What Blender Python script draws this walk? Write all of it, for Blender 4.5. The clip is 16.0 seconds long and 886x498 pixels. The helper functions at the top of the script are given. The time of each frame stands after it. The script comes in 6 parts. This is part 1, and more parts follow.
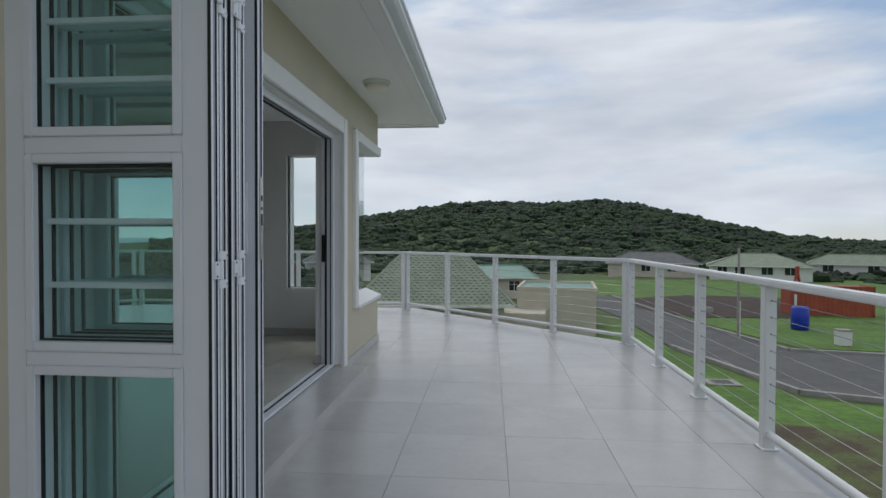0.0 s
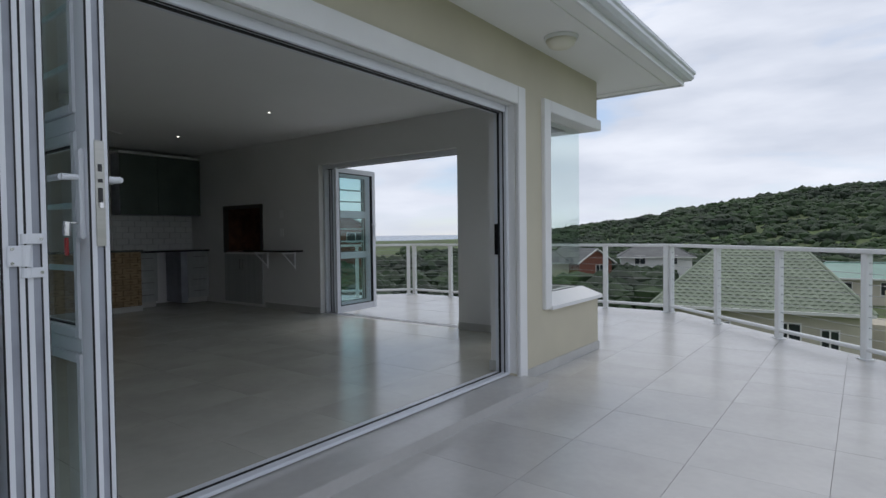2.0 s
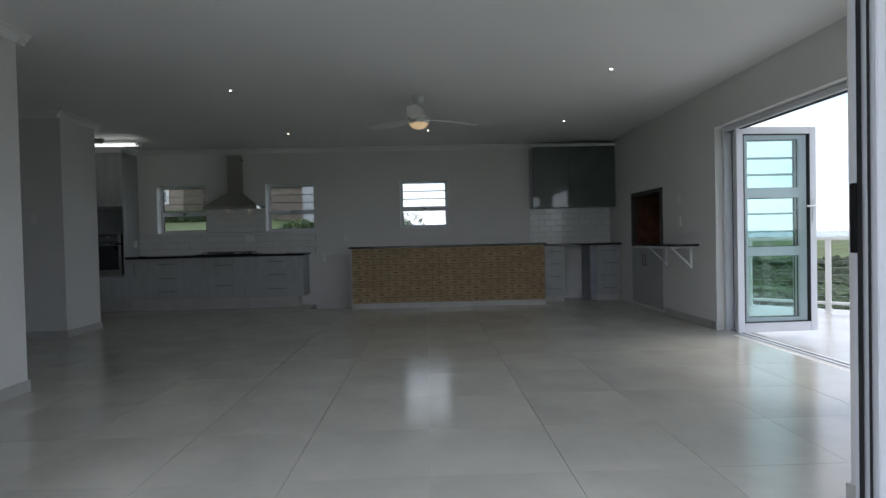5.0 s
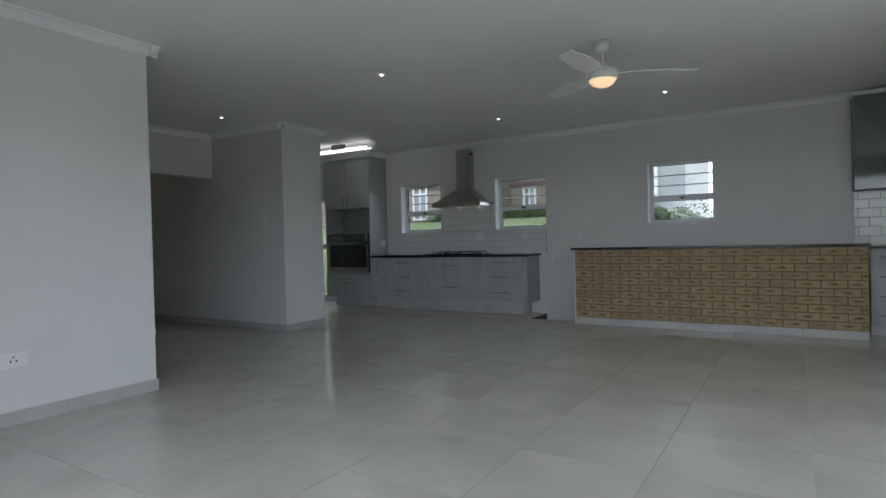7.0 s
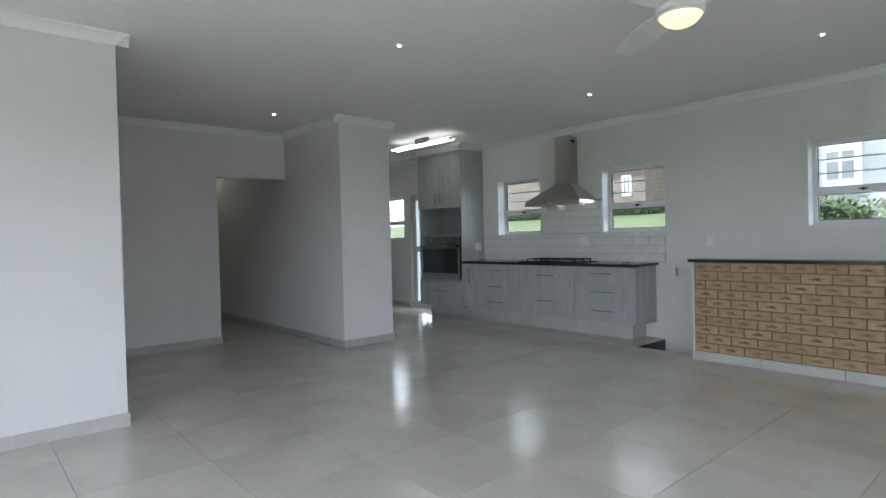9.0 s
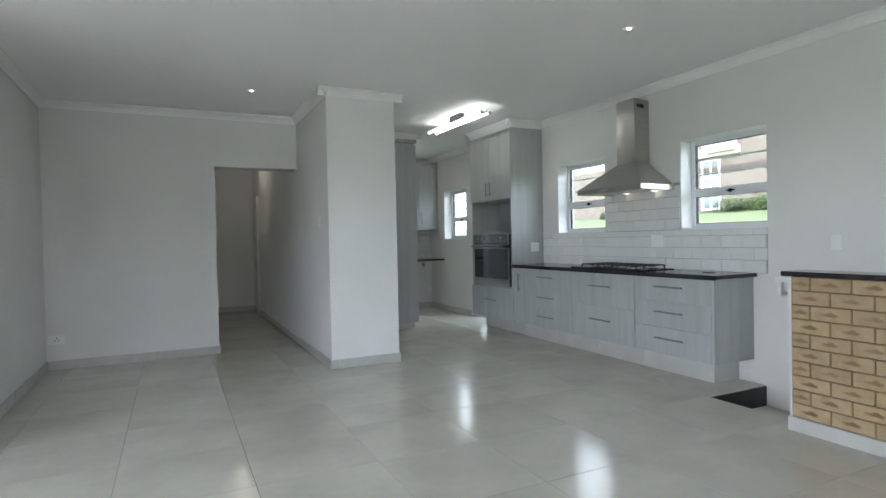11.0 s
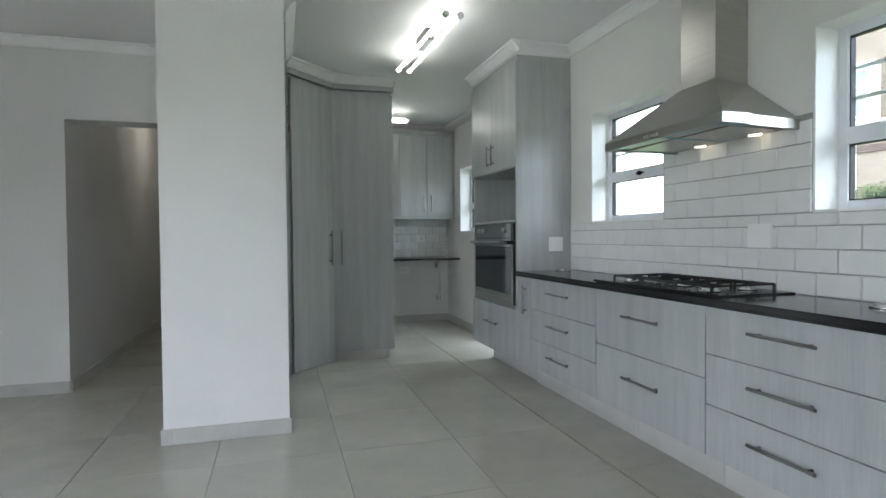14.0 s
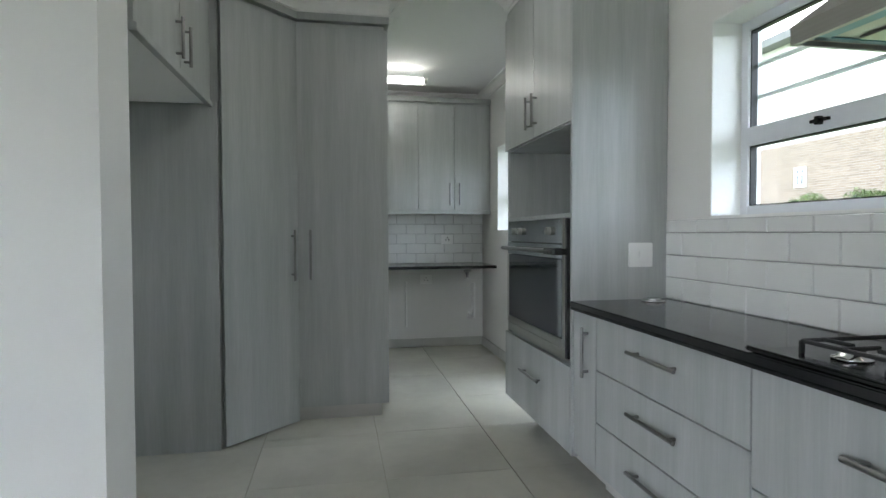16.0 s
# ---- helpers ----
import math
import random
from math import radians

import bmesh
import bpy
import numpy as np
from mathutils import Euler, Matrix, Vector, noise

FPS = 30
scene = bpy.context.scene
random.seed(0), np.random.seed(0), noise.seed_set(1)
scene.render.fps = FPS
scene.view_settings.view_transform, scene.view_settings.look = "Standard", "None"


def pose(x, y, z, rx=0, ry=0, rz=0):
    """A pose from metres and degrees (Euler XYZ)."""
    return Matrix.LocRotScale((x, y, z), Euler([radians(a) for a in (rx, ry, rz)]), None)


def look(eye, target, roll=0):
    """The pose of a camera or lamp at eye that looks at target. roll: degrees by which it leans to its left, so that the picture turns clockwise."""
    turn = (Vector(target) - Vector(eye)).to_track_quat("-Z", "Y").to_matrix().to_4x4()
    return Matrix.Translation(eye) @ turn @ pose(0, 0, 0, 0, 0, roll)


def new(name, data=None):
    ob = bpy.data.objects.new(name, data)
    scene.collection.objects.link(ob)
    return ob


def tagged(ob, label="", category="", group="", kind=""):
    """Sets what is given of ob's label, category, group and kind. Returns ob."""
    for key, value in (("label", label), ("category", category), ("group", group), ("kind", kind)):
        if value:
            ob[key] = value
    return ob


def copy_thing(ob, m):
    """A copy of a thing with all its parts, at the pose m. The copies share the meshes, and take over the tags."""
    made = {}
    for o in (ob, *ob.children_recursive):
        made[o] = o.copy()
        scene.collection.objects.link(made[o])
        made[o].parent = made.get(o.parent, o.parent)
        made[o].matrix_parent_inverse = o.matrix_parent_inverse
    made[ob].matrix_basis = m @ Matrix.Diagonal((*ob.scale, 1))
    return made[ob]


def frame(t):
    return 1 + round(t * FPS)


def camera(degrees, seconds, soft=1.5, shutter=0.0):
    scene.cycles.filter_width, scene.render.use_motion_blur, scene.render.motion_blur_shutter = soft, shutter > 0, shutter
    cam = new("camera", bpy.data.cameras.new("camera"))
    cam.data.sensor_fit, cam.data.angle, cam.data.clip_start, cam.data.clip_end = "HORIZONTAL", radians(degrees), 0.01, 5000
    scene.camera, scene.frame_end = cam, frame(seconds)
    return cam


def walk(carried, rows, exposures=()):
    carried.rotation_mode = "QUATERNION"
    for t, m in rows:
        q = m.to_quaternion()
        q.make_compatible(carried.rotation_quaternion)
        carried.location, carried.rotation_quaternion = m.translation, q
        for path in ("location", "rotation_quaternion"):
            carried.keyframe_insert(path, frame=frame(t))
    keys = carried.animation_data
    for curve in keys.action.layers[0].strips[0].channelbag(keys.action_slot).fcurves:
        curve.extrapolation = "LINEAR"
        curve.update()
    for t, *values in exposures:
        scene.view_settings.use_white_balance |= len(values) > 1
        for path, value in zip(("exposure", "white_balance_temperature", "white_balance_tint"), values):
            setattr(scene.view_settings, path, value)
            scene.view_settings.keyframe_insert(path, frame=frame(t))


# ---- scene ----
cam = camera(76.6, 16.0)
PATH = [
    (0, (-0.022, 0.302, 1.232), (-0.189, 2.294, 1.194), 0.2),
    (0.5, (0.172, 0.629, 1.214), (-0.245, 2.583, 1.172), -0.1),
    (1, (0.436, 0.901, 1.193), (-0.258, 2.776, 1.149), -0.4),
    (1.5, (0.654, 1.189, 1.169), (-0.297, 2.947, 1.120), -0.5),
    (2, (0.856, 1.544, 1.176), (-0.345, 3.143, 1.124), -0.7),
    (2.5, (1.016, 1.908, 1.154), (-0.419, 3.298, 1.099), -1),
    (3, (1.058, 2.349, 1.169), (-0.571, 3.507, 1.109), -1.2),
    (3.5, (1.074, 2.790, 1.159), (-0.702, 3.708, 1.102), -1.2),
    (4, (0.919, 3.241, 1.135), (-0.974, 3.885, 1.082), -1.2),
    (4.5, (0.705, 3.623, 1.135), (-1.259, 3.998, 1.086), -1.4),
    (5, (0.430, 4.005, 1.088), (-1.569, 4.057, 1.051), -1.3),
    (5.2, (0.262, 4.190, 1.085), (-1.736, 4.112, 1.048), -1.25),
    (7.5, (-1.801, 5.296, 1.153), (-3.370, 4.056, 1.122), -1.5),
    (8, (-2.215, 5.291, 1.227), (-3.681, 3.930, 1.190), -1.5),
    (8.5, (-2.601, 5.347, 1.241), (-3.989, 3.907, 1.210), -1.4),
    (9, (-3.010, 5.339, 1.245), (-4.321, 3.829, 1.209), -1.4),
    (11.5, (-5.482, 4.750, 1.216), (-6.252, 2.905, 1.184), -1.1),
    (12, (-5.847, 4.464, 1.207), (-6.544, 2.588, 1.173), -1),
    (12.5, (-6.193, 4.179, 1.209), (-6.833, 2.285, 1.171), -0.9),
    (13, (-6.493, 3.839, 1.220), (-7.098, 1.933, 1.177), -0.8),
    (13.5, (-6.773, 3.514, 1.198), (-7.367, 1.605, 1.156), -0.6),
    (14, (-7.044, 3.153, 1.182), (-7.607, 1.236, 1.136), -0.5),
    (14.5, (-7.272, 2.760, 1.179), (-7.821, 0.838, 1.134), -0.3),
    (15, (-7.483, 2.359, 1.196), (-7.987, 0.424, 1.147), -0.2),
    (15.5, (-7.641, 1.915, 1.203), (-8.075, -0.038, 1.151), -0.2),
    (16, (-7.791, 1.492, 1.215), (-8.160, -0.474, 1.159), -0.2),
]
EXPOSURES = [(0, 0.05, 6500, 9), (1.0, 0.1, 6500, 10), (2.0, 0.25, 6450, 12), (2.5, 0.35, 6450, 12), (3.5, 0.75, 6450, 13), (4.5, 1.2, 6450, 13), (5.2, 1.4, 6500, 13),
             (7.3, 2.31, 6450, 13), (8.0, 2.64, 6480, 13), (8.5, 2.91, 6450, 13), (9.2, 3.12, 6500, 13), (11.5, 3.85, 6500, 12), (12.5, 3.88, 6500, 12), (14, 3.85, 6530, 12), (15, 3.85, 6560, 12), (16, 3.86, 6650, 12)]
walk(cam, [(t, look(eye, target, roll)) for t, eye, target, roll in PATH], EXPOSURES)

# ---- light ----
SUN_ELEV, SUN_ROT = 53.0, -15.0
world = bpy.data.worlds.new("overcast_sky")
world.use_nodes = True
scene.world = world


def sky_nodes():
    nt = world.node_tree
    nt.nodes.clear()
    out = nt.nodes.new("ShaderNodeOutputWorld")
    bg = nt.nodes.new("ShaderNodeBackground")
    sky = nt.nodes.new("ShaderNodeTexSky")
    sky.sky_type, sky.sun_disc = "NISHITA", False
    sky.dust_density, sky.ozone_density = 0.1, 3.0
    sky.sun_elevation, sky.sun_rotation = radians(SUN_ELEV), radians(SUN_ROT)
    tc = nt.nodes.new("ShaderNodeTexCoord")
    mp = nt.nodes.new("ShaderNodeMapping")
    mp.inputs["Scale"].default_value = (1.0, 1.0, 4.2)
    n1 = nt.nodes.new("ShaderNodeTexNoise")
    n1.inputs["Scale"].default_value, n1.inputs["Detail"].default_value, n1.inputs["Roughness"].default_value = 2.1, 7.0, 0.52
    n1.inputs["Distortion"].default_value = 0.3
    r1 = nt.nodes.new("ShaderNodeValToRGB")
    r1.color_ramp.elements[0].position, r1.color_ramp.elements[1].position = 0.34, 0.50
    n2 = nt.nodes.new("ShaderNodeTexNoise")
    n2.inputs["Scale"].default_value, n2.inputs["Detail"].default_value = 3.7, 8.0
    r2 = nt.nodes.new("ShaderNodeValToRGB")
    r2.color_ramp.elements[0].position, r2.color_ramp.elements[1].position = 0.3, 0.72
    r2.color_ramp.elements[0].color, r2.color_ramp.elements[1].color = (4.9, 5.4, 6.3, 1), (7.3, 7.7, 8.4, 1)
    mix = nt.nodes.new("ShaderNodeMix")
    mix.data_type = "RGBA"
    nt.links.new(tc.outputs["Generated"], mp.inputs["Vector"])
    nt.links.new(mp.outputs["Vector"], n1.inputs["Vector"])
    nt.links.new(mp.outputs["Vector"], n2.inputs["Vector"])
    nt.links.new(n1.outputs["Fac"], r1.inputs["Fac"])
    nt.links.new(n2.outputs["Fac"], r2.inputs["Fac"])
    nt.links.new(r1.outputs["Color"], mix.inputs["Factor"])
    haze = nt.nodes.new("ShaderNodeMix")
    haze.data_type = "RGBA"
    haze.inputs["Factor"].default_value = 0.55
    haze.inputs["B"].default_value = (4.0, 4.9, 6.3, 1)
    nt.links.new(sky.outputs["Color"], haze.inputs["A"])
    nt.links.new(haze.outputs["Result"], mix.inputs["A"])
    nt.links.new(r2.outputs["Color"], mix.inputs["B"])
    nt.links.new(mix.outputs["Result"], bg.inputs["Color"])
    bg.inputs["Strength"].default_value = 0.1
    nt.links.new(bg.outputs["Background"], out.inputs["Surface"])


sky_nodes()
sun = new("sun", bpy.data.lights.new("sun", "SUN"))
sun.data.energy, sun.data.angle, sun.data.color = 0.7, radians(18), (1.0, 0.96, 0.9)
sun.matrix_world = look((-6, 22, 30), (0, 0, 0))


# ---- materials ----
def mat(name, color, rough=0.6, metal=0.0, vary=0.0, scale=6.0, bump=0.0, bump_scale=80.0, stretch=(1, 1, 1), second=None,
        lo=0.35, hi=0.65, per_object=0.0, coat=0.0, fine=0.0, spec=0.5, island=0.0):
    """A surface: a base colour that wanders to a second one on a noise, a fine grain, a relief and a spread from piece to piece."""
    m = bpy.data.materials.new(name)
    m.use_nodes = True
    nt = m.node_tree
    b = nt.nodes["Principled BSDF"]
    b.inputs["Roughness"].default_value, b.inputs["Metallic"].default_value = rough, metal
    b.inputs["Coat Weight"].default_value = coat
    b.inputs["Specular IOR Level"].default_value = spec
    c = (*color, 1)
    b.inputs["Base Color"].default_value = c
    m.diffuse_color = c
    tc = nt.nodes.new("ShaderNodeTexCoord")
    mp = nt.nodes.new("ShaderNodeMapping")
    mp.inputs["Scale"].default_value = stretch
    nt.links.new(tc.outputs["Object"], mp.inputs["Vector"])
    info = nt.nodes.new("ShaderNodeObjectInfo")
    add = nt.nodes.new("ShaderNodeVectorMath")
    add.operation = "MULTIPLY_ADD"
    nt.links.new(info.outputs["Random"], add.inputs[0])
    add.inputs[1].default_value = (37.0, 19.0, 53.0) if per_object else (0, 0, 0)
    nt.links.new(mp.outputs["Vector"], add.inputs[2])
    src = None
    if vary or second:
        n = nt.nodes.new("ShaderNodeTexNoise")
        n.inputs["Scale"].default_value, n.inputs["Detail"].default_value = scale, 6.0
        nt.links.new(add.outputs[0], n.inputs["Vector"])
        r = nt.nodes.new("ShaderNodeValToRGB")
        r.color_ramp.elements[0].position, r.color_ramp.elements[1].position = lo, hi
        dark = second or tuple(max(0, v * (1 - vary)) for v in color)
        r.color_ramp.elements[0].color, r.color_ramp.elements[1].color = (*dark, 1), c
        nt.links.new(n.outputs["Fac"], r.inputs["Fac"])
        src = r.outputs["Color"]
    if fine:
        n3 = nt.nodes.new("ShaderNodeTexNoise")
        n3.inputs["Scale"].default_value, n3.inputs["Detail"].default_value = scale * 9, 4.0
        nt.links.new(add.outputs[0], n3.inputs["Vector"])
        mr = nt.nodes.new("ShaderNodeMapRange")
        mr.inputs["From Min"].default_value, mr.inputs["From Max"].default_value = 0.3, 0.7
        mr.inputs["To Min"].default_value, mr.inputs["To Max"].default_value = 1 - fine, 1 + fine * 0.4
        nt.links.new(n3.outputs["Fac"], mr.inputs["Value"])
        hv = nt.nodes.new("ShaderNodeHueSaturation")
        hv.inputs["Color"].default_value = c
        if src:
            nt.links.new(src, hv.inputs["Color"])
        nt.links.new(mr.outputs["Result"], hv.inputs["Value"])
        src = hv.outputs["Color"]
        rr = nt.nodes.new("ShaderNodeMapRange")
        rr.inputs["To Min"].default_value, rr.inputs["To Max"].default_value = rough * 0.85, min(1, rough * 1.2)
        nt.links.new(n3.outputs["Fac"], rr.inputs["Value"])
        nt.links.new(rr.outputs["Result"], b.inputs["Roughness"])
    if per_object:
        mr = nt.nodes.new("ShaderNodeMapRange")
        mr.inputs["To Min"].default_value, mr.inputs["To Max"].default_value = 1 - per_object, 1 + per_object
        nt.links.new(info.outputs["Random"], mr.inputs["Value"])
        hv = nt.nodes.new("ShaderNodeHueSaturation")
        hv.inputs["Color"].default_value = c
        if src:
            nt.links.new(src, hv.inputs["Color"])
        nt.links.new(mr.outputs["Result"], hv.inputs["Value"])
        src = hv.outputs["Color"]
    if island:
        geo = nt.nodes.new("ShaderNodeNewGeometry")
        mr = nt.nodes.new("ShaderNodeMapRange")
        mr.inputs["To Min"].default_value, mr.inputs["To Max"].default_value = 1 - island, 1 + island
        nt.links.new(geo.outputs["Random Per Island"], mr.inputs["Value"])
        hv = nt.nodes.new("ShaderNodeHueSaturation")
        hv.inputs["Color"].default_value = c
        if src:
            nt.links.new(src, hv.inputs["Color"])
        nt.links.new(mr.outputs["Result"], hv.inputs["Value"])
        src = hv.outputs["Color"]
    if src:
        nt.links.new(src, b.inputs["Base Color"])
    if bump:
        n2 = nt.nodes.new("ShaderNodeTexNoise")
        n2.inputs["Scale"].default_value, n2.inputs["Detail"].default_value = bump_scale, 3.0
        nt.links.new(mp.outputs["Vector"], n2.inputs["Vector"])
        bp = nt.nodes.new("ShaderNodeBump")
        bp.inputs["Strength"].default_value, bp.inputs["Distance"].default_value = bump, 0.004
        nt.links.new(n2.outputs["Fac"], bp.inputs["Height"])
        nt.links.new(bp.outputs["Normal"], b.inputs["Normal"])
    return m


def glass(name, color=(0.95, 0.98, 0.97), rough=0.0, gloss=0.035):
    """A thin pane: mostly see-through, with its mirror gloss by Fresnel."""
    m = bpy.data.materials.new(name)
    m.use_nodes = True
    nt = m.node_tree
    nt.nodes.clear()
    out = nt.nodes.new("ShaderNodeOutputMaterial")
    tr, gl = nt.nodes.new("ShaderNodeBsdfTransparent"), nt.nodes.new("ShaderNodeBsdfGlossy")
    tr.inputs["Color"].default_value = (*color, 1)
    gl.inputs["Roughness"].default_value = rough
    lw, mx = nt.nodes.new("ShaderNodeLayerWeight"), nt.nodes.new("ShaderNodeMixShader")
    pw, ma = nt.nodes.new("ShaderNodeMath"), nt.nodes.new("ShaderNodeMath")
    pw.operation, ma.operation = "POWER", "MULTIPLY_ADD"
    lw.inputs["Blend"].default_value = 0.5
    pw.inputs[1].default_value, ma.inputs[1].default_value, ma.inputs[2].default_value = 5.0, 0.9, gloss
    nt.links.new(lw.outputs["Facing"], pw.inputs[0])
    nt.links.new(pw.outputs[0], ma.inputs[0])
    nt.links.new(ma.outputs[0], mx.inputs["Fac"])
    nt.links.new(tr.outputs["BSDF"], mx.inputs[1])
    nt.links.new(gl.outputs["BSDF"], mx.inputs[2])
    nt.links.new(mx.outputs["Shader"], out.inputs["Surface"])
    return m


def glow(name, color, power):
    m = bpy.data.materials.new(name)
    m.use_nodes = True
    b = m.node_tree.nodes["Principled BSDF"]
    b.inputs["Base Color"].default_value = (0.8, 0.8, 0.8, 1)
    b.inputs["Emission Color"].default_value = (*color, 1)
    b.inputs["Emission Strength"].default_value = power
    return m


M_WALL_IN = mat("wall_paint_grey", (0.75, 0.745, 0.73), 0.62, vary=0.05, scale=1.3, bump=0.12, bump_scale=140)
M_WALL_OUT = mat("wall_paint_cream", (0.56, 0.52, 0.40), 0.7, vary=0.07, scale=2.0, bump=0.25, bump_scale=110)
M_WHITE = mat("white_plaster", (0.80, 0.80, 0.79), 0.55, vary=0.05, scale=3.0, bump=0.15, bump_scale=60)
M_CEIL = mat("ceiling_paint", (0.87, 0.87, 0.865), 0.75, vary=0.03, scale=1.0, bump=0.05)
M_ALU = mat("white_powder_coat", (0.74, 0.76, 0.80), 0.35, vary=0.04, scale=5.0, spec=0.5)
M_ALU_GREY = mat("grey_track", (0.35, 0.37, 0.42), 0.4, vary=0.2, scale=8.0)
M_GASKET = mat("rubber_gasket", (0.015, 0.016, 0.018), 0.6, vary=0.3, scale=20)
M_RAIL = mat("white_rail_paint", (0.80, 0.81, 0.81), 0.38, vary=0.06, scale=4.0, bump=0.05)
M_CABLE = mat("steel_cable", (0.34, 0.35, 0.36), 0.45, metal=1.0, vary=0.1)
M_DECK = mat("deck_tile", (0.50, 0.49, 0.47), 0.24, vary=0.10, scale=2.4, bump=0.05, bump_scale=25, per_object=0.035, fine=0.03)
M_TILE = mat("floor_tile", (0.56, 0.545, 0.48), 0.155, vary=0.15, scale=1.6, bump=0.03, bump_scale=14, per_object=0.006, fine=0.03)
M_GROUT = mat("grout", (0.24, 0.235, 0.22), 0.9, vary=0.25, scale=9)
M_GROUT_IN = mat("floor_grout", (0.47, 0.46, 0.40), 0.8, vary=0.2, scale=6)
M_SKIRT = mat("skirting_tile", (0.50, 0.495, 0.47), 0.3, vary=0.12, scale=4, per_object=0.04)
M_WOOD = mat("grey_woodgrain_board", (0.45, 0.465, 0.465), 0.34, scale=2.2, stretch=(5.5, 5.5, 0.30), second=(0.362, 0.38, 0.376), lo=0.28, hi=0.72,
             per_object=0.025, fine=0.07, bump=0.02, bump_scale=30)
M_GRANITE = mat("black_granite", (0.018, 0.018, 0.02), 0.12, vary=0.5, scale=120, spec=0.6)
M_STEEL = mat("brushed_steel", (0.48, 0.475, 0.44), 0.33, metal=1.0, vary=0.08, scale=2, stretch=(1, 1, 60))
M_MIRRORSTEEL = mat("polished_steel", (0.34, 0.36, 0.37), 0.10, metal=1.0, vary=0.06, scale=3)
M_CHROME = mat("chrome", (0.7, 0.7, 0.7), 0.15, metal=1.0, vary=0.05)
M_HANDLE = mat("satin_handle", (0.27, 0.27, 0.27), 0.38, metal=1.0, vary=0.05)
M_BLACK = mat("black_enamel", (0.012, 0.012, 0.013), 0.2, vary=0.3, scale=30)
M_IRON = mat("cast_iron", (0.02, 0.02, 0.02), 0.55, vary=0.3, scale=60, bump=0.2)
M_OVENGLASS = mat("oven_glass", (0.02, 0.024, 0.03), 0.06, vary=0.2, scale=2, spec=0.8)
M_WTILE = mat("white_glazed_tile", (0.76, 0.77, 0.76), 0.12, vary=0.04, scale=6, per_object=0.03, spec=0.6)
M_WGROUT = mat("tile_grout", (0.36, 0.37, 0.37), 0.9, vary=0.15, scale=30)
M_MORTAR = mat("mortar", (0.20, 0.145, 0.085), 0.95, vary=0.2, scale=20, bump=0.5)
M_PLASTIC = mat("white_plastic", (0.82, 0.82, 0.81), 0.35, vary=0.03)
M_GLASS = glass("clear_glass")
M_GLASS_TINT = glass("green_tinted_glass", (0.79, 0.905, 0.89), gloss=0.07)


# ---- geometry helpers ----
def box(bm, x0, x1, y0, y1, z0, z1, bevel=0.0):
    """Adds one box to bm, with its edges rounded off by bevel metres."""
    r = bmesh.ops.create_cube(bm, size=1.0, matrix=Matrix.Translation(((x0 + x1) / 2, (y0 + y1) / 2, (z0 + z1) / 2))
                              @ Matrix.Diagonal((abs(x1 - x0), abs(y1 - y0), abs(z1 - z0), 1)))
    if bevel:
        edges = {e for v in r["verts"] for e in v.link_edges}
        bmesh.ops.bevel(bm, geom=list(edges), offset=bevel, segments=2, affect="EDGES", clamp_overlap=True)
    return bm


def bxs(*boxes, bevel=0.0):
    bm = bmesh.new()
    for b in boxes:
        box(bm, *b, bevel=bevel)
    return bm


def tube(bm, a, b, r, seg=12, r2=None):
    """A round bar from a to b."""
    a, b = Vector(a), Vector(b)
    d = b - a
    m = Matrix.Translation((a + b) / 2) @ d.to_track_quat("Z", "Y").to_matrix().to_4x4()
    bmesh.ops.create_cone(bm, cap_ends=True, segments=seg, radius1=r, radius2=r if r2 is None else r2, depth=d.length, matrix=m)
    return bm


def tubes(*items, seg=12):
    bm = bmesh.new()
    for a, b, r in items:
        tube(bm, a, b, r, seg)
    return bm


def lathe(profile, seg=32, at=(0, 0, 0)):
    """A turned solid about the vertical through at; profile is (radius, height) from the bottom up."""
    bm = bmesh.new()
    rings = []
    for r, z in profile:
        rings.append([bm.verts.new((at[0] + r * math.cos(2 * math.pi * k / seg), at[1] + r * math.sin(2 * math.pi * k / seg), at[2] + z)) for k in range(seg)])
    for lo, hi in zip(rings, rings[1:]):
        for k in range(seg):
            bm.faces.new((lo[k], lo[(k + 1) % seg], hi[(k + 1) % seg], hi[k]))
    bm.faces.new(rings[0][::-1])
    bm.faces.new(rings[-1])
    for f in bm.faces:
        f.smooth = True
    return bm


def prism(points, z0, z1):
    """An upright prism over a plan outline."""
    bm = bmesh.new()
    lo = [bm.verts.new((x, y, z0)) for x, y in points]
    hi = [bm.verts.new((x, y, z1)) for x, y in points]
    n = len(points)
    for k in range(n):
        bm.faces.new((lo[k], lo[(k + 1) % n], hi[(k + 1) % n], hi[k]))
    bm.faces.new(lo[::-1])
    bm.faces.new(hi)
    bmesh.ops.recalc_face_normals(bm, faces=bm.faces)
    return bm


def to_mesh(name, bm, material):
    me = bpy.data.meshes.new(name)
    bm.normal_update()
    bm.to_mesh(me)
    bm.free()
    me.materials.append(material)
    return me


def part(name, bm, material, parent, label=""):
    ob = new(name, to_mesh(name, bm, material))
    ob.parent = parent
    if label:
        ob["label"] = label
    return ob


def piece(name, me, parent, at, turn=0.0):
    """One of many alike pieces on a shared mesh."""
    ob = new(name, me)
    ob.parent = parent
    ob.location = at
    if turn:
        ob.rotation_euler = (0, 0, turn)
    return ob


def thing(name, label, category, group="", at=(0, 0, 0)):
    ob = new(name)
    ob.empty_display_size = 0.1
    ob.location = at
    return tagged(ob, label, category, group)


def structure(name, bm, material, label, category):
    return tagged(new(name, to_mesh(name, bm, material)), label, category, kind="structure")


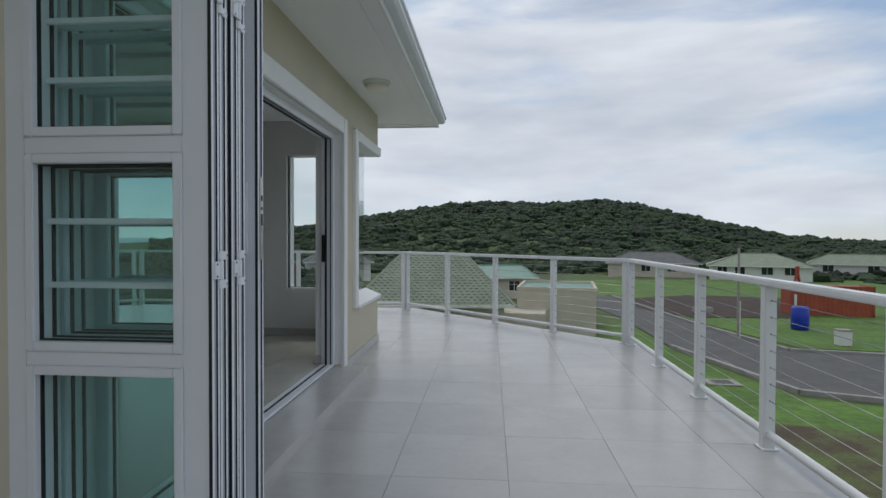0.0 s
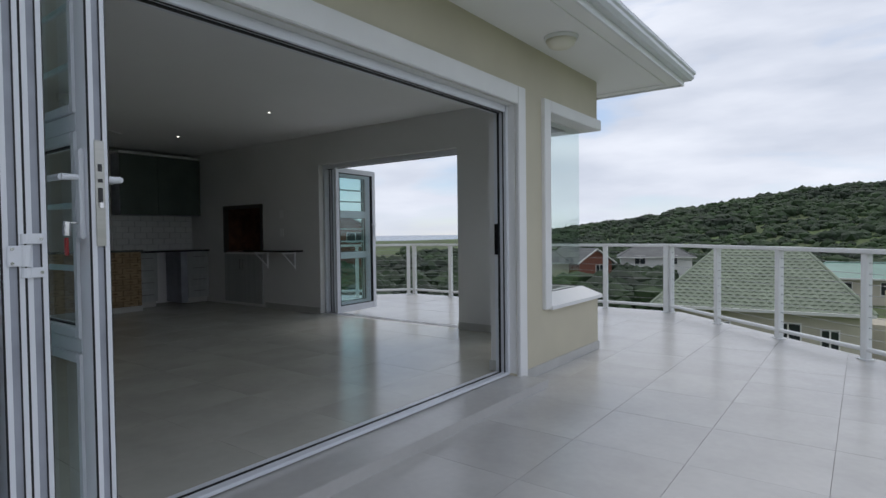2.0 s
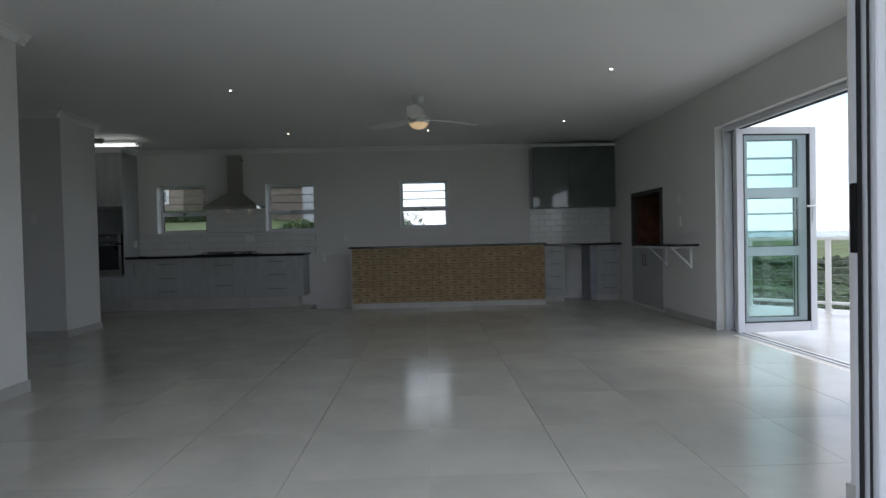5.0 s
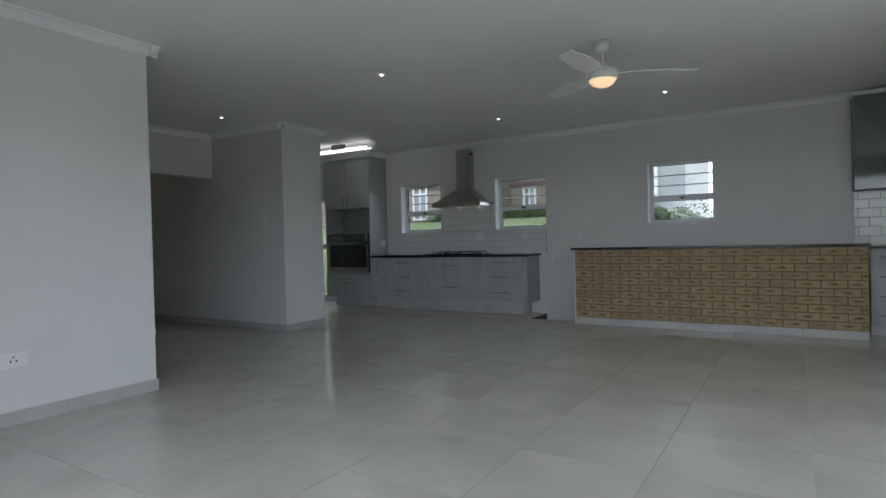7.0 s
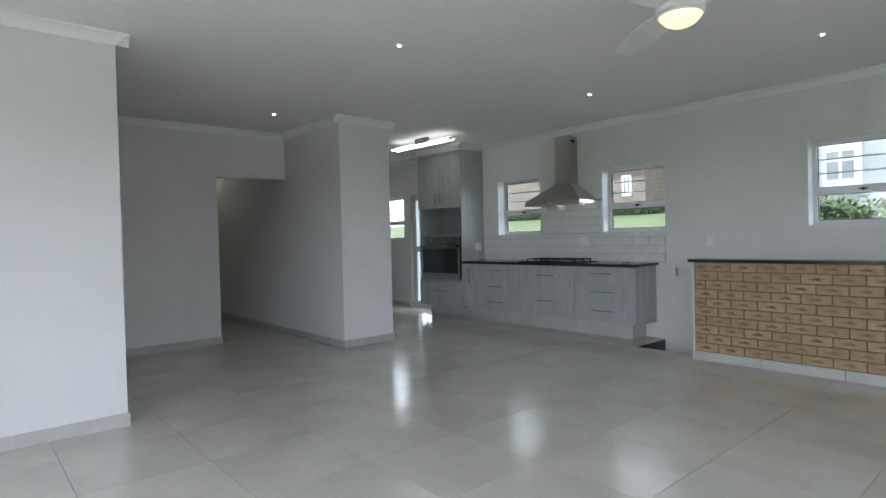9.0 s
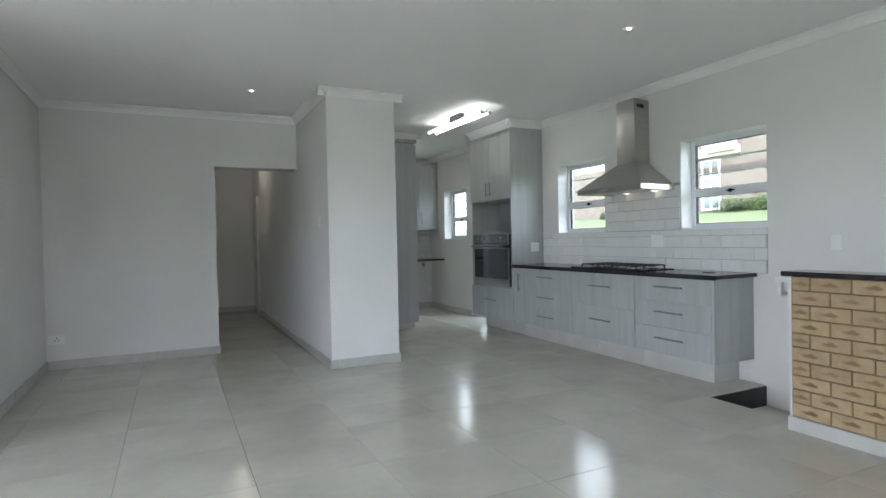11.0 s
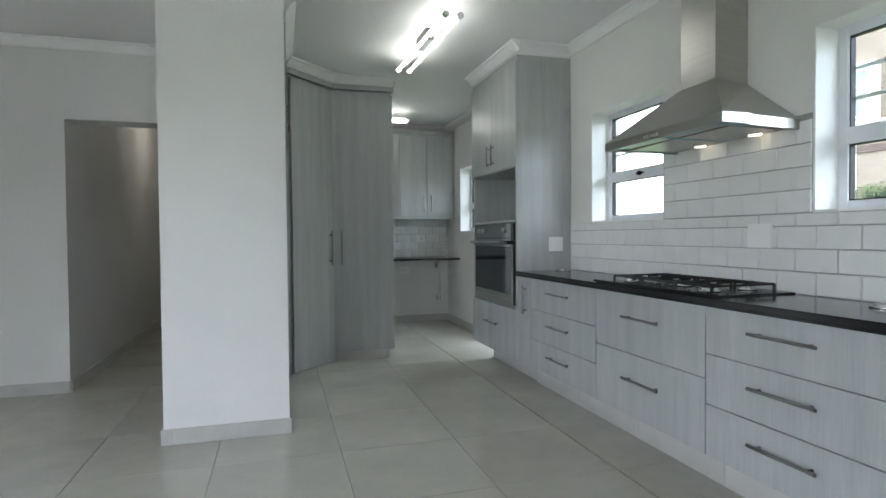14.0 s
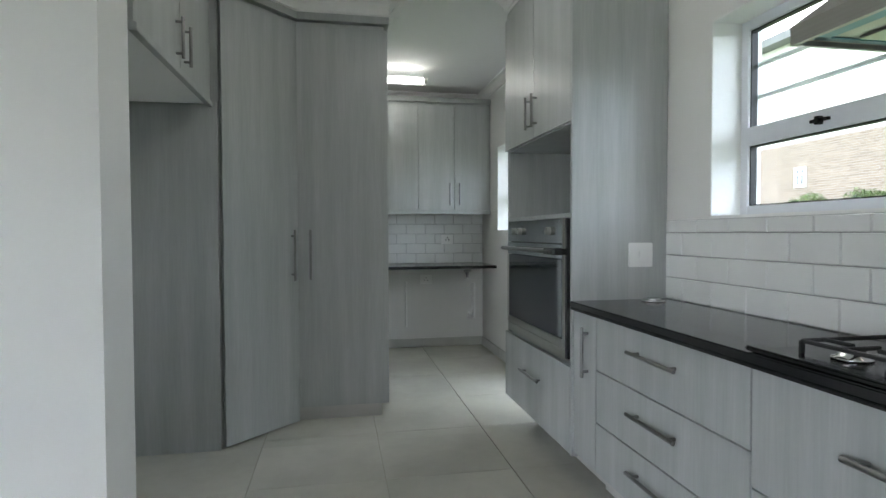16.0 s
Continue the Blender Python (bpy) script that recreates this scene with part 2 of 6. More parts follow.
def wall_boxes(axis, a0, a1, u0, u1, z0, z1, holes):
    """The boxes of a wall between a0 and a1 across, u0 to u1 along, round rectangular holes (u0, u1, z0, z1)."""
    out, at = [], u0
    for h0, h1, b, t in sorted(holes):
        out += [(at, h0, z0, z1), (h0, h1, z0, b), (h0, h1, t, z1)]
        at = h1
    out.append((at, u1, z0, z1))
    res = []
    for p, q, b, t in out:
        if q - p > 1e-4 and t - b > 1e-4:
            res.append((a0, a1, p, q, b, t) if axis == "x" else (p, q, a0, a1, b, t))
    return res


# ---- plan ----
XW, XE, XO = -9.345, -1.715, -1.465      # west wall, inner and outer face of the east wall
YN, YNO = 7.20, 7.43                    # inner and outer face of the north wall
YP = -1.79                              # back wall with the passage
YS = -4.45                              # scullery's end wall
CEIL = 2.70
DECK = -0.09
OPEN0, OPEN1, HEAD = 2.26, 5.645, 2.245  # the wide folding-door opening
D2A, D2B = -5.72, -3.16                 # the second opening
WINS = [(-0.64, 0.19, 1.28, 2.10), (1.21, 2.06, 1.28, 2.10), (3.53, 4.37, 1.29, 2.12), (-3.86, -3.05, 1.24, 2.06)]
SDOOR = (-2.86, -2.06, 0.0, 2.06)

# ---- setting ----
structure("wall_west", bxs(*wall_boxes("x", XW - 0.24, XW, YS - 0.2, YNO, -1.6, CEIL + 0.1, WINS + [SDOOR])), M_WALL_IN, "pale grey painted wall with small windows over the kitchen counter", "wall")
structure("wall_north", bxs(*wall_boxes("y", YN, YN + 0.12, XW, -2.58, -1.6, CEIL + 0.1, [(D2A, D2B, 0, HEAD), (-8.22, -7.16, 0.93, 1.70)]), (-2.58, XE, YN, YN + 0.12, 0, 0.57), (-2.58, XE, YN, YN + 0.12, 2.27, CEIL + 0.1)), M_WALL_IN, "pale grey painted wall with a wide door opening", "wall")
structure("wall_north_outside", bxs(*wall_boxes("y", YN + 0.12, YNO, XW - 0.24, -2.63, -3.2, 2.9, [(D2A, D2B, 0, HEAD), (-8.22, -7.16, 0.93, 1.70)]), (-2.63, XO, YN + 0.12, YNO, -3.2, 0.50), (-2.63, XO, YN + 0.12, YNO, 2.36, 2.9)), M_WALL_OUT, "cream plastered outside wall of the house", "wall")
structure("wall_east", bxs(*wall_boxes("x", XE, XE + 0.12, 0.95, 6.18, 0, CEIL + 0.1, [(OPEN0, OPEN1, 0, HEAD)]), (XE, XE + 0.12, 6.18, YN + 0.12, 0, 0.57), (XE, XE + 0.12, 6.18, YN + 0.12, 2.27, CEIL + 0.1)), M_WALL_IN, "pale grey painted wall round the folding-door opening", "wall")
structure("wall_east_outside", bxs(*wall_boxes("x", XE + 0.12, XO, -6.0, 6.22, -3.2, 2.9, [(OPEN0, OPEN1, -0.03, HEAD)]), (XE + 0.12, XO, 6.22, YN + 0.12, -3.2, 0.50), (XE + 0.12, XO, 6.22, YN + 0.12, 2.36, 2.9)), M_WALL_OUT, "cream plastered outside wall beside the balcony", "wall")
structure("wall_lounge", bxs((-3.88, XE, 0.71, 0.95, 0, CEIL + 0.1), (-3.88, -3.64, YP, 0.71, 0, CEIL + 0.1)), M_WALL_IN, "pale grey painted wall with an outside corner", "wall")
structure("wall_passage", bxs((-5.49, -3.64, YP - 0.24, YP, 0, CEIL + 0.1), (-6.40, -5.49, YP - 0.24, YP, 2.10, CEIL + 0.1), (-5.49, -5.25, -5.9, YP - 0.24, 0, CEIL + 0.1), (-6.6, -5.25, -6.1, -5.9, 0, CEIL + 0.1)), M_WALL_IN, "pale grey painted wall with the opening to a passage", "wall")
structure("wall_pier", bxs((-7.095, -6.40, -0.60, -0.35, 0, CEIL + 0.1), (-6.60, -6.40, -5.9, -0.60, 0, CEIL + 0.1)), M_WALL_IN, "pale grey painted pier between passage and kitchen", "wall")
structure("trim_passage_door", bxs((-6.40, -6.372, -5.32, -5.20, 0, 2.04), (-6.40, -6.372, -5.88, -5.32, 1.96, 2.04), bevel=0.004), M_WHITE, "white painted door frame at the end of the passage", "door frame")
structure("wall_scullery", bxs((XW - 0.24, -6.6, YS - 0.2, YS, 0, CEIL + 0.1)), M_WALL_IN, "pale grey painted end wall of the scullery", "wall")
structure("ceiling", bxs((XW - 0.24, XO - 0.1, -6.1, YNO - 0.1, CEIL, CEIL + 0.06)), M_CEIL, "smooth white painted ceiling", "ceiling")
structure("floor_bed", bxs((-8.66, XE + 0.10, -6.1, YN + 0.12, -0.25, -0.008), (XW, -8.66, -4.6, 2.03, -0.25, -0.008), (XW, -8.66, 5.86, YN, -0.25, -0.008)), M_GROUT_IN, "grey floor screed and grout", "floor")


def cornice(points, inside):
    """A coved cornice along a line of wall; inside is the way into the room for each stretch."""
    prof = [(0, 0), (0.010, 0), (0.014, 0.012), (0.028, 0.034), (0.050, 0.054), (0.070, 0.062), (0.072, 0.074), (0, 0.074)]
    bm = bmesh.new()
    for (a, b), (ix, iy) in zip(zip(points, points[1:]), inside):
        rings = []
        dx, dy = b[0] - a[0], b[1] - a[1]
        ln = math.hypot(dx, dy)
        ux, uy = dx / ln, dy / ln
        for (px, py), e in ((a, 0.0), (b, 0.0)):
            rings.append([bm.verts.new((px + ux * e + ix * d, py + uy * e + iy * d, CEIL - 0.074 + h)) for d, h in prof])
        n = len(prof)
        for k in range(n):
            bm.faces.new((rings[0][k], rings[0][(k + 1) % n], rings[1][(k + 1) % n], rings[1][k]))
        bm.faces.new(rings[0])
        bm.faces.new(rings[1][::-1])
    bmesh.ops.recalc_face_normals(bm, faces=bm.faces)
    return bm


structure("trim_cornice_west", cornice([(XW + 0.001, YS), (XW + 0.001, YN)], [(1, 0)]), M_CEIL, "white coved plaster cornice", "cornice")
structure("trim_cornice_lounge", cornice([(XE, 0.951), (-3.96, 0.951)], [(0, 1)]), M_CEIL, "white coved plaster cornice", "cornice")
structure("trim_cornice_corner", cornice([(-3.881, 1.03), (-3.881, YP)], [(-1, 0)]), M_CEIL, "white coved plaster cornice", "cornice")
structure("trim_cornice_passage", cornice([(-3.88, YP + 0.001), (-6.40, YP + 0.001)], [(0, 1)]), M_CEIL, "white coved plaster cornice", "cornice")
structure("trim_cornice_pier_side", cornice([(-6.399, -0.27), (-6.399, YP)], [(1, 0)]), M_CEIL, "white coved plaster cornice", "cornice")
structure("trim_cornice_pier", cornice([(-6.32, -0.349), (-7.175, -0.349)], [(0, 1)]), M_CEIL, "white coved plaster cornice", "cornice")
structure("trim_cornice_scullery", cornice([(XW, YS + 0.001), (-6.6, YS + 0.001)], [(0, 1)]), M_CEIL, "white coved plaster cornice", "cornice")

# plaster bands round the openings
structure("trim_door_band", bxs((XO, XO + 0.035, OPEN1, OPEN1 + 0.13, DECK, HEAD + 0.15), (XO, XO + 0.035, OPEN0 - 0.13, OPEN1, HEAD, HEAD + 0.15), (XO, XO + 0.035, OPEN0 - 0.13, OPEN0, DECK, HEAD), bevel=0.006), M_WHITE, "white plaster band round the wide door opening", "trim")
structure("trim_door_reveal", bxs((-1.565, XO, OPEN1 - 0.004, OPEN1 + 0.05, 0.0, HEAD), (-1.565, XO, OPEN0, OPEN1, HEAD - 0.004, HEAD + 0.05)), M_WHITE, "white plastered door reveal", "trim")
structure("trim_bay_band", bxs((-1.635, XO + 0.035, 6.12, 6.25, 0.485, 2.385), (-1.635, XO + 0.035, 6.25, YNO + 0.035, 2.275, 2.385), (-2.65, -1.635, YN + 0.03, YNO + 0.035, 2.275, 2.385), (-2.69, -2.58, YN + 0.03, YNO + 0.035, 0.485, 2.385), bevel=0.006), M_WHITE, "white plaster band round the corner window", "trim")


def bay_sill():
    """The sloping plaster sill that runs round the corner."""
    bm = bmesh.new()
    rings = []
    for (x0, y0), (x1, y1) in (((XO + 0.04, 6.25), (-1.695, 6.25)), ((XO + 0.04, YNO + 0.04), (-1.695, YN + 0.01)), ((-2.58, YNO + 0.04), (-2.58, YN + 0.01))):
        rings.append([bm.verts.new(p) for p in ((x0, y0, 0.47), (x0, y0, 0.505), (x0 + (x1 - x0) * 0.6, y0 + (y1 - y0) * 0.6, 0.60), (x1, y1, 0.60), (x1, y1, 0.47))])
    for a, b in zip(rings, rings[1:]):
        for k in range(5):
            bm.faces.new((a[k], a[(k + 1) % 5], b[(k + 1) % 5], b[k]))
    bm.faces.new(rings[0])
    bm.faces.new(rings[-1][::-1])
    bmesh.ops.recalc_face_normals(bm, faces=bm.faces)
    return bm


structure("trim_bay_sill", bay_sill(), M_WHITE, "white sloping plaster sill of the corner window", "sill")
corner_window = thing("corner_window", "frameless glass corner window set over a white sill", "window")
for nm, b in (("pane", (-1.62, -1.61, 6.25, 7.28, 0.60, 2.278)), ("pane", (-2.58, -1.61, 7.282, 7.292, 0.60, 2.278))):
    g = part(nm, bxs(b), M_GLASS, corner_window)
    g.visible_shadow = False
part("edge_strip", bxs((-1.623, -1.607, 6.25, 7.28, 0.598, 0.606), (-2.58, -1.607, 7.278, 7.296, 0.598, 0.606), (-1.623, -1.607, 6.248, 6.256, 0.6, 2.278)), M_GASKET, corner_window, "black sealing strip")

# skirting along the inside walls
SK = 0.09


def skirting(name, b, label):
    """Cut floor tiles set upright along a wall, with a fine joint every tile."""
    base = tagged(new(name), label, "skirting", kind="structure")
    x0, x1, y0, y1, z0, z1 = b
    along_x = x1 - x0 > y1 - y0
    u, end = (x0, x1) if along_x else (y0, y1)
    while end - u > 0.005:
        v = min(u + 0.655, end)
        q = (u + 0.0012, v - 0.0012)
        part("tile", bxs((*q, y0, y1, z0, z1) if along_x else (x0, x1, *q, z0, z1), bevel=0.002), M_SKIRT, base)
        u = v


for nm, b in (("lounge", (-3.894, XE, 0.95, 0.964, 0, SK)), ("corner", (-3.894, -3.88, YP, 0.95, 0, SK)), ("passage", (-5.49, -3.894, YP, YP + 0.014, 0, SK)),
              ("pier", (-7.109, -6.386, -0.35, -0.336, 0, SK)), ("pier_side", (-6.40, -6.386, -5.9, -0.35, 0, SK)), ("passage_end", (-6.386, -5.504, -5.9, -5.886, 0, SK)), ("passage_side", (-5.504, -5.49, -5.886, YP, 0, SK)),
              ("scullery", (XW, -6.6, YS, YS + 0.014, 0, SK)), ("scullery_side", (XW, XW + 0.014, YS + 0.014, SDOOR[0] - 0.05, 0, SK)),
              ("north_a", (-7.08, D2A, YN - 0.014, YN, 0, SK)), ("north_b", (D2B, XE, YN - 0.014, YN, 0, SK)), ("east", (XE - 0.014, XE, OPEN1 + 0.0, YN - 0.014, 0, SK)), ("east_reveal", (XE - 0.014, XE + 0.10, OPEN1 - 0.014, OPEN1, 0, SK))):
    skirting("baseboard_" + nm, b, "pale grey tile skirting")
structure("baseboard_outside", bxs((XO, XO + 0.014, OPEN1 + 0.13, YNO, DECK, DECK + 0.09), (D2B, XO + 0.014, YNO, YNO + 0.014, DECK, DECK + 0.09), (XO, XO + 0.014, -6.0, OPEN0 - 0.13, DECK, DECK + 0.09), bevel=0.002), M_SKIRT, "pale grey tile skirting of the balcony wall", "skirting")

# balcony slab, step and roof edge
DECK_EDGE = [(-1.47, -6.0), (1.84, -6.0), (1.84, 7.55), (-1.5, 10.84), (-6.9, 10.84), (-9.2, 8.55), (-9.6, 7.43), (-1.47, 7.43)]
structure("balcony_slab", prism(DECK_EDGE, -0.35, DECK - 0.008), M_GROUT, "concrete balcony slab under the tiles", "slab")
structure("door_step", bxs((-1.60, -1.21, OPEN0 - 0.1, OPEN1 + 0.06, DECK - 0.005, -0.02), bevel=0.004), M_DECK, "low tiled step along the folding doors", "step")
structure("door_step_north", bxs((D2A - 0.05, D2B + 0.05, 7.26, 7.56, DECK - 0.005, -0.02), bevel=0.004), M_DECK, "low tiled step outside the second door", "step")
E_Y, E_X = 8.13, -0.765
structure("soffit", prism([(-1.585, -6.0), (E_X, -6.0), (E_X, E_Y), (-10.3, E_Y), (-10.3, YN), (-1.585, YN)], 2.80, 2.83), M_CEIL, "white boarded soffit under the eaves", "soffit")
structure("trim_soffit_batten", bxs((E_X - 0.16, E_X - 0.13, -6, E_Y - 0.13, 2.788, 2.80), (-10.3, E_X - 0.13, E_Y - 0.16, E_Y - 0.13, 2.788, 2.80)), M_CEIL, "white cover strip on the soffit", "trim")
structure("fascia", bxs((E_X, E_X + 0.02, -6, E_Y + 0.02, 2.78, 3.0), (-10.3, E_X, E_Y, E_Y + 0.02, 2.78, 3.0)), M_RAIL, "white fascia board", "fascia")


def gutter():
    prof = [(0, 0), (0.06, 0), (0.085, 0.03), (0.085, 0.06), (0.10, 0.075), (0.10, 0.10), (0.094, 0.10), (0.092, 0.08), (0.0, 0.08)]
    bm = bmesh.new()
    rings = [[bm.verts.new((E_X + 0.02 + d, -6, 2.84 + h)) for d, h in prof], [bm.verts.new((E_X + 0.02 + d, E_Y + 0.02 + d, 2.84 + h)) for d, h in prof],
             [bm.verts.new((-10.3, E_Y + 0.02 + d, 2.84 + h)) for d, h in prof]]
    n = len(prof)
    for a, b in zip(rings, rings[1:]):
        for k in range(n):
            bm.faces.new((a[k], a[(k + 1) % n], b[(k + 1) % n], b[k]))
    bmesh.ops.recalc_face_normals(bm, faces=bm.faces)
    return bm


structure("gutter", gutter(), M_ALU, "white moulded metal roof gutter", "gutter")
structure("roof", prism([(-10.4, -6.2), (E_X + 0.03, -6.2), (E_X + 0.03, E_Y + 0.03), (-10.4, E_Y + 0.03)], 2.93, 3.05), M_ALU_GREY, "grey roof over the house", "roof")
structure("wall_house_south", bxs((-9.6, XO, -6.3, -6.0, -3.2, 2.9), (-9.6, -9.36, -6.0, -4.65, -3.2, 2.9)), M_WALL_OUT, "cream plastered outside wall", "wall")


# ---- balustrade ----
def rail_post():
    post = thing("balustrade_post", "white painted square steel balustrade post with a base plate", "railing post", "posts of the balcony railing")
    part("shaft", bxs((-0.035, 0.035, -0.035, 0.035, 0, 1.03), bevel=0.005), M_RAIL, post)
    part("base_plate", bxs((-0.055, 0.055, -0.055, 0.055, 0, 0.01), bevel=0.002), M_RAIL, post)
    for k in range(8):
        part("cable_ferrule", tubes(((-0.038, 0, 0.205 + 0.105 * k), (0.038, 0, 0.205 + 0.105 * k), 0.006), seg=6), M_CABLE, post, "small steel cable ferrule")
    return post


def run(points):
    """A stretch of railing: top rail, bottom tube and eight cables between two ends."""
    (x0, y0), (x1, y1) = points
    ln = math.hypot(x1 - x0, y1 - y0)
    ang = math.atan2(y1 - y0, x1 - x0)
    rail = thing("balcony_railing", "white steel balcony railing with horizontal cables", "railing", "stretches of the balcony railing", (x0, y0, DECK))
    rail.rotation_euler = (0, 0, ang)
    part("top_rail", bxs((-0.02, ln + 0.02, -0.045, 0.045, 1.03, 1.075), bevel=0.008), M_RAIL, rail)
    bm = bmesh.new()
    tube(bm, (0, 0, 0.10), (ln, 0, 0.10), 0.024, 14)
    part("bottom_rail", bm, M_RAIL, rail)
    for k in range(8):
        part("cable", tubes(((0, 0, 0.16 + 0.105 * k + 0.045), (ln, 0, 0.16 + 0.105 * k + 0.045), 0.0025), seg=6), M_CABLE, rail)
    return rail


CORNERS = [(1.73, -5.9), (1.73, 7.50), (-1.56, 10.72), (-6.86, 10.72), (-9.1, 8.45)]
for a, b in zip(CORNERS, CORNERS[1:]):
    run((a, b))
first_post = rail_post()
spots = [(1.73, y) for y in (7.44, 6.27, 5.14, 3.99, 2.86, 1.72, 0.58, -0.57, -1.72)]
spots += [(1.69 - 0.813 * k, 7.55 + 0.793 * k) for k in range(0, 5)]
spots += [(x, 10.72) for x in (-1.64, -2.62, -3.66, -4.75, -5.85, -6.80)] + [(-6.92, 10.66), (-7.68, 9.89), (-8.42, 9.14)]
first_post.matrix_basis = pose(*spots[0], DECK, 0, 0, 90)
for k, (x, y) in enumerate(spots[1:]):
    copy_thing(first_post, pose(x, y, DECK, 0, 0, 90 if k < 8 else (134 if k < 13 else (0 if k < 19 else 45))))


# ---- folding doors ----
def pane_sheet(x0, x1, z0, z1):
    """One sheet of glass across the middle of a leaf, let into its beading."""
    bm = bmesh.new()
    bm.faces.new([bm.verts.new(q) for q in ((x0, 0, z0), (x1, 0, z0), (x1, 0, z1), (x0, 0, z1))])
    return bm


def door_panel(w, h, bars=True):
    """A white aluminium door leaf, x from 0 to w, seen flat on: stiles, rails, three panes, black beading."""
    leaf = thing("folding_door_panel", "white aluminium folding door leaf with three glass panes", "door", "leaves of the folding doors")
    st, d = 0.085, 0.022
    part("frame", bxs((0, st, -d, d, 0, h), (w - st, w, -d, d, 0, h), (st, w - st, -d, d, 0, 0.11), (st, w - st, -d, d, h - 0.09, h), (st, w - st, -d, d, 0.838, 0.882), (st, w - st, -d, d, 1.468, 1.52), bevel=0.003), M_ALU, leaf)
    for z0, z1 in ((0.11, 0.838), (0.882, 1.468), (1.52, h - 0.09)):
        f = part("sash", bxs((st, st + 0.028, -d - 0.006, d + 0.006, z0, z1), (w - st - 0.028, w - st, -d - 0.006, d + 0.006, z0, z1), (st + 0.028, w - st - 0.028, -d - 0.006, d + 0.006, z0, z0 + 0.028), (st + 0.028, w - st - 0.028, -d - 0.006, d + 0.006, z1 - 0.028, z1), bevel=0.003), M_ALU, leaf)
        a, b, c, e = st + 0.028, w - st - 0.028, z0 + 0.028, z1 - 0.028
        part("beading", bxs((a, a + 0.005, -0.006, 0.006, c, e), (b - 0.005, b, -0.006, 0.006, c, e), (a + 0.005, b - 0.005, -0.006, 0.006, c, c + 0.005), (a + 0.005, b - 0.005, -0.006, 0.006, e - 0.005, e)), M_GASKET, leaf, "black rubber glazing bead")
        g = part("pane", pane_sheet(a + 0.004, b - 0.004, c + 0.004, e - 0.004), M_GLASS_TINT, leaf, "green-tinted glass")
        g.visible_shadow = False
    if bars:
        for z in (1.075, 1.27, 1.70, 1.88):
            part("burglar_bar", bxs((st, w - st, d + 0.006, d + 0.018, z - 0.009, z + 0.009), bevel=0.002), M_ALU, leaf)
    for z in (0.862, 1.496):
        part("catch", bxs((w / 2 - 0.045, w / 2 + 0.045, d + 0.006, d + 0.020, z - 0.006, z + 0.006), (w / 2 - 0.012, w / 2 + 0.012, d, d + 0.024, z - 0.014, z + 0.014), bevel=0.002), M_BLACK, leaf, "black sash catch")
    part("edge_channel", bxs((w, w + 0.004, -d, -d + 0.012, 0, h), (w, w + 0.004, d - 0.012, d, 0, h), (-0.004, 0, -d, -d + 0.012, 0, h), (-0.004, 0, d - 0.012, d, 0, h)), M_ALU, leaf)
    part("edge_groove", bxs((w, w + 0.0015, -0.010, 0.007, 0, h), (-0.0015, 0, -0.010, 0.007, 0, h)), M_ALU_GREY, leaf, "grey recessed channel")
    # Seal line, plus outer black strips standing for the shaded gaps between leaves.
    part("edge_seal", bxs((w, w + 0.005, 0.007, 0.010, 0.02, h - 0.02), (-0.005, 0, 0.007, 0.010, 0.02, h - 0.02), (w - 0.006, w + 0.003, -d - 0.0027, -d, 0.01, h), (w - 0.006, w + 0.003, d, d + 0.0027, 0.01, h)), M_GASKET, leaf, "black edge strips for the rubber seal and the dark gaps between leaves")
    return leaf


def hinge(leaf_, x, y, z):
    """A knuckle hinge on the free edge of a leaf."""
    def moved(bm):
        bmesh.ops.transform(bm, matrix=Matrix.Translation((x, y, z)), verts=bm.verts)
        return bm
    h = part("hinge", moved(tubes(((0, 0, -0.055), (0, 0, -0.03), 0.011), ((0, 0, -0.027), (0, 0, 0.027), 0.012), ((0, 0, 0.03), (0, 0, 0.055), 0.011), seg=14)), M_ALU, leaf_, "white knuckle hinge")
    part("flap", moved(bxs((0.0, 0.006, -0.040, 0.0, -0.026, 0.026), (0.0, 0.006, 0.0, 0.040, -0.056, -0.030), (0.0, 0.006, 0.0, 0.040, 0.030, 0.056), bevel=0.002)), M_ALU, h)
    for sy, sz in ((-0.03, -0.018), (-0.03, 0.018), (0.032, -0.043), (0.032, 0.043)):
        part("screw", moved(tubes(((0.006, sy, sz), (0.009, sy, sz), 0.004), seg=8)), M_CHROME, h, "steel screw")


PW, PH = 0.66, 2.19
leaf = door_panel(PW, PH)
ys = (1.89, 1.94, 2.015, 2.065)
leaf.matrix_basis = pose(-1.49, ys[0], 0.01)
stack = [leaf] + [copy_thing(leaf, pose(-1.49, y, 0.01)) for y in ys[1:]]
lock_leaf = door_panel(PW, PH)
lock_leaf["label"] = "white aluminium folding door leaf with lock and lever handle"
lock_leaf.matrix_basis = pose(-1.49, 2.215, 0.01)
part("lock_plate", bxs((PW + 0.004, PW + 0.008, -0.012, 0.012, 1.145, 1.435), bevel=0.001), M_STEEL, lock_leaf, "brushed steel lock face plate")
part("lock_slot", bxs((PW + 0.008, PW + 0.0095, -0.006, 0.006, 1.265, 1.305), (PW + 0.008, PW + 0.0095, -0.006, 0.006, 1.32, 1.33), (PW + 0.008, PW + 0.0095, -0.005, 0.005, 1.35, 1.37)), M_BLACK, lock_leaf, "dark latch slot")
part("latch", bxs((PW + 0.008, PW + 0.016, -0.005, 0.005, 1.25, 1.265), bevel=0.001), M_CHROME, lock_leaf, "steel latch")
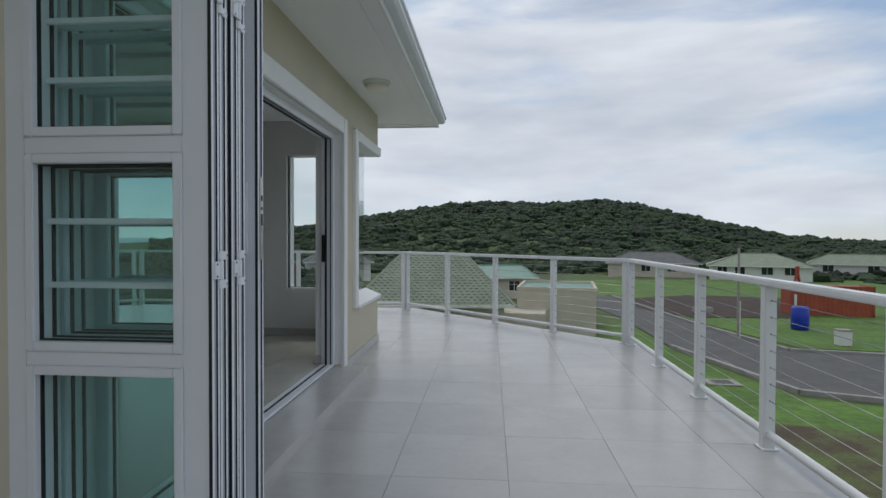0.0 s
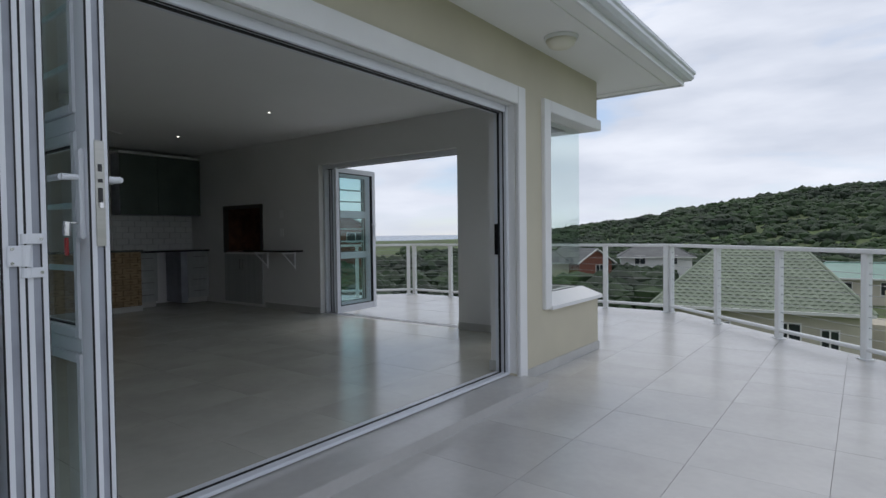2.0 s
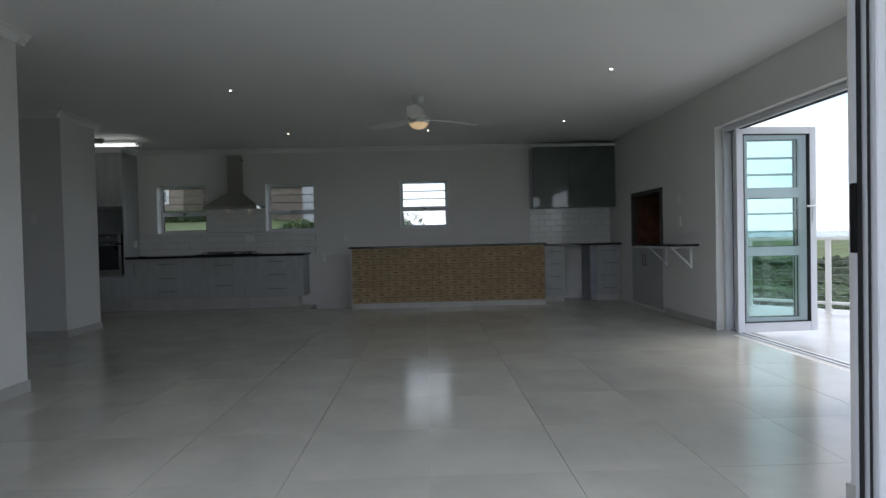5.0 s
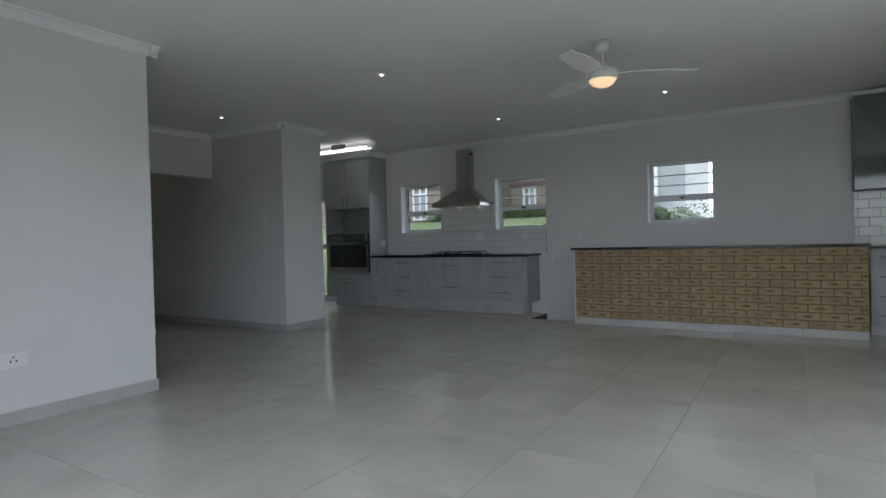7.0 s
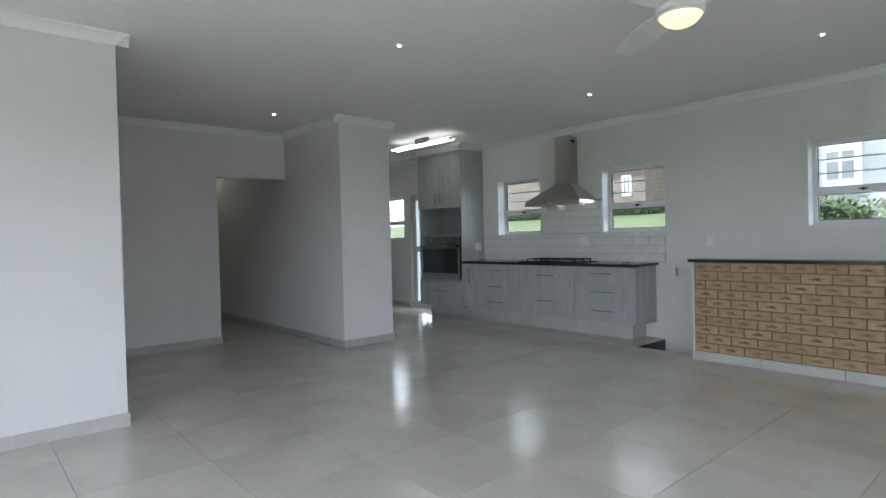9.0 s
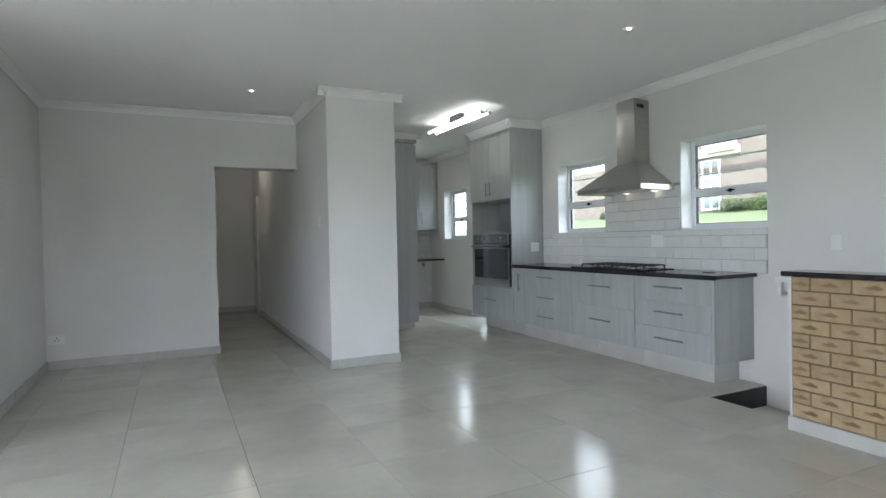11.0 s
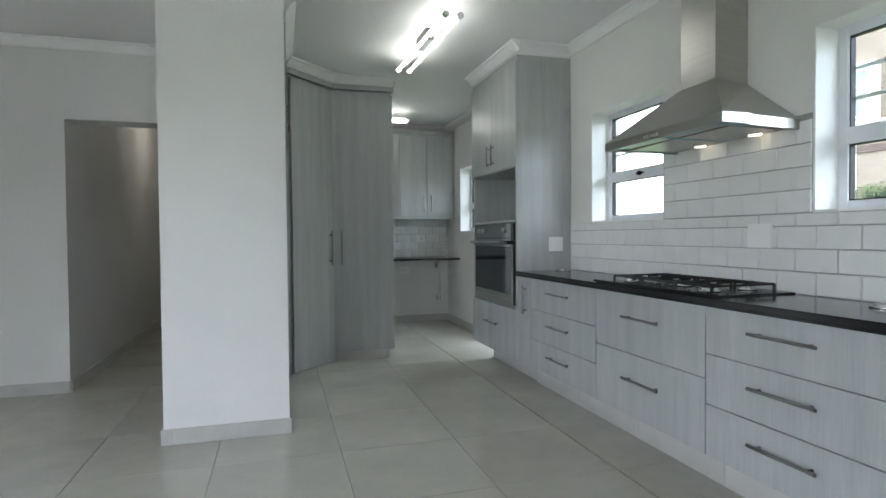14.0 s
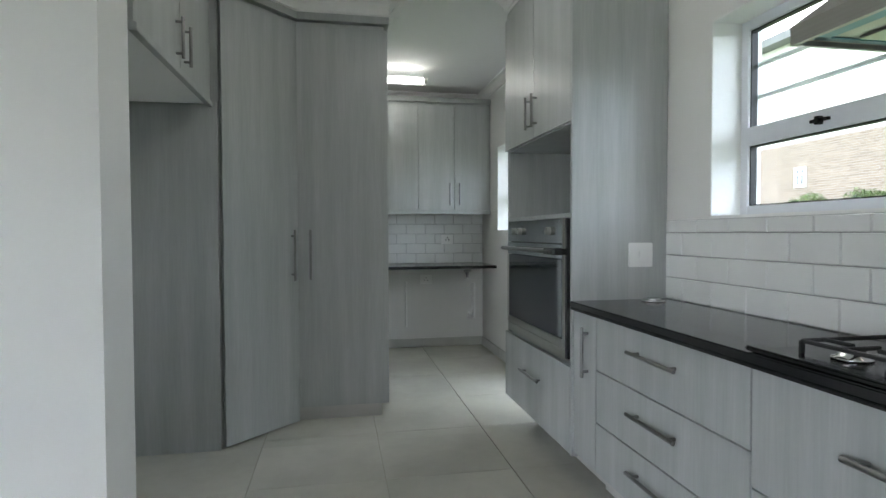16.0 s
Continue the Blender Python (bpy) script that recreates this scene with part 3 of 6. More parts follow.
part("handle_plate", bxs((PW - 0.06, PW - 0.03, -0.036, -0.022, 1.165, 1.415), (PW - 0.06, PW - 0.03, 0.022, 0.036, 1.165, 1.415), bevel=0.004), M_ALU, lock_leaf, "white handle plate")
part("lever", tubes(((PW - 0.045, -0.036, 1.335), (PW - 0.045, -0.075, 1.335), 0.009), ((PW - 0.045, -0.075, 1.335), (PW - 0.15, -0.075, 1.335), 0.009), ((PW - 0.045, 0.036, 1.335), (PW - 0.045, 0.075, 1.335), 0.009), ((PW - 0.045, 0.075, 1.335), (PW - 0.15, 0.075, 1.335), 0.009)), M_ALU, lock_leaf, "white lever handle")
keys = thing("key_ring", "door keys with a red tag hanging in the lock", "keys", at=(-1.49 + PW - 0.045, 2.17, 1.22))
part("key", tubes(((0, 0.01, 0), (0, -0.02, 0), 0.003), ((0, -0.02, 0.003), (0, -0.022, -0.035), 0.010), seg=10), M_CHROME, keys, "steel keys")
part("tag", bxs((-0.012, 0.012, -0.024, -0.020, -0.09, -0.04), bevel=0.002), mat("red_plastic", (0.45, 0.03, 0.03), 0.4, vary=0.1), keys, "red plastic key tag")


def slide_frame(a0, a1, axis, fixed):
    """The aluminium head, side and floor track of an opening."""
    fr = thing("door_track", "white aluminium door frame with dark floor track", "door frame", "frames of the folding doors")
    def bb(u0, u1, v0, v1, z0, z1):
        return (fixed + v0, fixed + v1, u0, u1, z0, z1) if axis == "y" else (u0, u1, fixed + v0, fixed + v1, z0, z1)
    part("jamb", bxs(bb(a0, a0 + 0.045, -0.06, 0.06, 0, HEAD), bevel=0.003), M_ALU, fr)
    part("jamb", bxs(bb(a1 - 0.035, a1, -0.06, 0.06, 0, HEAD), bevel=0.003), M_ALU, fr)
    part("head", bxs(bb(a0 + 0.045, a1 - 0.045, -0.06, 0.06, HEAD - 0.06, HEAD - 0.004), bevel=0.003), M_ALU, fr)
    part("sill", bxs(bb(a0, a1, -0.06, 0.06, -0.012, 0.008), bevel=0.002), M_ALU, fr)
    part("groove", bxs(bb(a0 + 0.045, a1 - 0.045, -0.012, 0.006, 0.008, 0.011), bb(a0 + 0.045, a1 - 0.045, -0.015, 0.012, HEAD - 0.066, HEAD - 0.06), bb(a1 - 0.049, a1 - 0.045, -0.02, 0.0, 0, HEAD - 0.06), bb(a1 - 0.049, a1 - 0.045, 0.03, 0.04, 0, HEAD - 0.06), bb(a0 + 0.045, a1 - 0.045, 0.03, 0.04, HEAD - 0.064, HEAD - 0.06)), M_GASKET, fr, "dark track groove")
    part("strike_plate", bxs(bb(a1 - 0.055, a1 - 0.045, -0.05, -0.02, 1.00, 1.26), bevel=0.002), M_BLACK, fr, "black strike plate") if axis == "y" else None
    return fr


slide_frame(OPEN0, OPEN1, "y", -1.59)
slide_frame(D2A, D2B, "x", 7.34)
# second opening: leaves folded against the west jamb, the last one swung free
wide = door_panel(0.79, PH)
wide["label"] = "white aluminium folding door leaf folded back beside the second opening"
wide.matrix_basis = pose(-5.665, 7.37, 0.01, 0, 0, 90)
copy_thing(wide, pose(-5.61, 7.37, 0.01, 0, 0, 90))


def single_leaf(w, h):
    """The swinging leaf: a slim white frame round one tall sheet of glass, with a lever handle."""
    leaf_ = thing("glass_door_leaf", "white aluminium door leaf with one tall green-tinted pane, swung open", "door")
    st, d = 0.075, 0.022
    part("frame", bxs((0, st, -d, d, 0, h), (w - st, w, -d, d, 0, h), (st, w - st, -d, d, 0, 0.10), (st, w - st, -d, d, h - 0.075, h), bevel=0.003), M_ALU, leaf_)
    part("beading", bxs((st, st + 0.008, -0.024, 0.024, 0.10, h - 0.075), (w - st - 0.008, w - st, -0.024, 0.024, 0.10, h - 0.075), (st + 0.008, w - st - 0.008, -0.024, 0.024, 0.10, 0.108), (st + 0.008, w - st - 0.008, -0.024, 0.024, h - 0.083, h - 0.075)), M_GASKET, leaf_, "black rubber glazing bead")
    g_ = part("pane", pane_sheet(st + 0.004, w - st - 0.004, 0.104, h - 0.079), M_GLASS_TINT, leaf_, "green-tinted glass")
    g_.visible_shadow = False
    plate = part("handle_plate", bxs((w - 0.055, w - 0.025, -0.036, -0.022, 1.165, 1.415), (w - 0.055, w - 0.025, 0.022, 0.036, 1.165, 1.415), bevel=0.004), M_ALU, leaf_)
    for sgn in (-1, 1):
        part("lever", tubes(((w - 0.04, 0.036 * sgn, 1.335), (w - 0.04, 0.075 * sgn, 1.335), 0.009), ((w - 0.04, 0.075 * sgn, 1.335), (w - 0.15, 0.075 * sgn, 1.335), 0.009)), M_ALU, plate, "white lever handle")
    part("lock_plate", bxs((w, w + 0.003, -0.012, 0.012, 1.145, 1.435), bevel=0.001), M_STEEL, leaf_, "brushed steel lock face plate")
    return leaf_


wing = single_leaf(0.90, PH)
wing.matrix_basis = pose(-5.47, 7.29, 0.01, 0, 0, 93.5)
for st_ in (stack[0], stack[2]):
    for z in (0.24, 1.125, 1.94):
        hinge(st_, PW + 0.004, 0.025, z)


# ---- kitchen ----
KX = -8.885                             # front plane of the base units' carcasses
FT = 0.018                              # thickness of a front


def bar_handle(parent, a, b, off, r=0.0075):
    """A satin bar handle from a to b on two stand-offs; off is the way out of the front."""
    a, b, off = Vector(a), Vector(b), Vector(off)
    bm = bmesh.new()
    tube(bm, a + off, b + off, r)
    d = (b - a) * 0.12
    tube(bm, a + d, a + d + off, r * 0.8)
    tube(bm, b - d, b - d + off, r * 0.8)
    return part("handle", bm, M_HANDLE, parent, "satin steel bar handle")


def front_x(parent, name, y0, y1, z0, z1, x, handle=None):
    """A front that faces east (+x)."""
    f = part(name, bxs((x, x + FT, y0 + 0.0025, y1 - 0.0025, z0 + 0.0025, z1 - 0.0025), bevel=0.0012), M_WOOD, parent)
    if handle == "drawer":
        m, zc = (y0 + y1) / 2, z0 + (z1 - z0) * 0.60
        bar_handle(f, (x + FT, m - 0.15, zc), (x + FT, m + 0.15, zc), (0.03, 0, 0))
    elif handle:
        yy, za, zb = handle
        bar_handle(f, (x + FT, yy, za), (x + FT, yy, zb), (0.03, 0, 0))
    return f


def drawer_unit(y0, y1, splits, label):
    u = thing("drawer_unit", label, "cabinet", "drawer units under the hob counter")
    part("body", bxs((XW + 0.02, KX, y0, y1, 0.19, 0.868), bevel=0.001), M_WOOD, u)
    for z0, z1 in zip(splits, splits[1:]):
        front_x(u, "drawer_front", y0, y1, z0, z1, KX, "drawer")
    return u


drawer_unit(-0.72, 0.19, (0.19, 0.405, 0.63, 0.866), "grey woodgrain unit with three drawers beside the oven cabinet")
drawer_unit(0.19, 1.09, (0.19, 0.535, 0.866), "grey woodgrain unit with two deep drawers under the hob")
drawer_unit(1.09, 1.91, (0.19, 0.425, 0.65, 0.866), "grey woodgrain unit with three drawers at the counter's end")
pull = thing("pull_out_unit", "narrow grey woodgrain pull-out unit with upright handle", "cabinet")
part("body", bxs((XW + 0.02, KX, -0.95, -0.72, 0.19, 0.868)), M_WOOD, pull)
front_x(pull, "door", -0.95, -0.72, 0.19, 0.866, KX, (-0.80, 0.58, 0.80))
end_panel = thing("end_panel", "grey woodgrain end panel of the counter run", "panel")
part("board", bxs((XW + 0.005, KX + FT - 0.002, 1.91, 1.935, 0.19, 0.868), bevel=0.001), M_WOOD, end_panel)
part("edge_band", bxs((KX + FT - 0.002, KX + FT, 1.911, 1.934, 0.191, 0.867)), M_WOOD, end_panel)
plinth = thing("plinth", "pale plinth under the drawer units", "plinth")
for y0, y1 in ((-0.95, -0.28), (-0.28, 0.375), (0.375, 1.03), (1.03, 1.80)):
    part("tile", bxs((XW + 0.01, -9.03, y0 + 0.001, y1 - 0.001, 0, 0.19), bevel=0.001), M_SKIRT, plinth)
worktop = thing("worktop", "polished black granite worktop over the drawer units", "worktop")
part("slab", bxs((XW + 0.003, -8.845, -0.948, 1.97, 0.87, 0.90), bevel=0.004), M_GRANITE, worktop)
part("upstand_edge", bxs((-8.86, -8.842, -0.948, 1.965, 0.862, 0.872), bevel=0.002), M_GRANITE, worktop)
for yy in (-0.85, 1.62):
    cap = thing("pop_up_socket", "round chrome cover of a pop-up socket on the worktop", "socket", "pop-up sockets", (-9.21, yy, 0.90))
    part("ring", lathe([(0.052, 0), (0.052, 0.006), (0.044, 0.010), (0.040, 0.006), (0.020, 0.007)], 28), M_CHROME, cap)
    part("lid", lathe([(0.034, 0.006), (0.034, 0.013), (0.030, 0.016)], 24), M_CHROME, cap)

# gas hob
hob = thing("gas_hob", "black five-burner gas hob with cast iron grates on the worktop", "hob", at=(-9.10, 0.66, 0.90))
part("plate", bxs((-0.24, 0.235, -0.47, 0.47, 0.0, 0.008), bevel=0.003), M_BLACK, hob)
part("rim", bxs((0.20, 0.25, -0.48, 0.48, 0.003, 0.016), bevel=0.005), M_BLACK, hob)
for bx_, by, rr in ((-0.13, -0.30, 0.038), (0.10, -0.30, 0.032), (0.0, 0.0, 0.055), (-0.13, 0.30, 0.032), (0.10, 0.30, 0.040)):
    bu = part("burner", lathe([(rr + 0.012, 0.008), (rr + 0.012, 0.016), (rr, 0.020), (rr, 0.028)], 24, (bx_, by, 0)), M_CHROME, hob, "steel burner ring")
    part("burner_cap", lathe([(rr * 0.82, 0.028), (rr * 0.86, 0.034), (rr * 0.7, 0.038)], 24, (bx_, by, 0)), M_IRON, bu, "black burner cap")
for y0, y1 in ((-0.385, -0.145), (-0.12, 0.12), (0.145, 0.385)):
    bm = bmesh.new()
    for x in (-0.20, 0.16):
        box(bm, x - 0.005, x + 0.005, y0, y1, 0.036, 0.046, 0.002)
    for y in (y0, y1):
        box(bm, -0.20, 0.16, y - 0.005, y + 0.005, 0.036, 0.046, 0.002)
    ym = (y0 + y1) / 2
    for x0, x1 in ((-0.20, -0.09), (-0.05, 0.02), (0.06, 0.16)):
        box(bm, x0, x1, ym - 0.005, ym + 0.005, 0.038, 0.048, 0.002)
    for x in (-0.12, 0.10):
        box(bm, x - 0.005, x + 0.005, y0, y0 + 0.09, 0.038, 0.048, 0.002)
        box(bm, x - 0.005, x + 0.005, y1 - 0.09, y1, 0.038, 0.048, 0.002)
    for x in (-0.20, 0.16):
        for y in (y0, y1):
            box(bm, x - 0.006, x + 0.006, y - 0.006, y + 0.006, 0.008, 0.042, 0.002)
    part("grate", bm, M_IRON, hob, "cast iron pan grate")
for k in range(5):
    part("knob", lathe([(0.017, 0.008), (0.017, 0.024), (0.014, 0.030)], 18, (0.19, -0.12 + 0.055 * k, 0)), M_IRON, hob, "black control knob")

# extractor hood
hood = thing("extractor_hood", "brushed steel chimney extractor hood on the wall above the hob", "extractor hood")
HY0, HY1, HZ = 0.325, 1.205, 1.655


def hood_canopy():
    bm = bmesh.new()
    lo = [bm.verts.new(p) for p in ((XW + 0.004, HY0, HZ + 0.045), (-8.85, HY0, HZ + 0.045), (-8.85, HY1, HZ + 0.045), (XW + 0.004, HY1 - 0.06, HZ + 0.045))]
    hi = [bm.verts.new(p) for p in ((XW + 0.004, 0.655, 1.935), (-9.085, 0.655, 1.935), (-9.085, 0.905, 1.935), (XW + 0.004, 0.845, 1.935))]
    for k in range(4):
        bm.faces.new((lo[k], lo[(k + 1) % 4], hi[(k + 1) % 4], hi[k]))
    bm.faces.new(lo[::-1])
    bm.faces.new(hi)
    bmesh.ops.recalc_face_normals(bm, faces=bm.faces)
    return bm


part("canopy", hood_canopy(), M_STEEL, hood)
part("rim", bxs((XW + 0.004, -8.85, HY0, HY0 + 0.012, HZ, HZ + 0.045), (-9.0, -8.85, HY1 - 0.012, HY1, HZ, HZ + 0.045), (-8.862, -8.848, HY0, HY1, HZ, HZ + 0.045), bevel=0.001), M_STEEL, hood)
part("chimney", prism([(XW + 0.004, 0.66), (-9.09, 0.66), (-9.09, 0.90), (XW + 0.004, 0.84)], 1.93, 2.56), M_STEEL, hood)
part("chimney_sleeve", prism([(XW + 0.004, 0.658), (-9.088, 0.658), (-9.088, 0.902), (XW + 0.004, 0.842)], 1.936, 2.24), M_STEEL, hood)
for k in range(5):
    part("vent_slot", bxs((-9.24 + 0.024 * k, -9.229 + 0.024 * k, 0.866 + 0.0056 * k, 0.874 + 0.0056 * k, 2.475, 2.51)), M_GASKET, hood, "dark vent slot")
part("rim", prism([(XW + 0.004, HY1 - 0.075), (-9.0, HY1 - 0.03), (-8.85, HY1 - 0.012), (-8.85, HY1), (XW + 0.004, HY1 - 0.06)], HZ, HZ + 0.045), M_STEEL, hood)
part("underside", bxs((XW + 0.01, -8.862, HY0 + 0.012, HY1 - 0.07, HZ + 0.012, HZ + 0.02)), M_STEEL, hood)
M_FILM = mat("blue_film", (0.13, 0.36, 0.44), 0.3, vary=0.15, scale=6)
for y in (0.36, 0.75, 1.12):
    part("film_strip", bxs((XW + 0.05, -8.87, y - 0.008, y + 0.008, HZ + 0.008, HZ + 0.012)), M_FILM, hood, "blue protective film left on")
part("film_strip", bxs((-8.915, -8.868, HY0 + 0.03, HY1 - 0.03, HZ + 0.008, HZ + 0.012)), M_FILM, hood, "blue protective film left on")
part("filter", bxs((XW + 0.08, -8.98, 0.38, 0.74, HZ + 0.006, HZ + 0.012), bevel=0.002), M_STEEL, hood, "metal grease filter")
part("filter", bxs((XW + 0.08, -8.98, 0.78, 1.10, HZ + 0.006, HZ + 0.012), bevel=0.002), M_STEEL, hood, "metal grease filter")
for y in (0.58, 0.95):
    part("lamp", lathe([(0.03, 0.0), (0.03, 0.006)], 20, (-9.28, y, HZ + 0.004)), glow("hood_lamp", (1.0, 0.88, 0.66), 0.32), hood, "lit warm halogen spot")
for k in range(5):
    part("button", bxs((-8.848, -8.844, 0.68 + 0.025 * k, 0.692 + 0.025 * k, HZ + 0.014, HZ + 0.028), bevel=0.001), M_CHROME, hood, "small push button")

# tall oven cabinet
TY0, TY1, TX = -2.0, -0.95, -8.875
tall = thing("oven_cabinet", "tall grey woodgrain cabinet with built-in oven and open niche", "cabinet")
part("side_panel", bxs((XW + 0.005, TX + FT, TY1 - 0.02, TY1, 0.17, 2.57), bevel=0.001), M_WOOD, tall)
part("side_panel", bxs((XW + 0.005, TX, TY0, TY0 + 0.02, 0.17, 2.57), bevel=0.001), M_WOOD, tall)
part("body", bxs((XW + 0.005, XW + 0.02, TY0 + 0.02, TY1 - 0.02, 0.17, 2.57), (XW + 0.02, TX, TY0 + 0.02, TY1 - 0.02, 1.73, 1.75), (XW + 0.02, TX, TY0 + 0.02, TY1 - 0.02, 1.29, 1.31), (XW + 0.02, TX - 0.02, TY0 + 0.02, TY1 - 0.02, 1.76, 2.57), (XW + 0.02, TX - 0.02, TY0 + 0.02, TY1 - 0.02, 0.17, 0.60)), M_WOOD, tall)
part("plinth", bxs((XW + 0.02, -9.05, TY0 + 0.05, TY1, 0, 0.17)), M_SKIRT, tall)
part("top_strip", bxs((XW + 0.005, TX + 0.005, TY0, TY1 - 0.002, 2.57, 2.61)), M_WOOD, tall)
ymid = (TY0 + TY1) / 2
front_x(tall, "door", TY0, ymid, 1.735, 2.565, TX, (ymid - 0.05, 1.79, 1.97))
front_x(tall, "door", ymid, TY1 - 0.02, 1.735, 2.565, TX, (ymid + 0.05, 1.79, 1.97))
front_x(tall, "drawer_front", TY0, TY1 - 0.02, 0.17, 0.585, TX, "drawer")

oven = thing("oven", "built-in steel and black glass oven with bar handle", "oven")
OY0, OY1 = -1.93, -0.975
part("body", bxs((XW + 0.05, TX, OY0, OY1, 0.605, 1.285)), M_BLACK, oven)
part("control_panel", bxs((TX, TX + 0.022, OY0, OY1 - 0.075, 1.165, 1.285), bevel=0.003), M_MIRRORSTEEL, oven, "polished steel control panel")
door_ = part("door", bxs((TX, TX + 0.024, OY0 + 0.03, OY1 - 0.075, 0.70, 1.085), bevel=0.003), M_OVENGLASS, oven, "dark mirror glass oven door")
part("door_head", bxs((TX, TX + 0.024, OY0, OY1 - 0.075, 1.089, 1.158), bevel=0.003), M_MIRRORSTEEL, oven, "polished steel door head")
part("trim", bxs((TX, TX + 0.026, OY1 - 0.072, OY1 - 0.028, 0.66, 1.285), (TX, TX + 0.026, OY0, OY0 + 0.03, 0.66, 1.087), (TX, TX + 0.026, OY0 + 0.03, OY1 - 0.075, 0.66, 0.698), (TX, TX + 0.020, OY0, OY1 - 0.03, 0.605, 0.655), bevel=0.002), M_STEEL, oven, "brushed steel door edge")
part("side_strip", bxs((TX, TX + 0.030, OY1 - 0.026, OY1, 0.62, 1.285), bevel=0.002), M_BLACK, oven, "black edge strip")
bar_handle(door_, (TX + 0.024, OY0 + 0.04, 1.125), (TX + 0.024, OY1 - 0.09, 1.125), (0.045, 0, 0), 0.012)
part("handle_end", bxs((TX + 0.024, TX + 0.078, OY1 - 0.19, OY1 - 0.03, 1.110, 1.140), bevel=0.003), M_BLACK, oven, "black handle end")
for yy in (OY0 + 0.15, OY0 + 0.26, OY1 - 0.24):
    bm = bmesh.new()
    tube(bm, (TX + 0.022, yy, 1.225), (TX + 0.045, yy, 1.225), 0.020, 20)
    part("knob", bm, M_STEEL, oven, "steel control knob")


def wall_plate(at, normal, w=0.10, h=0.10, kind="switch"):
    """A white wall plate with a rocker or socket holes; normal is +x, -x, +y or -y."""
    p = thing("wall_plate", "white plastic wall %s plate" % kind, kind, at=at)
    ang = {"+x": 90, "-x": -90, "+y": 180, "-y": 0}[normal]
    p.rotation_euler = (0, 0, radians(ang))
    part("plate", bxs((-w / 2, w / 2, -0.009, 0, -h / 2, h / 2), bevel=0.004), M_PLASTIC, p)
    if kind == "socket":
        part("hole", bxs((-0.02, -0.012, -0.0105, -0.009, -0.014, 0.0), (0.012, 0.02, -0.0105, -0.009, -0.014, 0.0), (-0.004, 0.004, -0.0105, -0.009, 0.012, 0.024)), M_BLACK, p, "dark socket holes")
    else:
        part("rocker", bxs((-0.012, 0.012, -0.014, -0.009, -0.018, 0.018), bevel=0.002), M_PLASTIC, p)
    return p


wall_plate((-9.20, -0.95, 1.11), "+y", 0.125, 0.115)
wall_plate((XW + 0.008, 0.93, 1.17), "+x", 0.15, 0.12)
wall_plate((XW, 2.58, 1.15), "+x", 0.08, 0.11)
wall_plate((-6.40, -0.70, 1.44), "+x", 0.075, 0.115)
wall_plate((-2.93, 0.95, 0.42), "+y", 0.16, 0.10, "socket")
wall_plate((-3.97, YP, 0.30), "+y", 0.15, 0.09, "socket")
wall_plate((-6.62, YN, 1.53), "-y", 0.10, 0.13)
wall_plate((-6.62, YN, 1.24), "-y", 0.10, 0.13)

# tall cupboards beside the fridge space
corner = thing("corner_cupboard", "tall grey woodgrain corner cupboard with angled door", "cupboard")
part("body", prism([(-7.14, -1.83), (-7.535, -2.235), (-7.535, -2.80), (-6.61, -2.80), (-6.61, -1.83)], 0.0, 2.57), M_WOOD, corner)


def angled_door():
    bm = bxs((0.004, 0.548, -0.018, 0, 0.012, 2.54), bevel=0.0015)
    bmesh.ops.transform(bm, matrix=pose(-7.535, -2.215, 0, 0, 0, 45.7) @ pose(0, 0.018, 0), verts=bm.verts)
    return bm


ad = part("door", angled_door(), M_WOOD, corner)
c45, s45 = math.cos(radians(45.7)), math.sin(radians(45.7))
bar_handle(ad, (-7.535 + 0.06 * c45 - 0.018 * s45, -2.215 + 0.06 * s45 + 0.018 * c45, 0.92), (-7.535 + 0.06 * c45 - 0.018 * s45, -2.215 + 0.06 * s45 + 0.018 * c45, 1.24), (-0.03 * s45, 0.03 * c45, 0))
side = thing("fridge_side_panel", "grey woodgrain side panel of the fridge space", "panel")
part("board", bxs((-7.138, -6.61, -1.83, -1.80, 0, 1.94), bevel=0.001), M_WOOD, side)
part("edge_band", bxs((-7.141, -7.138, -1.83, -1.80, 0, 1.94)), M_WOOD, side)
over = thing("wall_cabinet", "grey woodgrain cabinet over the empty fridge space", "cabinet", "wall cabinets")
part("body", bxs((-7.09, -6.61, -1.80, -0.61, 1.94, 2.57)), M_WOOD, over)
for y0, y1, hy in ((-1.80, -1.205, -1.27), (-1.205, -0.61, -1.14)):
    f = part("door", bxs((-7.108, -7.09, y0 + 0.0015, y1 - 0.0015, 1.945, 2.565), bevel=0.0012), M_WOOD, over)
    bar_handle(f, (-7.108, hy, 1.98), (-7.108, hy, 2.16), (-0.03, 0, 0))
part("light_rail", bxs((-7.12, -7.09, -1.80, -0.61, 1.915, 1.945), bevel=0.002), M_WOOD, over)
part("underside", bxs((-7.09, -6.61, -1.80, -0.61, 1.93, 1.94)), M_CEIL, over, "white underside board")
pantry = thing("pantry_cupboard", "tall grey woodgrain pantry cupboard on a low plinth", "cupboard")
part("body", bxs((-8.10, -7.537, -2.80, -2.235, 0.09, 2.57), bevel=0.001), M_WOOD, pantry)
pf = part("door", bxs((-8.12, -7.540, -2.235, -2.217, 0.09, 2.54), bevel=0.0015), M_WOOD, pantry)
bar_handle(pf, (-7.62, -2.217, 0.92), (-7.62, -2.217, 1.24), (0, 0.03, 0))
part("plinth", bxs((-8.07, -7.537, -2.78, -2.25, 0, 0.09)), M_SKIRT, pantry)
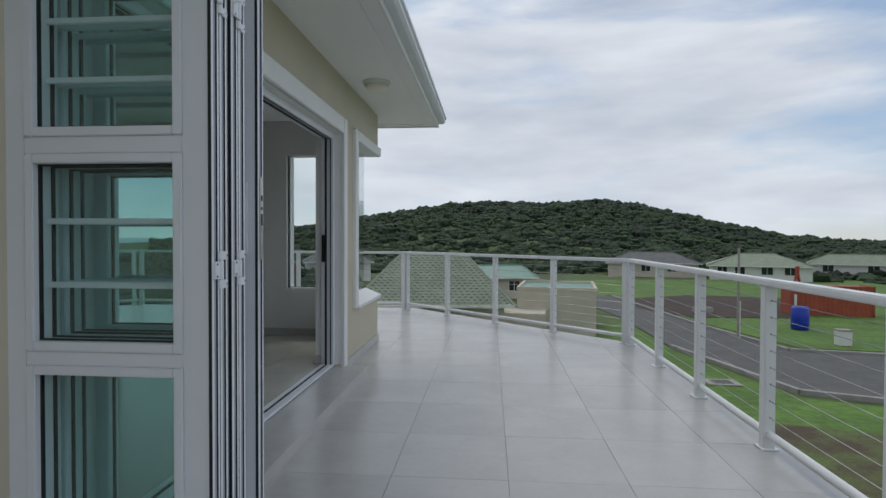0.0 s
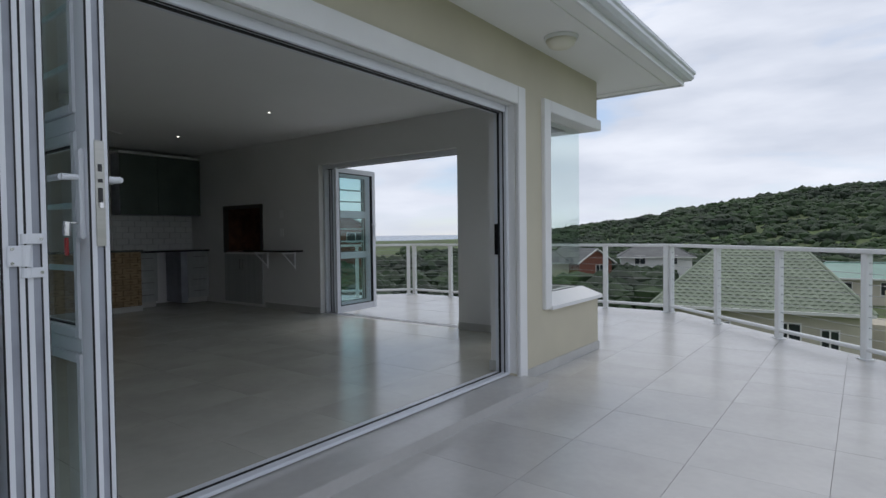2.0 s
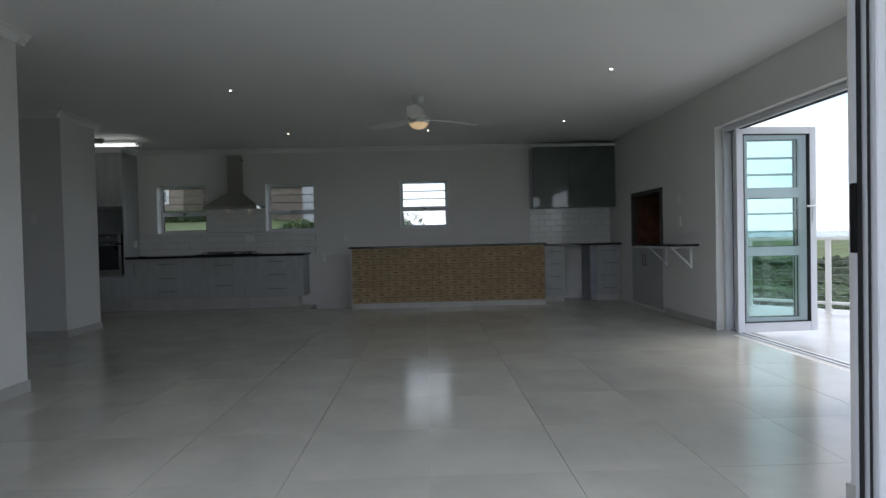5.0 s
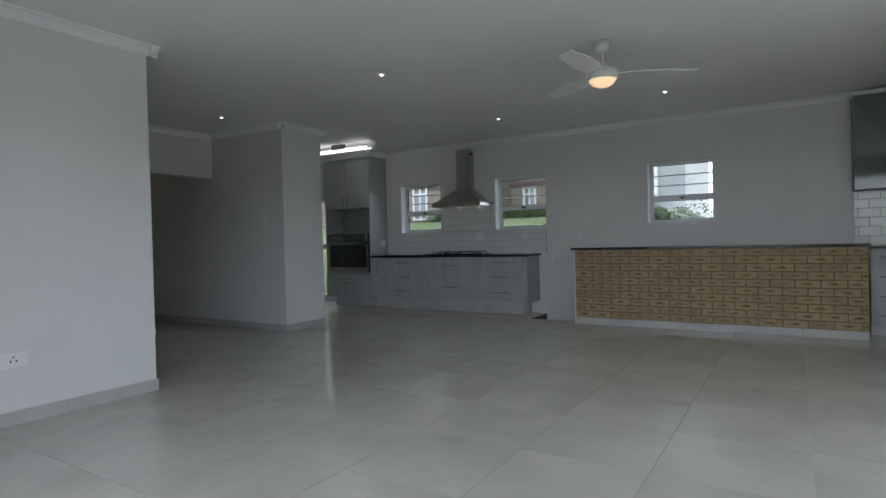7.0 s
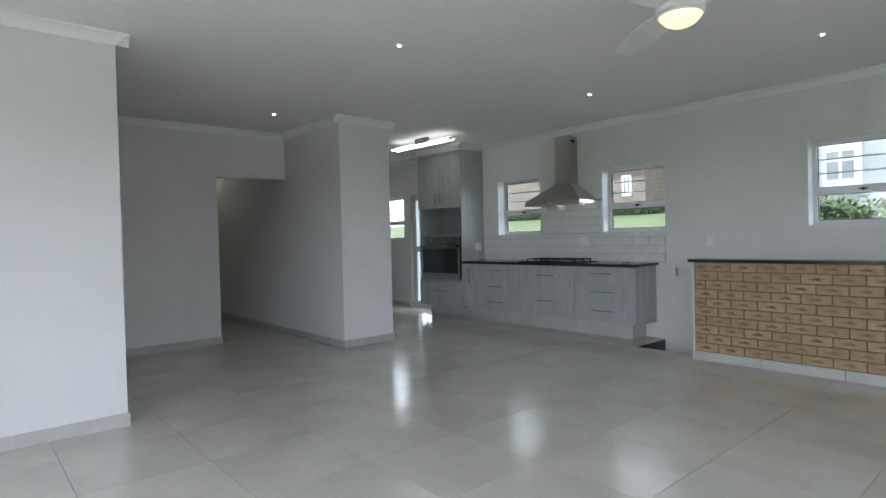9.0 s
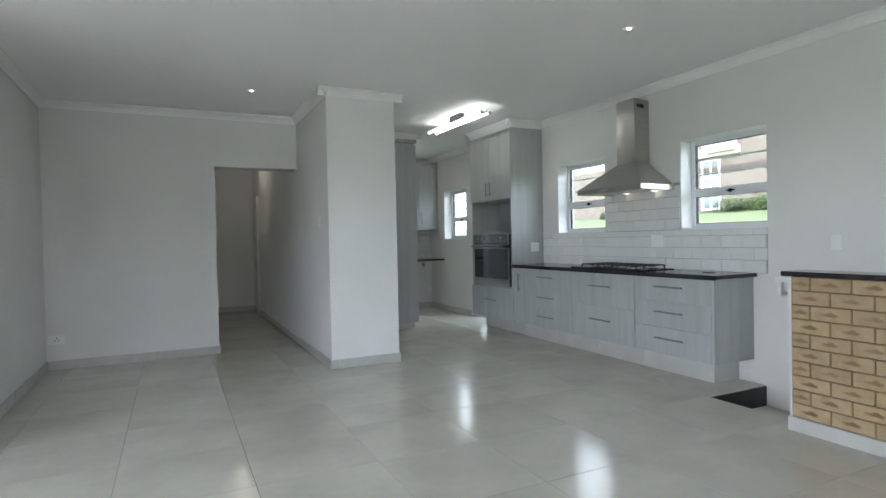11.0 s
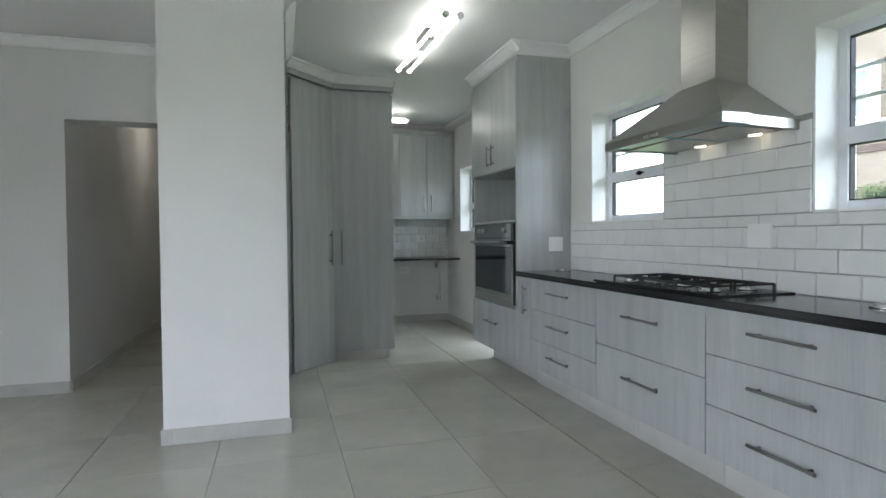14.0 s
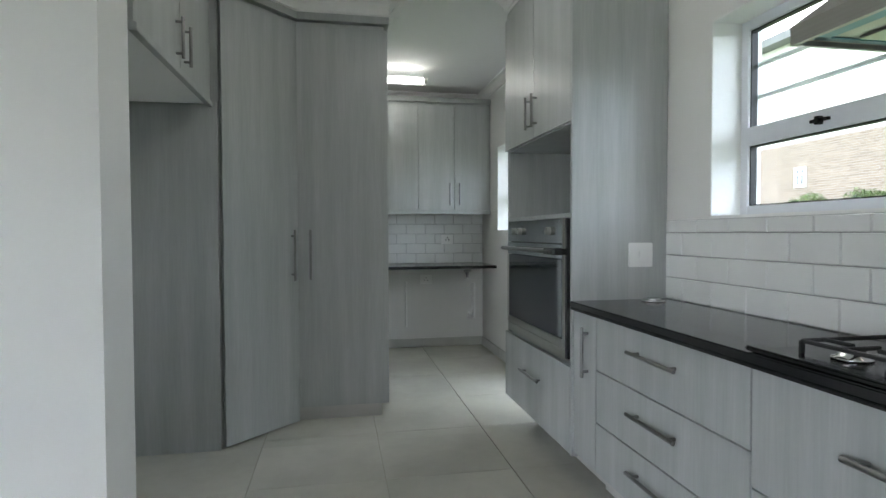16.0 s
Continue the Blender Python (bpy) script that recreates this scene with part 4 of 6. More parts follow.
part("cornice", prism([(-7.12, -1.80), (-7.16, -1.80), (-7.55, -2.20), (-8.13, -2.20), (-8.13, -2.80), (-7.12, -2.80)], 2.575, 2.62), M_WOOD, pantry)
structure("trim_cupboard_cornice", cornice([(-7.105, -0.60), (-7.105, -1.82)], [(-1, 0)]), M_CEIL, "white coved cornice above the cupboards", "cornice")
structure("trim_cupboard_cornice_corner", cornice([(-7.125, -1.79), (-7.56, -2.205)], [(-0.69, 0.724)]), M_CEIL, "white coved cornice above the corner cupboard", "cornice")
structure("trim_cupboard_cornice_front", cornice([(-7.54, -2.205), (-8.20, -2.205)], [(0, 1)]), M_CEIL, "white coved cornice above the pantry cupboard", "cornice")
structure("trim_cupboard_cornice_end", cornice([(-8.13, -2.135), (-8.13, -3.0)], [(-1, 0)]), M_CEIL, "white coved cornice beside the pantry cupboard", "cornice")
structure("trim_cupboard_top", prism([(-6.62, -0.61), (-7.104, -0.61), (-7.104, -1.80), (-7.55, -2.204), (-8.129, -2.204), (-8.129, -2.79), (-6.62, -2.79)], 2.622, CEIL - 0.002), M_CEIL, "white board closing the space over the cupboards", "trim")
structure("trim_oven_cornice", cornice([(-8.865, -2.0), (-8.865, -0.88)], [(1, 0)]), M_CEIL, "white coved cornice above the oven cabinet", "cornice")
structure("trim_oven_cornice_side", cornice([(-8.795, -0.949), (XW, -0.949)], [(0, 1)]), M_CEIL, "white coved cornice above the oven cabinet's side", "cornice")
structure("trim_oven_top", bxs((XW + 0.005, -8.866, -1.99, -0.951, 2.612, CEIL - 0.002)), M_CEIL, "white board closing the space over the oven cabinet", "trim")
structure("wall_pantry", bxs((-8.08, -6.6, -3.0, -2.80, 0, CEIL)), M_WALL_IN, "pale grey partition behind the cupboards", "wall")

# scullery
scab = thing("scullery_cabinet", "grey woodgrain wall cabinets with four doors above a tiled splashback", "cabinet", "wall cabinets")
part("body", bxs((XW + 0.005, -7.3, YS + 0.005, -4.11, 1.44, 2.53)), M_WOOD, scab)
for k, (x0, x1) in enumerate(((-9.33, -8.96), (-8.96, -8.59), (-8.59, -8.22), (-8.22, -7.85), (-7.85, -7.48))):
    f = part("door", bxs((x0 + 0.0015, x1 - 0.0015, -4.11, -4.092, 1.45, 2.50), bevel=0.0012), M_WOOD, scab)
    hx = x1 - 0.05 if k in (0, 2, 4) else x0 + 0.05
    bar_handle(f, (hx, -4.092, 1.50), (hx, -4.092, 1.72), (0, 0.03, 0))
part("light_rail", bxs((XW + 0.005, -7.3, -4.12, -4.085, 1.41, 1.44), bevel=0.002), M_WOOD, scab)
part("top_strip", bxs((XW + 0.005, -7.3, -4.12, -4.085, 2.53, 2.58), bevel=0.002), M_WOOD, scab)
stop = thing("scullery_worktop", "black granite worktop over an open appliance space", "worktop")
part("slab", bxs((XW + 0.003, -7.2, YS + 0.003, -3.88, 0.865, 0.895), bevel=0.003), M_GRANITE, stop)
wall_plate((-8.95, YS + 0.012, 1.15), "+y", 0.13, 0.10, "socket")
wall_plate((-8.72, YS, 0.72), "+y", 0.13, 0.10, "socket")
tap = thing("washing_tap", "brass washing machine tap with white waste pipe on the wall", "pipe")
part("tap", tubes(((-9.16, YS, 0.78), (-9.16, YS + 0.09, 0.78), 0.011), ((-9.16, YS + 0.07, 0.80), (-9.16, YS + 0.07, 0.74), 0.014), ((-9.20, YS + 0.07, 0.81), (-9.12, YS + 0.07, 0.81), 0.007)), M_HANDLE, tap, "metal stop tap")
part("waste_pipe", tubes(((-9.23, YS + 0.05, 0.68), (-9.23, YS + 0.05, 0.30), 0.022), ((-9.23, YS + 0.05, 0.42), (-9.19, YS + 0.05, 0.36), 0.022), ((-9.19, YS + 0.05, 0.36), (-9.19, YS + 0.0, 0.30), 0.022)), M_PLASTIC, tap, "white plastic waste pipe")
tap2 = thing("water_pipe", "grey wall-mounted water valve below the scullery worktop", "pipe")
part("pipe", tubes(((-8.50, YS + 0.02, 0.70), (-8.50, YS + 0.02, 0.22), 0.012), ((-8.50, YS + 0.0, 0.60), (-8.50, YS + 0.06, 0.60), 0.012)), M_PLASTIC, tap2)


def tube_light(x, y, along, z, length=1.24):
    """A twin fluorescent batten under the ceiling."""
    t = thing("fluorescent_light", "lit twin-tube fluorescent batten on the ceiling", "lamp", "fluorescent battens", (x, y, z))
    t.rotation_euler = (0, 0, radians(along))
    part("batten", bxs((-0.13, 0.13, -0.03, 0.03, 0.012, CEIL - z), bevel=0.004), mat("batten_grey", (0.10, 0.10, 0.10), 0.4, vary=0.1), t, "dark grey gear box")
    part("spine", bxs((-length / 2, length / 2, -0.012, 0.012, 0.03, 0.045)), M_PLASTIC, t)
    for yy in (-0.05, 0.05):
        g = part("tube", tubes(((-length / 2, yy, 0), (length / 2, yy, 0), 0.012), seg=16), glow("tube_glow", (0.97, 1.0, 0.95), 0.85), t, "glowing white tube")
        for s in (-1, 1):
            part("end_cap", tubes(((s * length / 2, yy, 0), (s * (length / 2 + 0.03), yy, 0), 0.022), seg=16), M_PLASTIC, t)
    return t


tube_light(-8.12, -0.95, 92, 2.60)
tube_light(-7.98, -3.55, 0, 2.58, 1.16)

# bar in front of the stairs: granite top on a face-brick wall
BX0, BX1, BY0, BY1 = -8.66, -8.497, 2.785, 5.86
bar_core = structure("bar_wall", bxs((BX0, BX1, BY0, BY1, -1.5, 0.955)), M_MORTAR, "face-brick bar wall with raked mortar joints", "brick wall")
structure("bar_end", bxs((BX0, BX1 + 0.006, BY0 - 0.014, BY0, -0.2, 0.955)), M_WHITE, "white plastered end of the bar wall", "wall")
structure("baseboard_bar", bxs(*[(BX1, BX1 + 0.025, BY0 - 0.014 + 0.63 * k, min(BY0 - 0.018 + 0.63 * (k + 1), BY1), 0, 0.085) for k in range(5)], bevel=0.002), M_SKIRT, "pale grey tile skirting", "skirting")
bartop = thing("bar_top", "polished black granite top on the brick bar wall", "worktop")
part("slab", bxs((BX0 - 0.03, BX1 + 0.04, BY0 - 0.045, BY1 + 0.02, 0.957, 0.987), bevel=0.004), M_GRANITE, bartop)

# stairs down behind the bar
M_RISER = mat("black_riser_tile", (0.02, 0.02, 0.022), 0.3, vary=0.3, scale=12)
for k in range(8):
    y0 = 2.03 + (0 if k == 0 else 0.36 + 0.27 * (k - 1) + 0.0)
    y1 = 2.39 + 0.27 * k
    structure("step_%d" % (k + 1), bxs((XW, BX0, y0, y1, -1.7, -0.17 * (k + 1)), bevel=0.002), M_TILE, "tiled stair step going down behind the bar", "step")
    structure("riser_%d" % (k + 1), bxs((XW, -9.0, y0, y0 + 0.006, -0.17 * (k + 1), -0.17 * k - 0.012), (-8.998, BX0, y0, y0 + 0.006, -0.17 * (k + 1), -0.17 * k - 0.012)), M_RISER, "black tiled stair riser", "riser")
structure("wall_stair_end", bxs((XW, BX0, 5.80, 5.86, -1.7, 0.0)), M_WALL_IN, "pale grey painted wall at the foot of the stairs", "wall")
rail_ = thing("hand_rail", "white painted handrail on brackets along the stair wall", "handrail")
part("rail", bxs((XW + 0.05, XW + 0.09, 2.17, 2.75, 0.845, 0.885), bevel=0.005), M_RAIL, rail_)
part("bracket", bxs((XW + 0.055, XW + 0.085, 2.19, 2.22, 0.74, 0.845), (XW, XW + 0.06, 2.19, 2.22, 0.74, 0.765), bevel=0.003), M_RAIL, rail_)

# braai corner: drawers, counter, glazed wall cabinet
bc = thing("braai_worktop", "black granite worktop in the corner beside the brick bar", "worktop")
part("slab", bxs((XW + 0.003, -8.74, 5.885, YN - 0.003, 0.925, 0.955), bevel=0.003), M_GRANITE, bc)
for y0, y1 in ((5.90, 6.26), (6.80, 7.19)):
    u = thing("drawer_unit", "narrow grey unit with four drawers beside the appliance gap", "cabinet", "narrow drawer units")
    part("body", bxs((XW + 0.02, -8.80, y0, y1, 0.10, 0.922)), M_WOOD, u)
    for k in range(4):
        f = part("drawer_front", bxs((-8.80, -8.782, y0 + 0.002, y1 - 0.002, 0.10 + 0.205 * k + 0.002, 0.10 + 0.205 * (k + 1) - 0.002), bevel=0.001), M_WOOD, u)
        bar_handle(f, (-8.782, y0 + 0.08, 0.22 + 0.205 * k), (-8.782, y1 - 0.08, 0.22 + 0.205 * k), (0.03, 0, 0))
    part("plinth", bxs((XW + 0.02, -8.86, y0, y1, 0, 0.10)), M_SKIRT, u)
dark_panel = thing("dark_panel", "dark upright panel under the corner worktop", "panel")
part("board", bxs((XW + 0.02, -8.80, 6.68, 6.80, 0.02, 0.922), bevel=0.001), M_ALU_GREY, dark_panel)
gcab = thing("glazed_cabinet", "wall cabinet with dark green glass doors in the corner", "cabinet")
part("body", bxs((XW + 0.005, -9.03, 5.79, YN - 0.005, 1.57, 2.60)), M_ALU_GREY, gcab)
M_DGLASS = mat("dark_green_glass", (0.10, 0.135, 0.125), 0.06, vary=0.2, scale=2, spec=0.7)
for y0, y1 in ((5.79, 6.42), (6.42, YN - 0.005)):
    d_ = part("door", bxs((-9.03, -9.012, y0 + 0.002, y1 - 0.002, 1.575, 2.595), bevel=0.001), M_DGLASS, gcab, "dark green glass door")
part("cornice", bxs((XW + 0.005, -8.99, 5.77, YN - 0.003, 2.60, 2.632), bevel=0.004), M_CEIL, gcab, "white top strip")

# braai (built-in grill) in the north wall
M_SOOT = mat("brown_steel", (0.075, 0.065, 0.06), 0.45, vary=0.25, scale=6)
braai = thing("built_in_braai", "built-in steel-framed braai with brick lining in the wall", "fireplace")
part("frame", bxs((-8.26, -8.20, YN - 0.02, YN + 0.05, 0.90, 1.72), (-7.18, -7.12, YN - 0.02, YN + 0.05, 0.90, 1.72), (-8.20, -7.18, YN - 0.02, YN + 0.05, 1.66, 1.72), bevel=0.003), M_SOOT, braai, "dark brown steel frame")
M_RUST = mat("sooty_brick", (0.16, 0.07, 0.04), 0.9, vary=0.5, scale=8, bump=0.5)
part("lining", bxs((-8.22, -7.16, YN + 0.50, YN + 0.52, 0.93, 1.70), (-8.22, -8.20, YN + 0.05, YN + 0.50, 0.93, 1.70), (-7.18, -7.16, YN + 0.05, YN + 0.50, 0.93, 1.70), (-8.22, -7.16, YN + 0.0, YN + 0.52, 0.91, 0.93), (-8.22, -7.16, YN + 0.05, YN + 0.52, 1.70, 1.72)), M_RUST, braai, "brown sooty brick lining")
for x0, x1, hx in ((-8.24, -7.69, -7.74), (-7.69, -7.14, -7.64)):
    f = part("door", bxs((x0 + 0.002, x1 - 0.002, YN - 0.02, YN - 0.002, 0.05, 0.88), bevel=0.0015), M_WOOD, braai, "grey woodgrain door")
    bar_handle(f, (hx, YN - 0.02, 0.62), (hx, YN - 0.02, 0.80), (0, -0.03, 0))
structure("chimney_breast", bxs((-8.35, -8.23, YNO, YNO + 0.5, -3.0, 3.6), (-7.15, -7.0, YNO, YNO + 0.5, -3.0, 3.6), (-8.23, -7.15, YN + 0.53, YNO + 0.5, -3.0, 3.6), (-8.23, -7.15, YNO, YN + 0.53, 1.73, 3.6), (-8.23, -7.15, YNO, YN + 0.53, -3.0, 0.90)), M_WALL_OUT, "cream plastered chimney of the braai", "chimney")
shelf = thing("granite_shelf", "black granite wall shelf on white brackets beside the braai", "shelf")
part("slab", bxs((-7.25, -6.10, YN - 0.30, YN - 0.002, 0.93, 0.957), bevel=0.003), M_GRANITE, shelf)
for x in (-7.0, -6.30):
    bm = bxs((x - 0.012, x + 0.012, YN - 0.26, YN - 0.002, 0.90, 0.928), (x - 0.012, x + 0.012, YN - 0.026, YN - 0.002, 0.66, 0.90))
    tube(bm, (x, YN - 0.24, 0.91), (x, YN - 0.02, 0.69), 0.010, 8)
    part("bracket", bm, M_RAIL, shelf, "white metal bracket")

# ceiling fan and spots
fan = thing("ceiling_fan", "white three-blade ceiling fan with a lit globe", "ceiling fan", at=(-5.93, 3.93, CEIL))
part("mount", lathe([(0.035, -0.09), (0.06, -0.075), (0.068, 0.0)], 24), M_RAIL, fan)
part("rod", tubes(((0, 0, -0.20), (0, 0, -0.06), 0.012)), M_RAIL, fan)
part("ball_joint", lathe([(0.012, -0.215), (0.026, -0.20), (0.028, -0.185), (0.014, -0.17)], 20), M_RAIL, fan)
part("motor", lathe([(0.105, -0.305), (0.122, -0.292), (0.125, -0.262), (0.108, -0.232), (0.066, -0.212), (0.034, -0.196), (0.02, -0.18)], 36), M_RAIL, fan)
part("globe", lathe([(0.01, -0.372), (0.045, -0.366), (0.08, -0.348), (0.104, -0.322), (0.113, -0.303)], 36), glow("warm_globe", (1.0, 0.66, 0.30), 0.17), fan, "lit warm opal glass globe")
part("globe_rim", lathe([(0.112, -0.312), (0.119, -0.309), (0.119, -0.301), (0.112, -0.299)], 36), M_RAIL, fan)


def blade(angle):
    bm = bmesh.new()
    top, n = [], 12
    for k in range(n + 1):
        u = k / n
        r = 0.10 + 0.62 * u
        w = 0.050 + 0.042 * math.sin(math.pi * min(1, u * 1.1)) * (1 - 0.25 * u)
        top.append((r, w, -0.262 - 0.01 * u))
    up = [[bm.verts.new((r, sgn * w, z + sgn * 0.012 + dz)) for r, w, z in top] for sgn in (1, -1) for dz in (0.004, -0.004)]
    a, b, c, d = up
    for k in range(n):
        bm.faces.new((a[k], a[k + 1], c[k + 1], c[k]))
        bm.faces.new((b[k], d[k], d[k + 1], b[k + 1]))
        bm.faces.new((a[k], b[k], b[k + 1], a[k + 1]))
        bm.faces.new((c[k], c[k + 1], d[k + 1], d[k]))
    bm.faces.new((a[0], c[0], d[0], b[0]))
    bm.faces.new((a[n], b[n], d[n], c[n]))
    bmesh.ops.recalc_face_normals(bm, faces=bm.faces)
    bmesh.ops.transform(bm, matrix=Matrix.Rotation(radians(angle), 4, "Z"), verts=bm.verts)
    return bm


for a in (115, 235, 355):
    part("blade", blade(a), M_RAIL, fan)

M_SPOT = glow("spot_glow", (1.0, 0.95, 0.85), 3.0)
spot = thing("ceiling_spot", "small lit recessed ceiling spotlight", "lamp", "recessed ceiling spots", (-3.25, 1.78, CEIL))
part("ring", lathe([(0.020, -0.003), (0.034, -0.004), (0.038, 0.0)], 24), M_PLASTIC, spot)
part("bulb", lathe([(0.011, -0.008), (0.013, -0.003)], 20), M_SPOT, spot, "glowing spot bulb")
for x, y in ((-2.83, 3.65), (-2.90, 5.62), (-5.00, 5.82), (-7.42, 5.95), (-5.56, 1.96), (-8.00, 1.96), (-7.93, 4.04), (-5.77, -0.69), (-6.0, -4.4)):
    copy_thing(spot, pose(x, y, CEIL))
lamp = thing("soffit_lamp", "round white opal lamp on the soffit", "lamp", at=(-1.165, 5.90, 2.80))
part("base", lathe([(0.125, -0.030), (0.138, -0.022), (0.140, 0.0)], 36), M_RAIL, lamp)
part("shade", lathe([(0.02, -0.098), (0.065, -0.092), (0.105, -0.072), (0.128, -0.030)], 36), mat("opal_glass", (0.80, 0.77, 0.66), 0.3, vary=0.04), lamp, "cream opal glass shade")



# ---- windows in the west wall ----
def west_window(y0, y1, z0, z1):
    w = thing("window", "white aluminium window with a lower sash and burglar bars", "window", "windows of the west wall")
    x0, x1 = XW - 0.19, XW - 0.14
    t, zt = 0.045, z0 + (z1 - z0) * 0.36
    part("frame", bxs((x0, x1, y0, y0 + t, z0, z1), (x0, x1, y1 - t, y1, z0, z1), (x0, x1, y0 + t, y1 - t, z0, z0 + t), (x0, x1, y0 + t, y1 - t, z1 - t, z1), bevel=0.003), M_ALU, w)
    part("transom", bxs((x0 - 0.004, x1 + 0.006, y0 + t, y1 - t, zt, zt + 0.075), bevel=0.003), M_ALU, w)
    part("gasket", bxs((x0 + 0.01, x1 - 0.01, y0 + t, y0 + t + 0.005, z0 + t, z1 - t), (x0 + 0.01, x1 - 0.01, y1 - t - 0.005, y1 - t, z0 + t, z1 - t), (x0 + 0.01, x1 - 0.01, y0 + t, y1 - t, z1 - t - 0.005, z1 - t), (x0 + 0.01, x1 - 0.01, y0 + t, y1 - t, z0 + t, z0 + t + 0.005), (x0 + 0.01, x1 - 0.01, y0 + t, y1 - t, zt - 0.005, zt)), M_GASKET, w, "black glazing gasket")
    for k in (1, 2):
        zz = zt + 0.075 + (z1 - t - zt - 0.075) * k / 3
        part("burglar_bar", bxs((x0 - 0.02, x0 - 0.005, y0 + 0.01, y1 - 0.01, zz - 0.008, zz + 0.008), bevel=0.002), M_RAIL, w)
    part("catch", bxs((x1 + 0.006, x1 + 0.02, (y0 + y1) / 2 - 0.04, (y0 + y1) / 2 + 0.04, zt + 0.03, zt + 0.042), (x1 + 0.006, x1 + 0.03, (y0 + y1) / 2 - 0.01, (y0 + y1) / 2 + 0.01, zt + 0.02, zt + 0.05), bevel=0.002), M_BLACK, w, "black window catch")
    for a, b in ((z0 + t, zt), (zt + 0.075, z1 - t)):
        g = part("pane", bxs((x0 + 0.022, x0 + 0.028, y0 + t, y1 - t, a, b)), M_GLASS, w)
        g.visible_shadow = False
    part("sill", bxs((XW - 0.14, XW + 0.004, y0, y1, z0 - 0.01, z0 + 0.004), bevel=0.002), M_WHITE, w, "white plaster sill")
    part("reveal", bxs((XW - 0.14, XW - 0.002, y0, y0 + 0.004, z0 + 0.004, z1), (XW - 0.14, XW - 0.002, y1 - 0.004, y1, z0 + 0.004, z1), (XW - 0.14, XW - 0.002, y0 + 0.004, y1 - 0.004, z1 - 0.004, z1)), M_WHITE, w, "white painted reveal")
    return w


for w_ in WINS:
    west_window(*w_)
sd = thing("back_door", "white aluminium back door with two frosted glass panes", "door")
y0, y1 = SDOOR[0], SDOOR[1]
part("frame", bxs((XW - 0.12, XW - 0.06, y0, y0 + 0.10, 0, 2.06), (XW - 0.12, XW - 0.06, y1 - 0.10, y1, 0, 2.06), (XW - 0.12, XW - 0.06, y0 + 0.10, y1 - 0.10, 0, 0.12), (XW - 0.12, XW - 0.06, y0 + 0.10, y1 - 0.10, 1.02, 1.12), (XW - 0.12, XW - 0.06, y0 + 0.10, y1 - 0.10, 1.95, 2.06), bevel=0.003), M_ALU, sd)
for a, b in ((0.12, 1.02), (1.12, 1.95)):
    g = part("pane", bxs((XW - 0.095, XW - 0.089, y0 + 0.10, y1 - 0.10, a, b)), M_GLASS, sd, "pale glass pane")
    g.visible_shadow = False

passage_lamp = new("passage_lamp", bpy.data.lights.new("passage_lamp", "POINT"))
passage_lamp.data.energy, passage_lamp.data.shadow_soft_size, passage_lamp.data.color = 0.2, 0.04, (1.0, 0.95, 0.82)
passage_lamp.location = (-5.95, -4.4, CEIL - 0.12)


# ---- outside ----
EYE0 = Vector((-0.02, 0.30, 1.23))
GZ = -5.0
M_GRASS = mat("lawn", (0.125, 0.235, 0.035), 0.95, scale=0.35, second=(0.08, 0.15, 0.025), lo=0.3, hi=0.7, fine=0.35, bump=0.8, bump_scale=30)
M_FIELD = mat("rough_grass", (0.09, 0.14, 0.035), 0.95, scale=0.15, second=(0.07, 0.085, 0.03), fine=0.35, bump=0.8, bump_scale=12)
M_ROAD = mat("asphalt", (0.125, 0.122, 0.116), 0.9, vary=0.2, scale=0.8, fine=0.2, bump=0.4, bump_scale=60)
M_SOIL = mat("bare_soil", (0.07, 0.045, 0.032), 0.95, vary=0.4, scale=0.6, fine=0.3, bump=0.8, bump_scale=10)
M_VERGE = mat("worn_verge", (0.12, 0.155, 0.04), 0.95, scale=0.9, second=(0.085, 0.058, 0.035), lo=0.36, hi=0.62, fine=0.35, bump=0.8, bump_scale=14)
M_KERB = mat("concrete_kerb", (0.36, 0.34, 0.31), 0.9, vary=0.2, scale=2)
M_SEA = mat("sea", (0.14, 0.20, 0.25), 0.25, vary=0.15, scale=0.02)
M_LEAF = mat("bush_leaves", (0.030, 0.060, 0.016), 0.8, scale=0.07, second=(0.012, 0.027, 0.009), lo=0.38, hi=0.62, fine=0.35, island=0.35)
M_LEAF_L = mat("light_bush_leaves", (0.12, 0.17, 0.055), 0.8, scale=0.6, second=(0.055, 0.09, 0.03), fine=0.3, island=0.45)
M_BARK = mat("bark", (0.10, 0.075, 0.055), 0.9, vary=0.3, scale=10, bump=0.6)
M_ROOFG = mat("green_roof_tile", (0.26, 0.30, 0.215), 0.75, vary=0.2, scale=1.5, fine=0.15, per_object=0.10)
M_ROOFM = mat("green_metal_roof", (0.16, 0.30, 0.24), 0.5, vary=0.15, scale=1.0)
M_ROOFGREY = mat("grey_roof", (0.14, 0.145, 0.14), 0.8, vary=0.25, scale=0.8)
M_CREAM = mat("cream_house_paint", (0.58, 0.53, 0.42), 0.85, vary=0.12, scale=0.8)
M_HWHITE = mat("white_house_paint", (0.72, 0.71, 0.67), 0.8, vary=0.08, scale=0.8)
M_REDBRICK = mat("red_house_brick", (0.26, 0.10, 0.065), 0.9, vary=0.35, scale=3, fine=0.3)


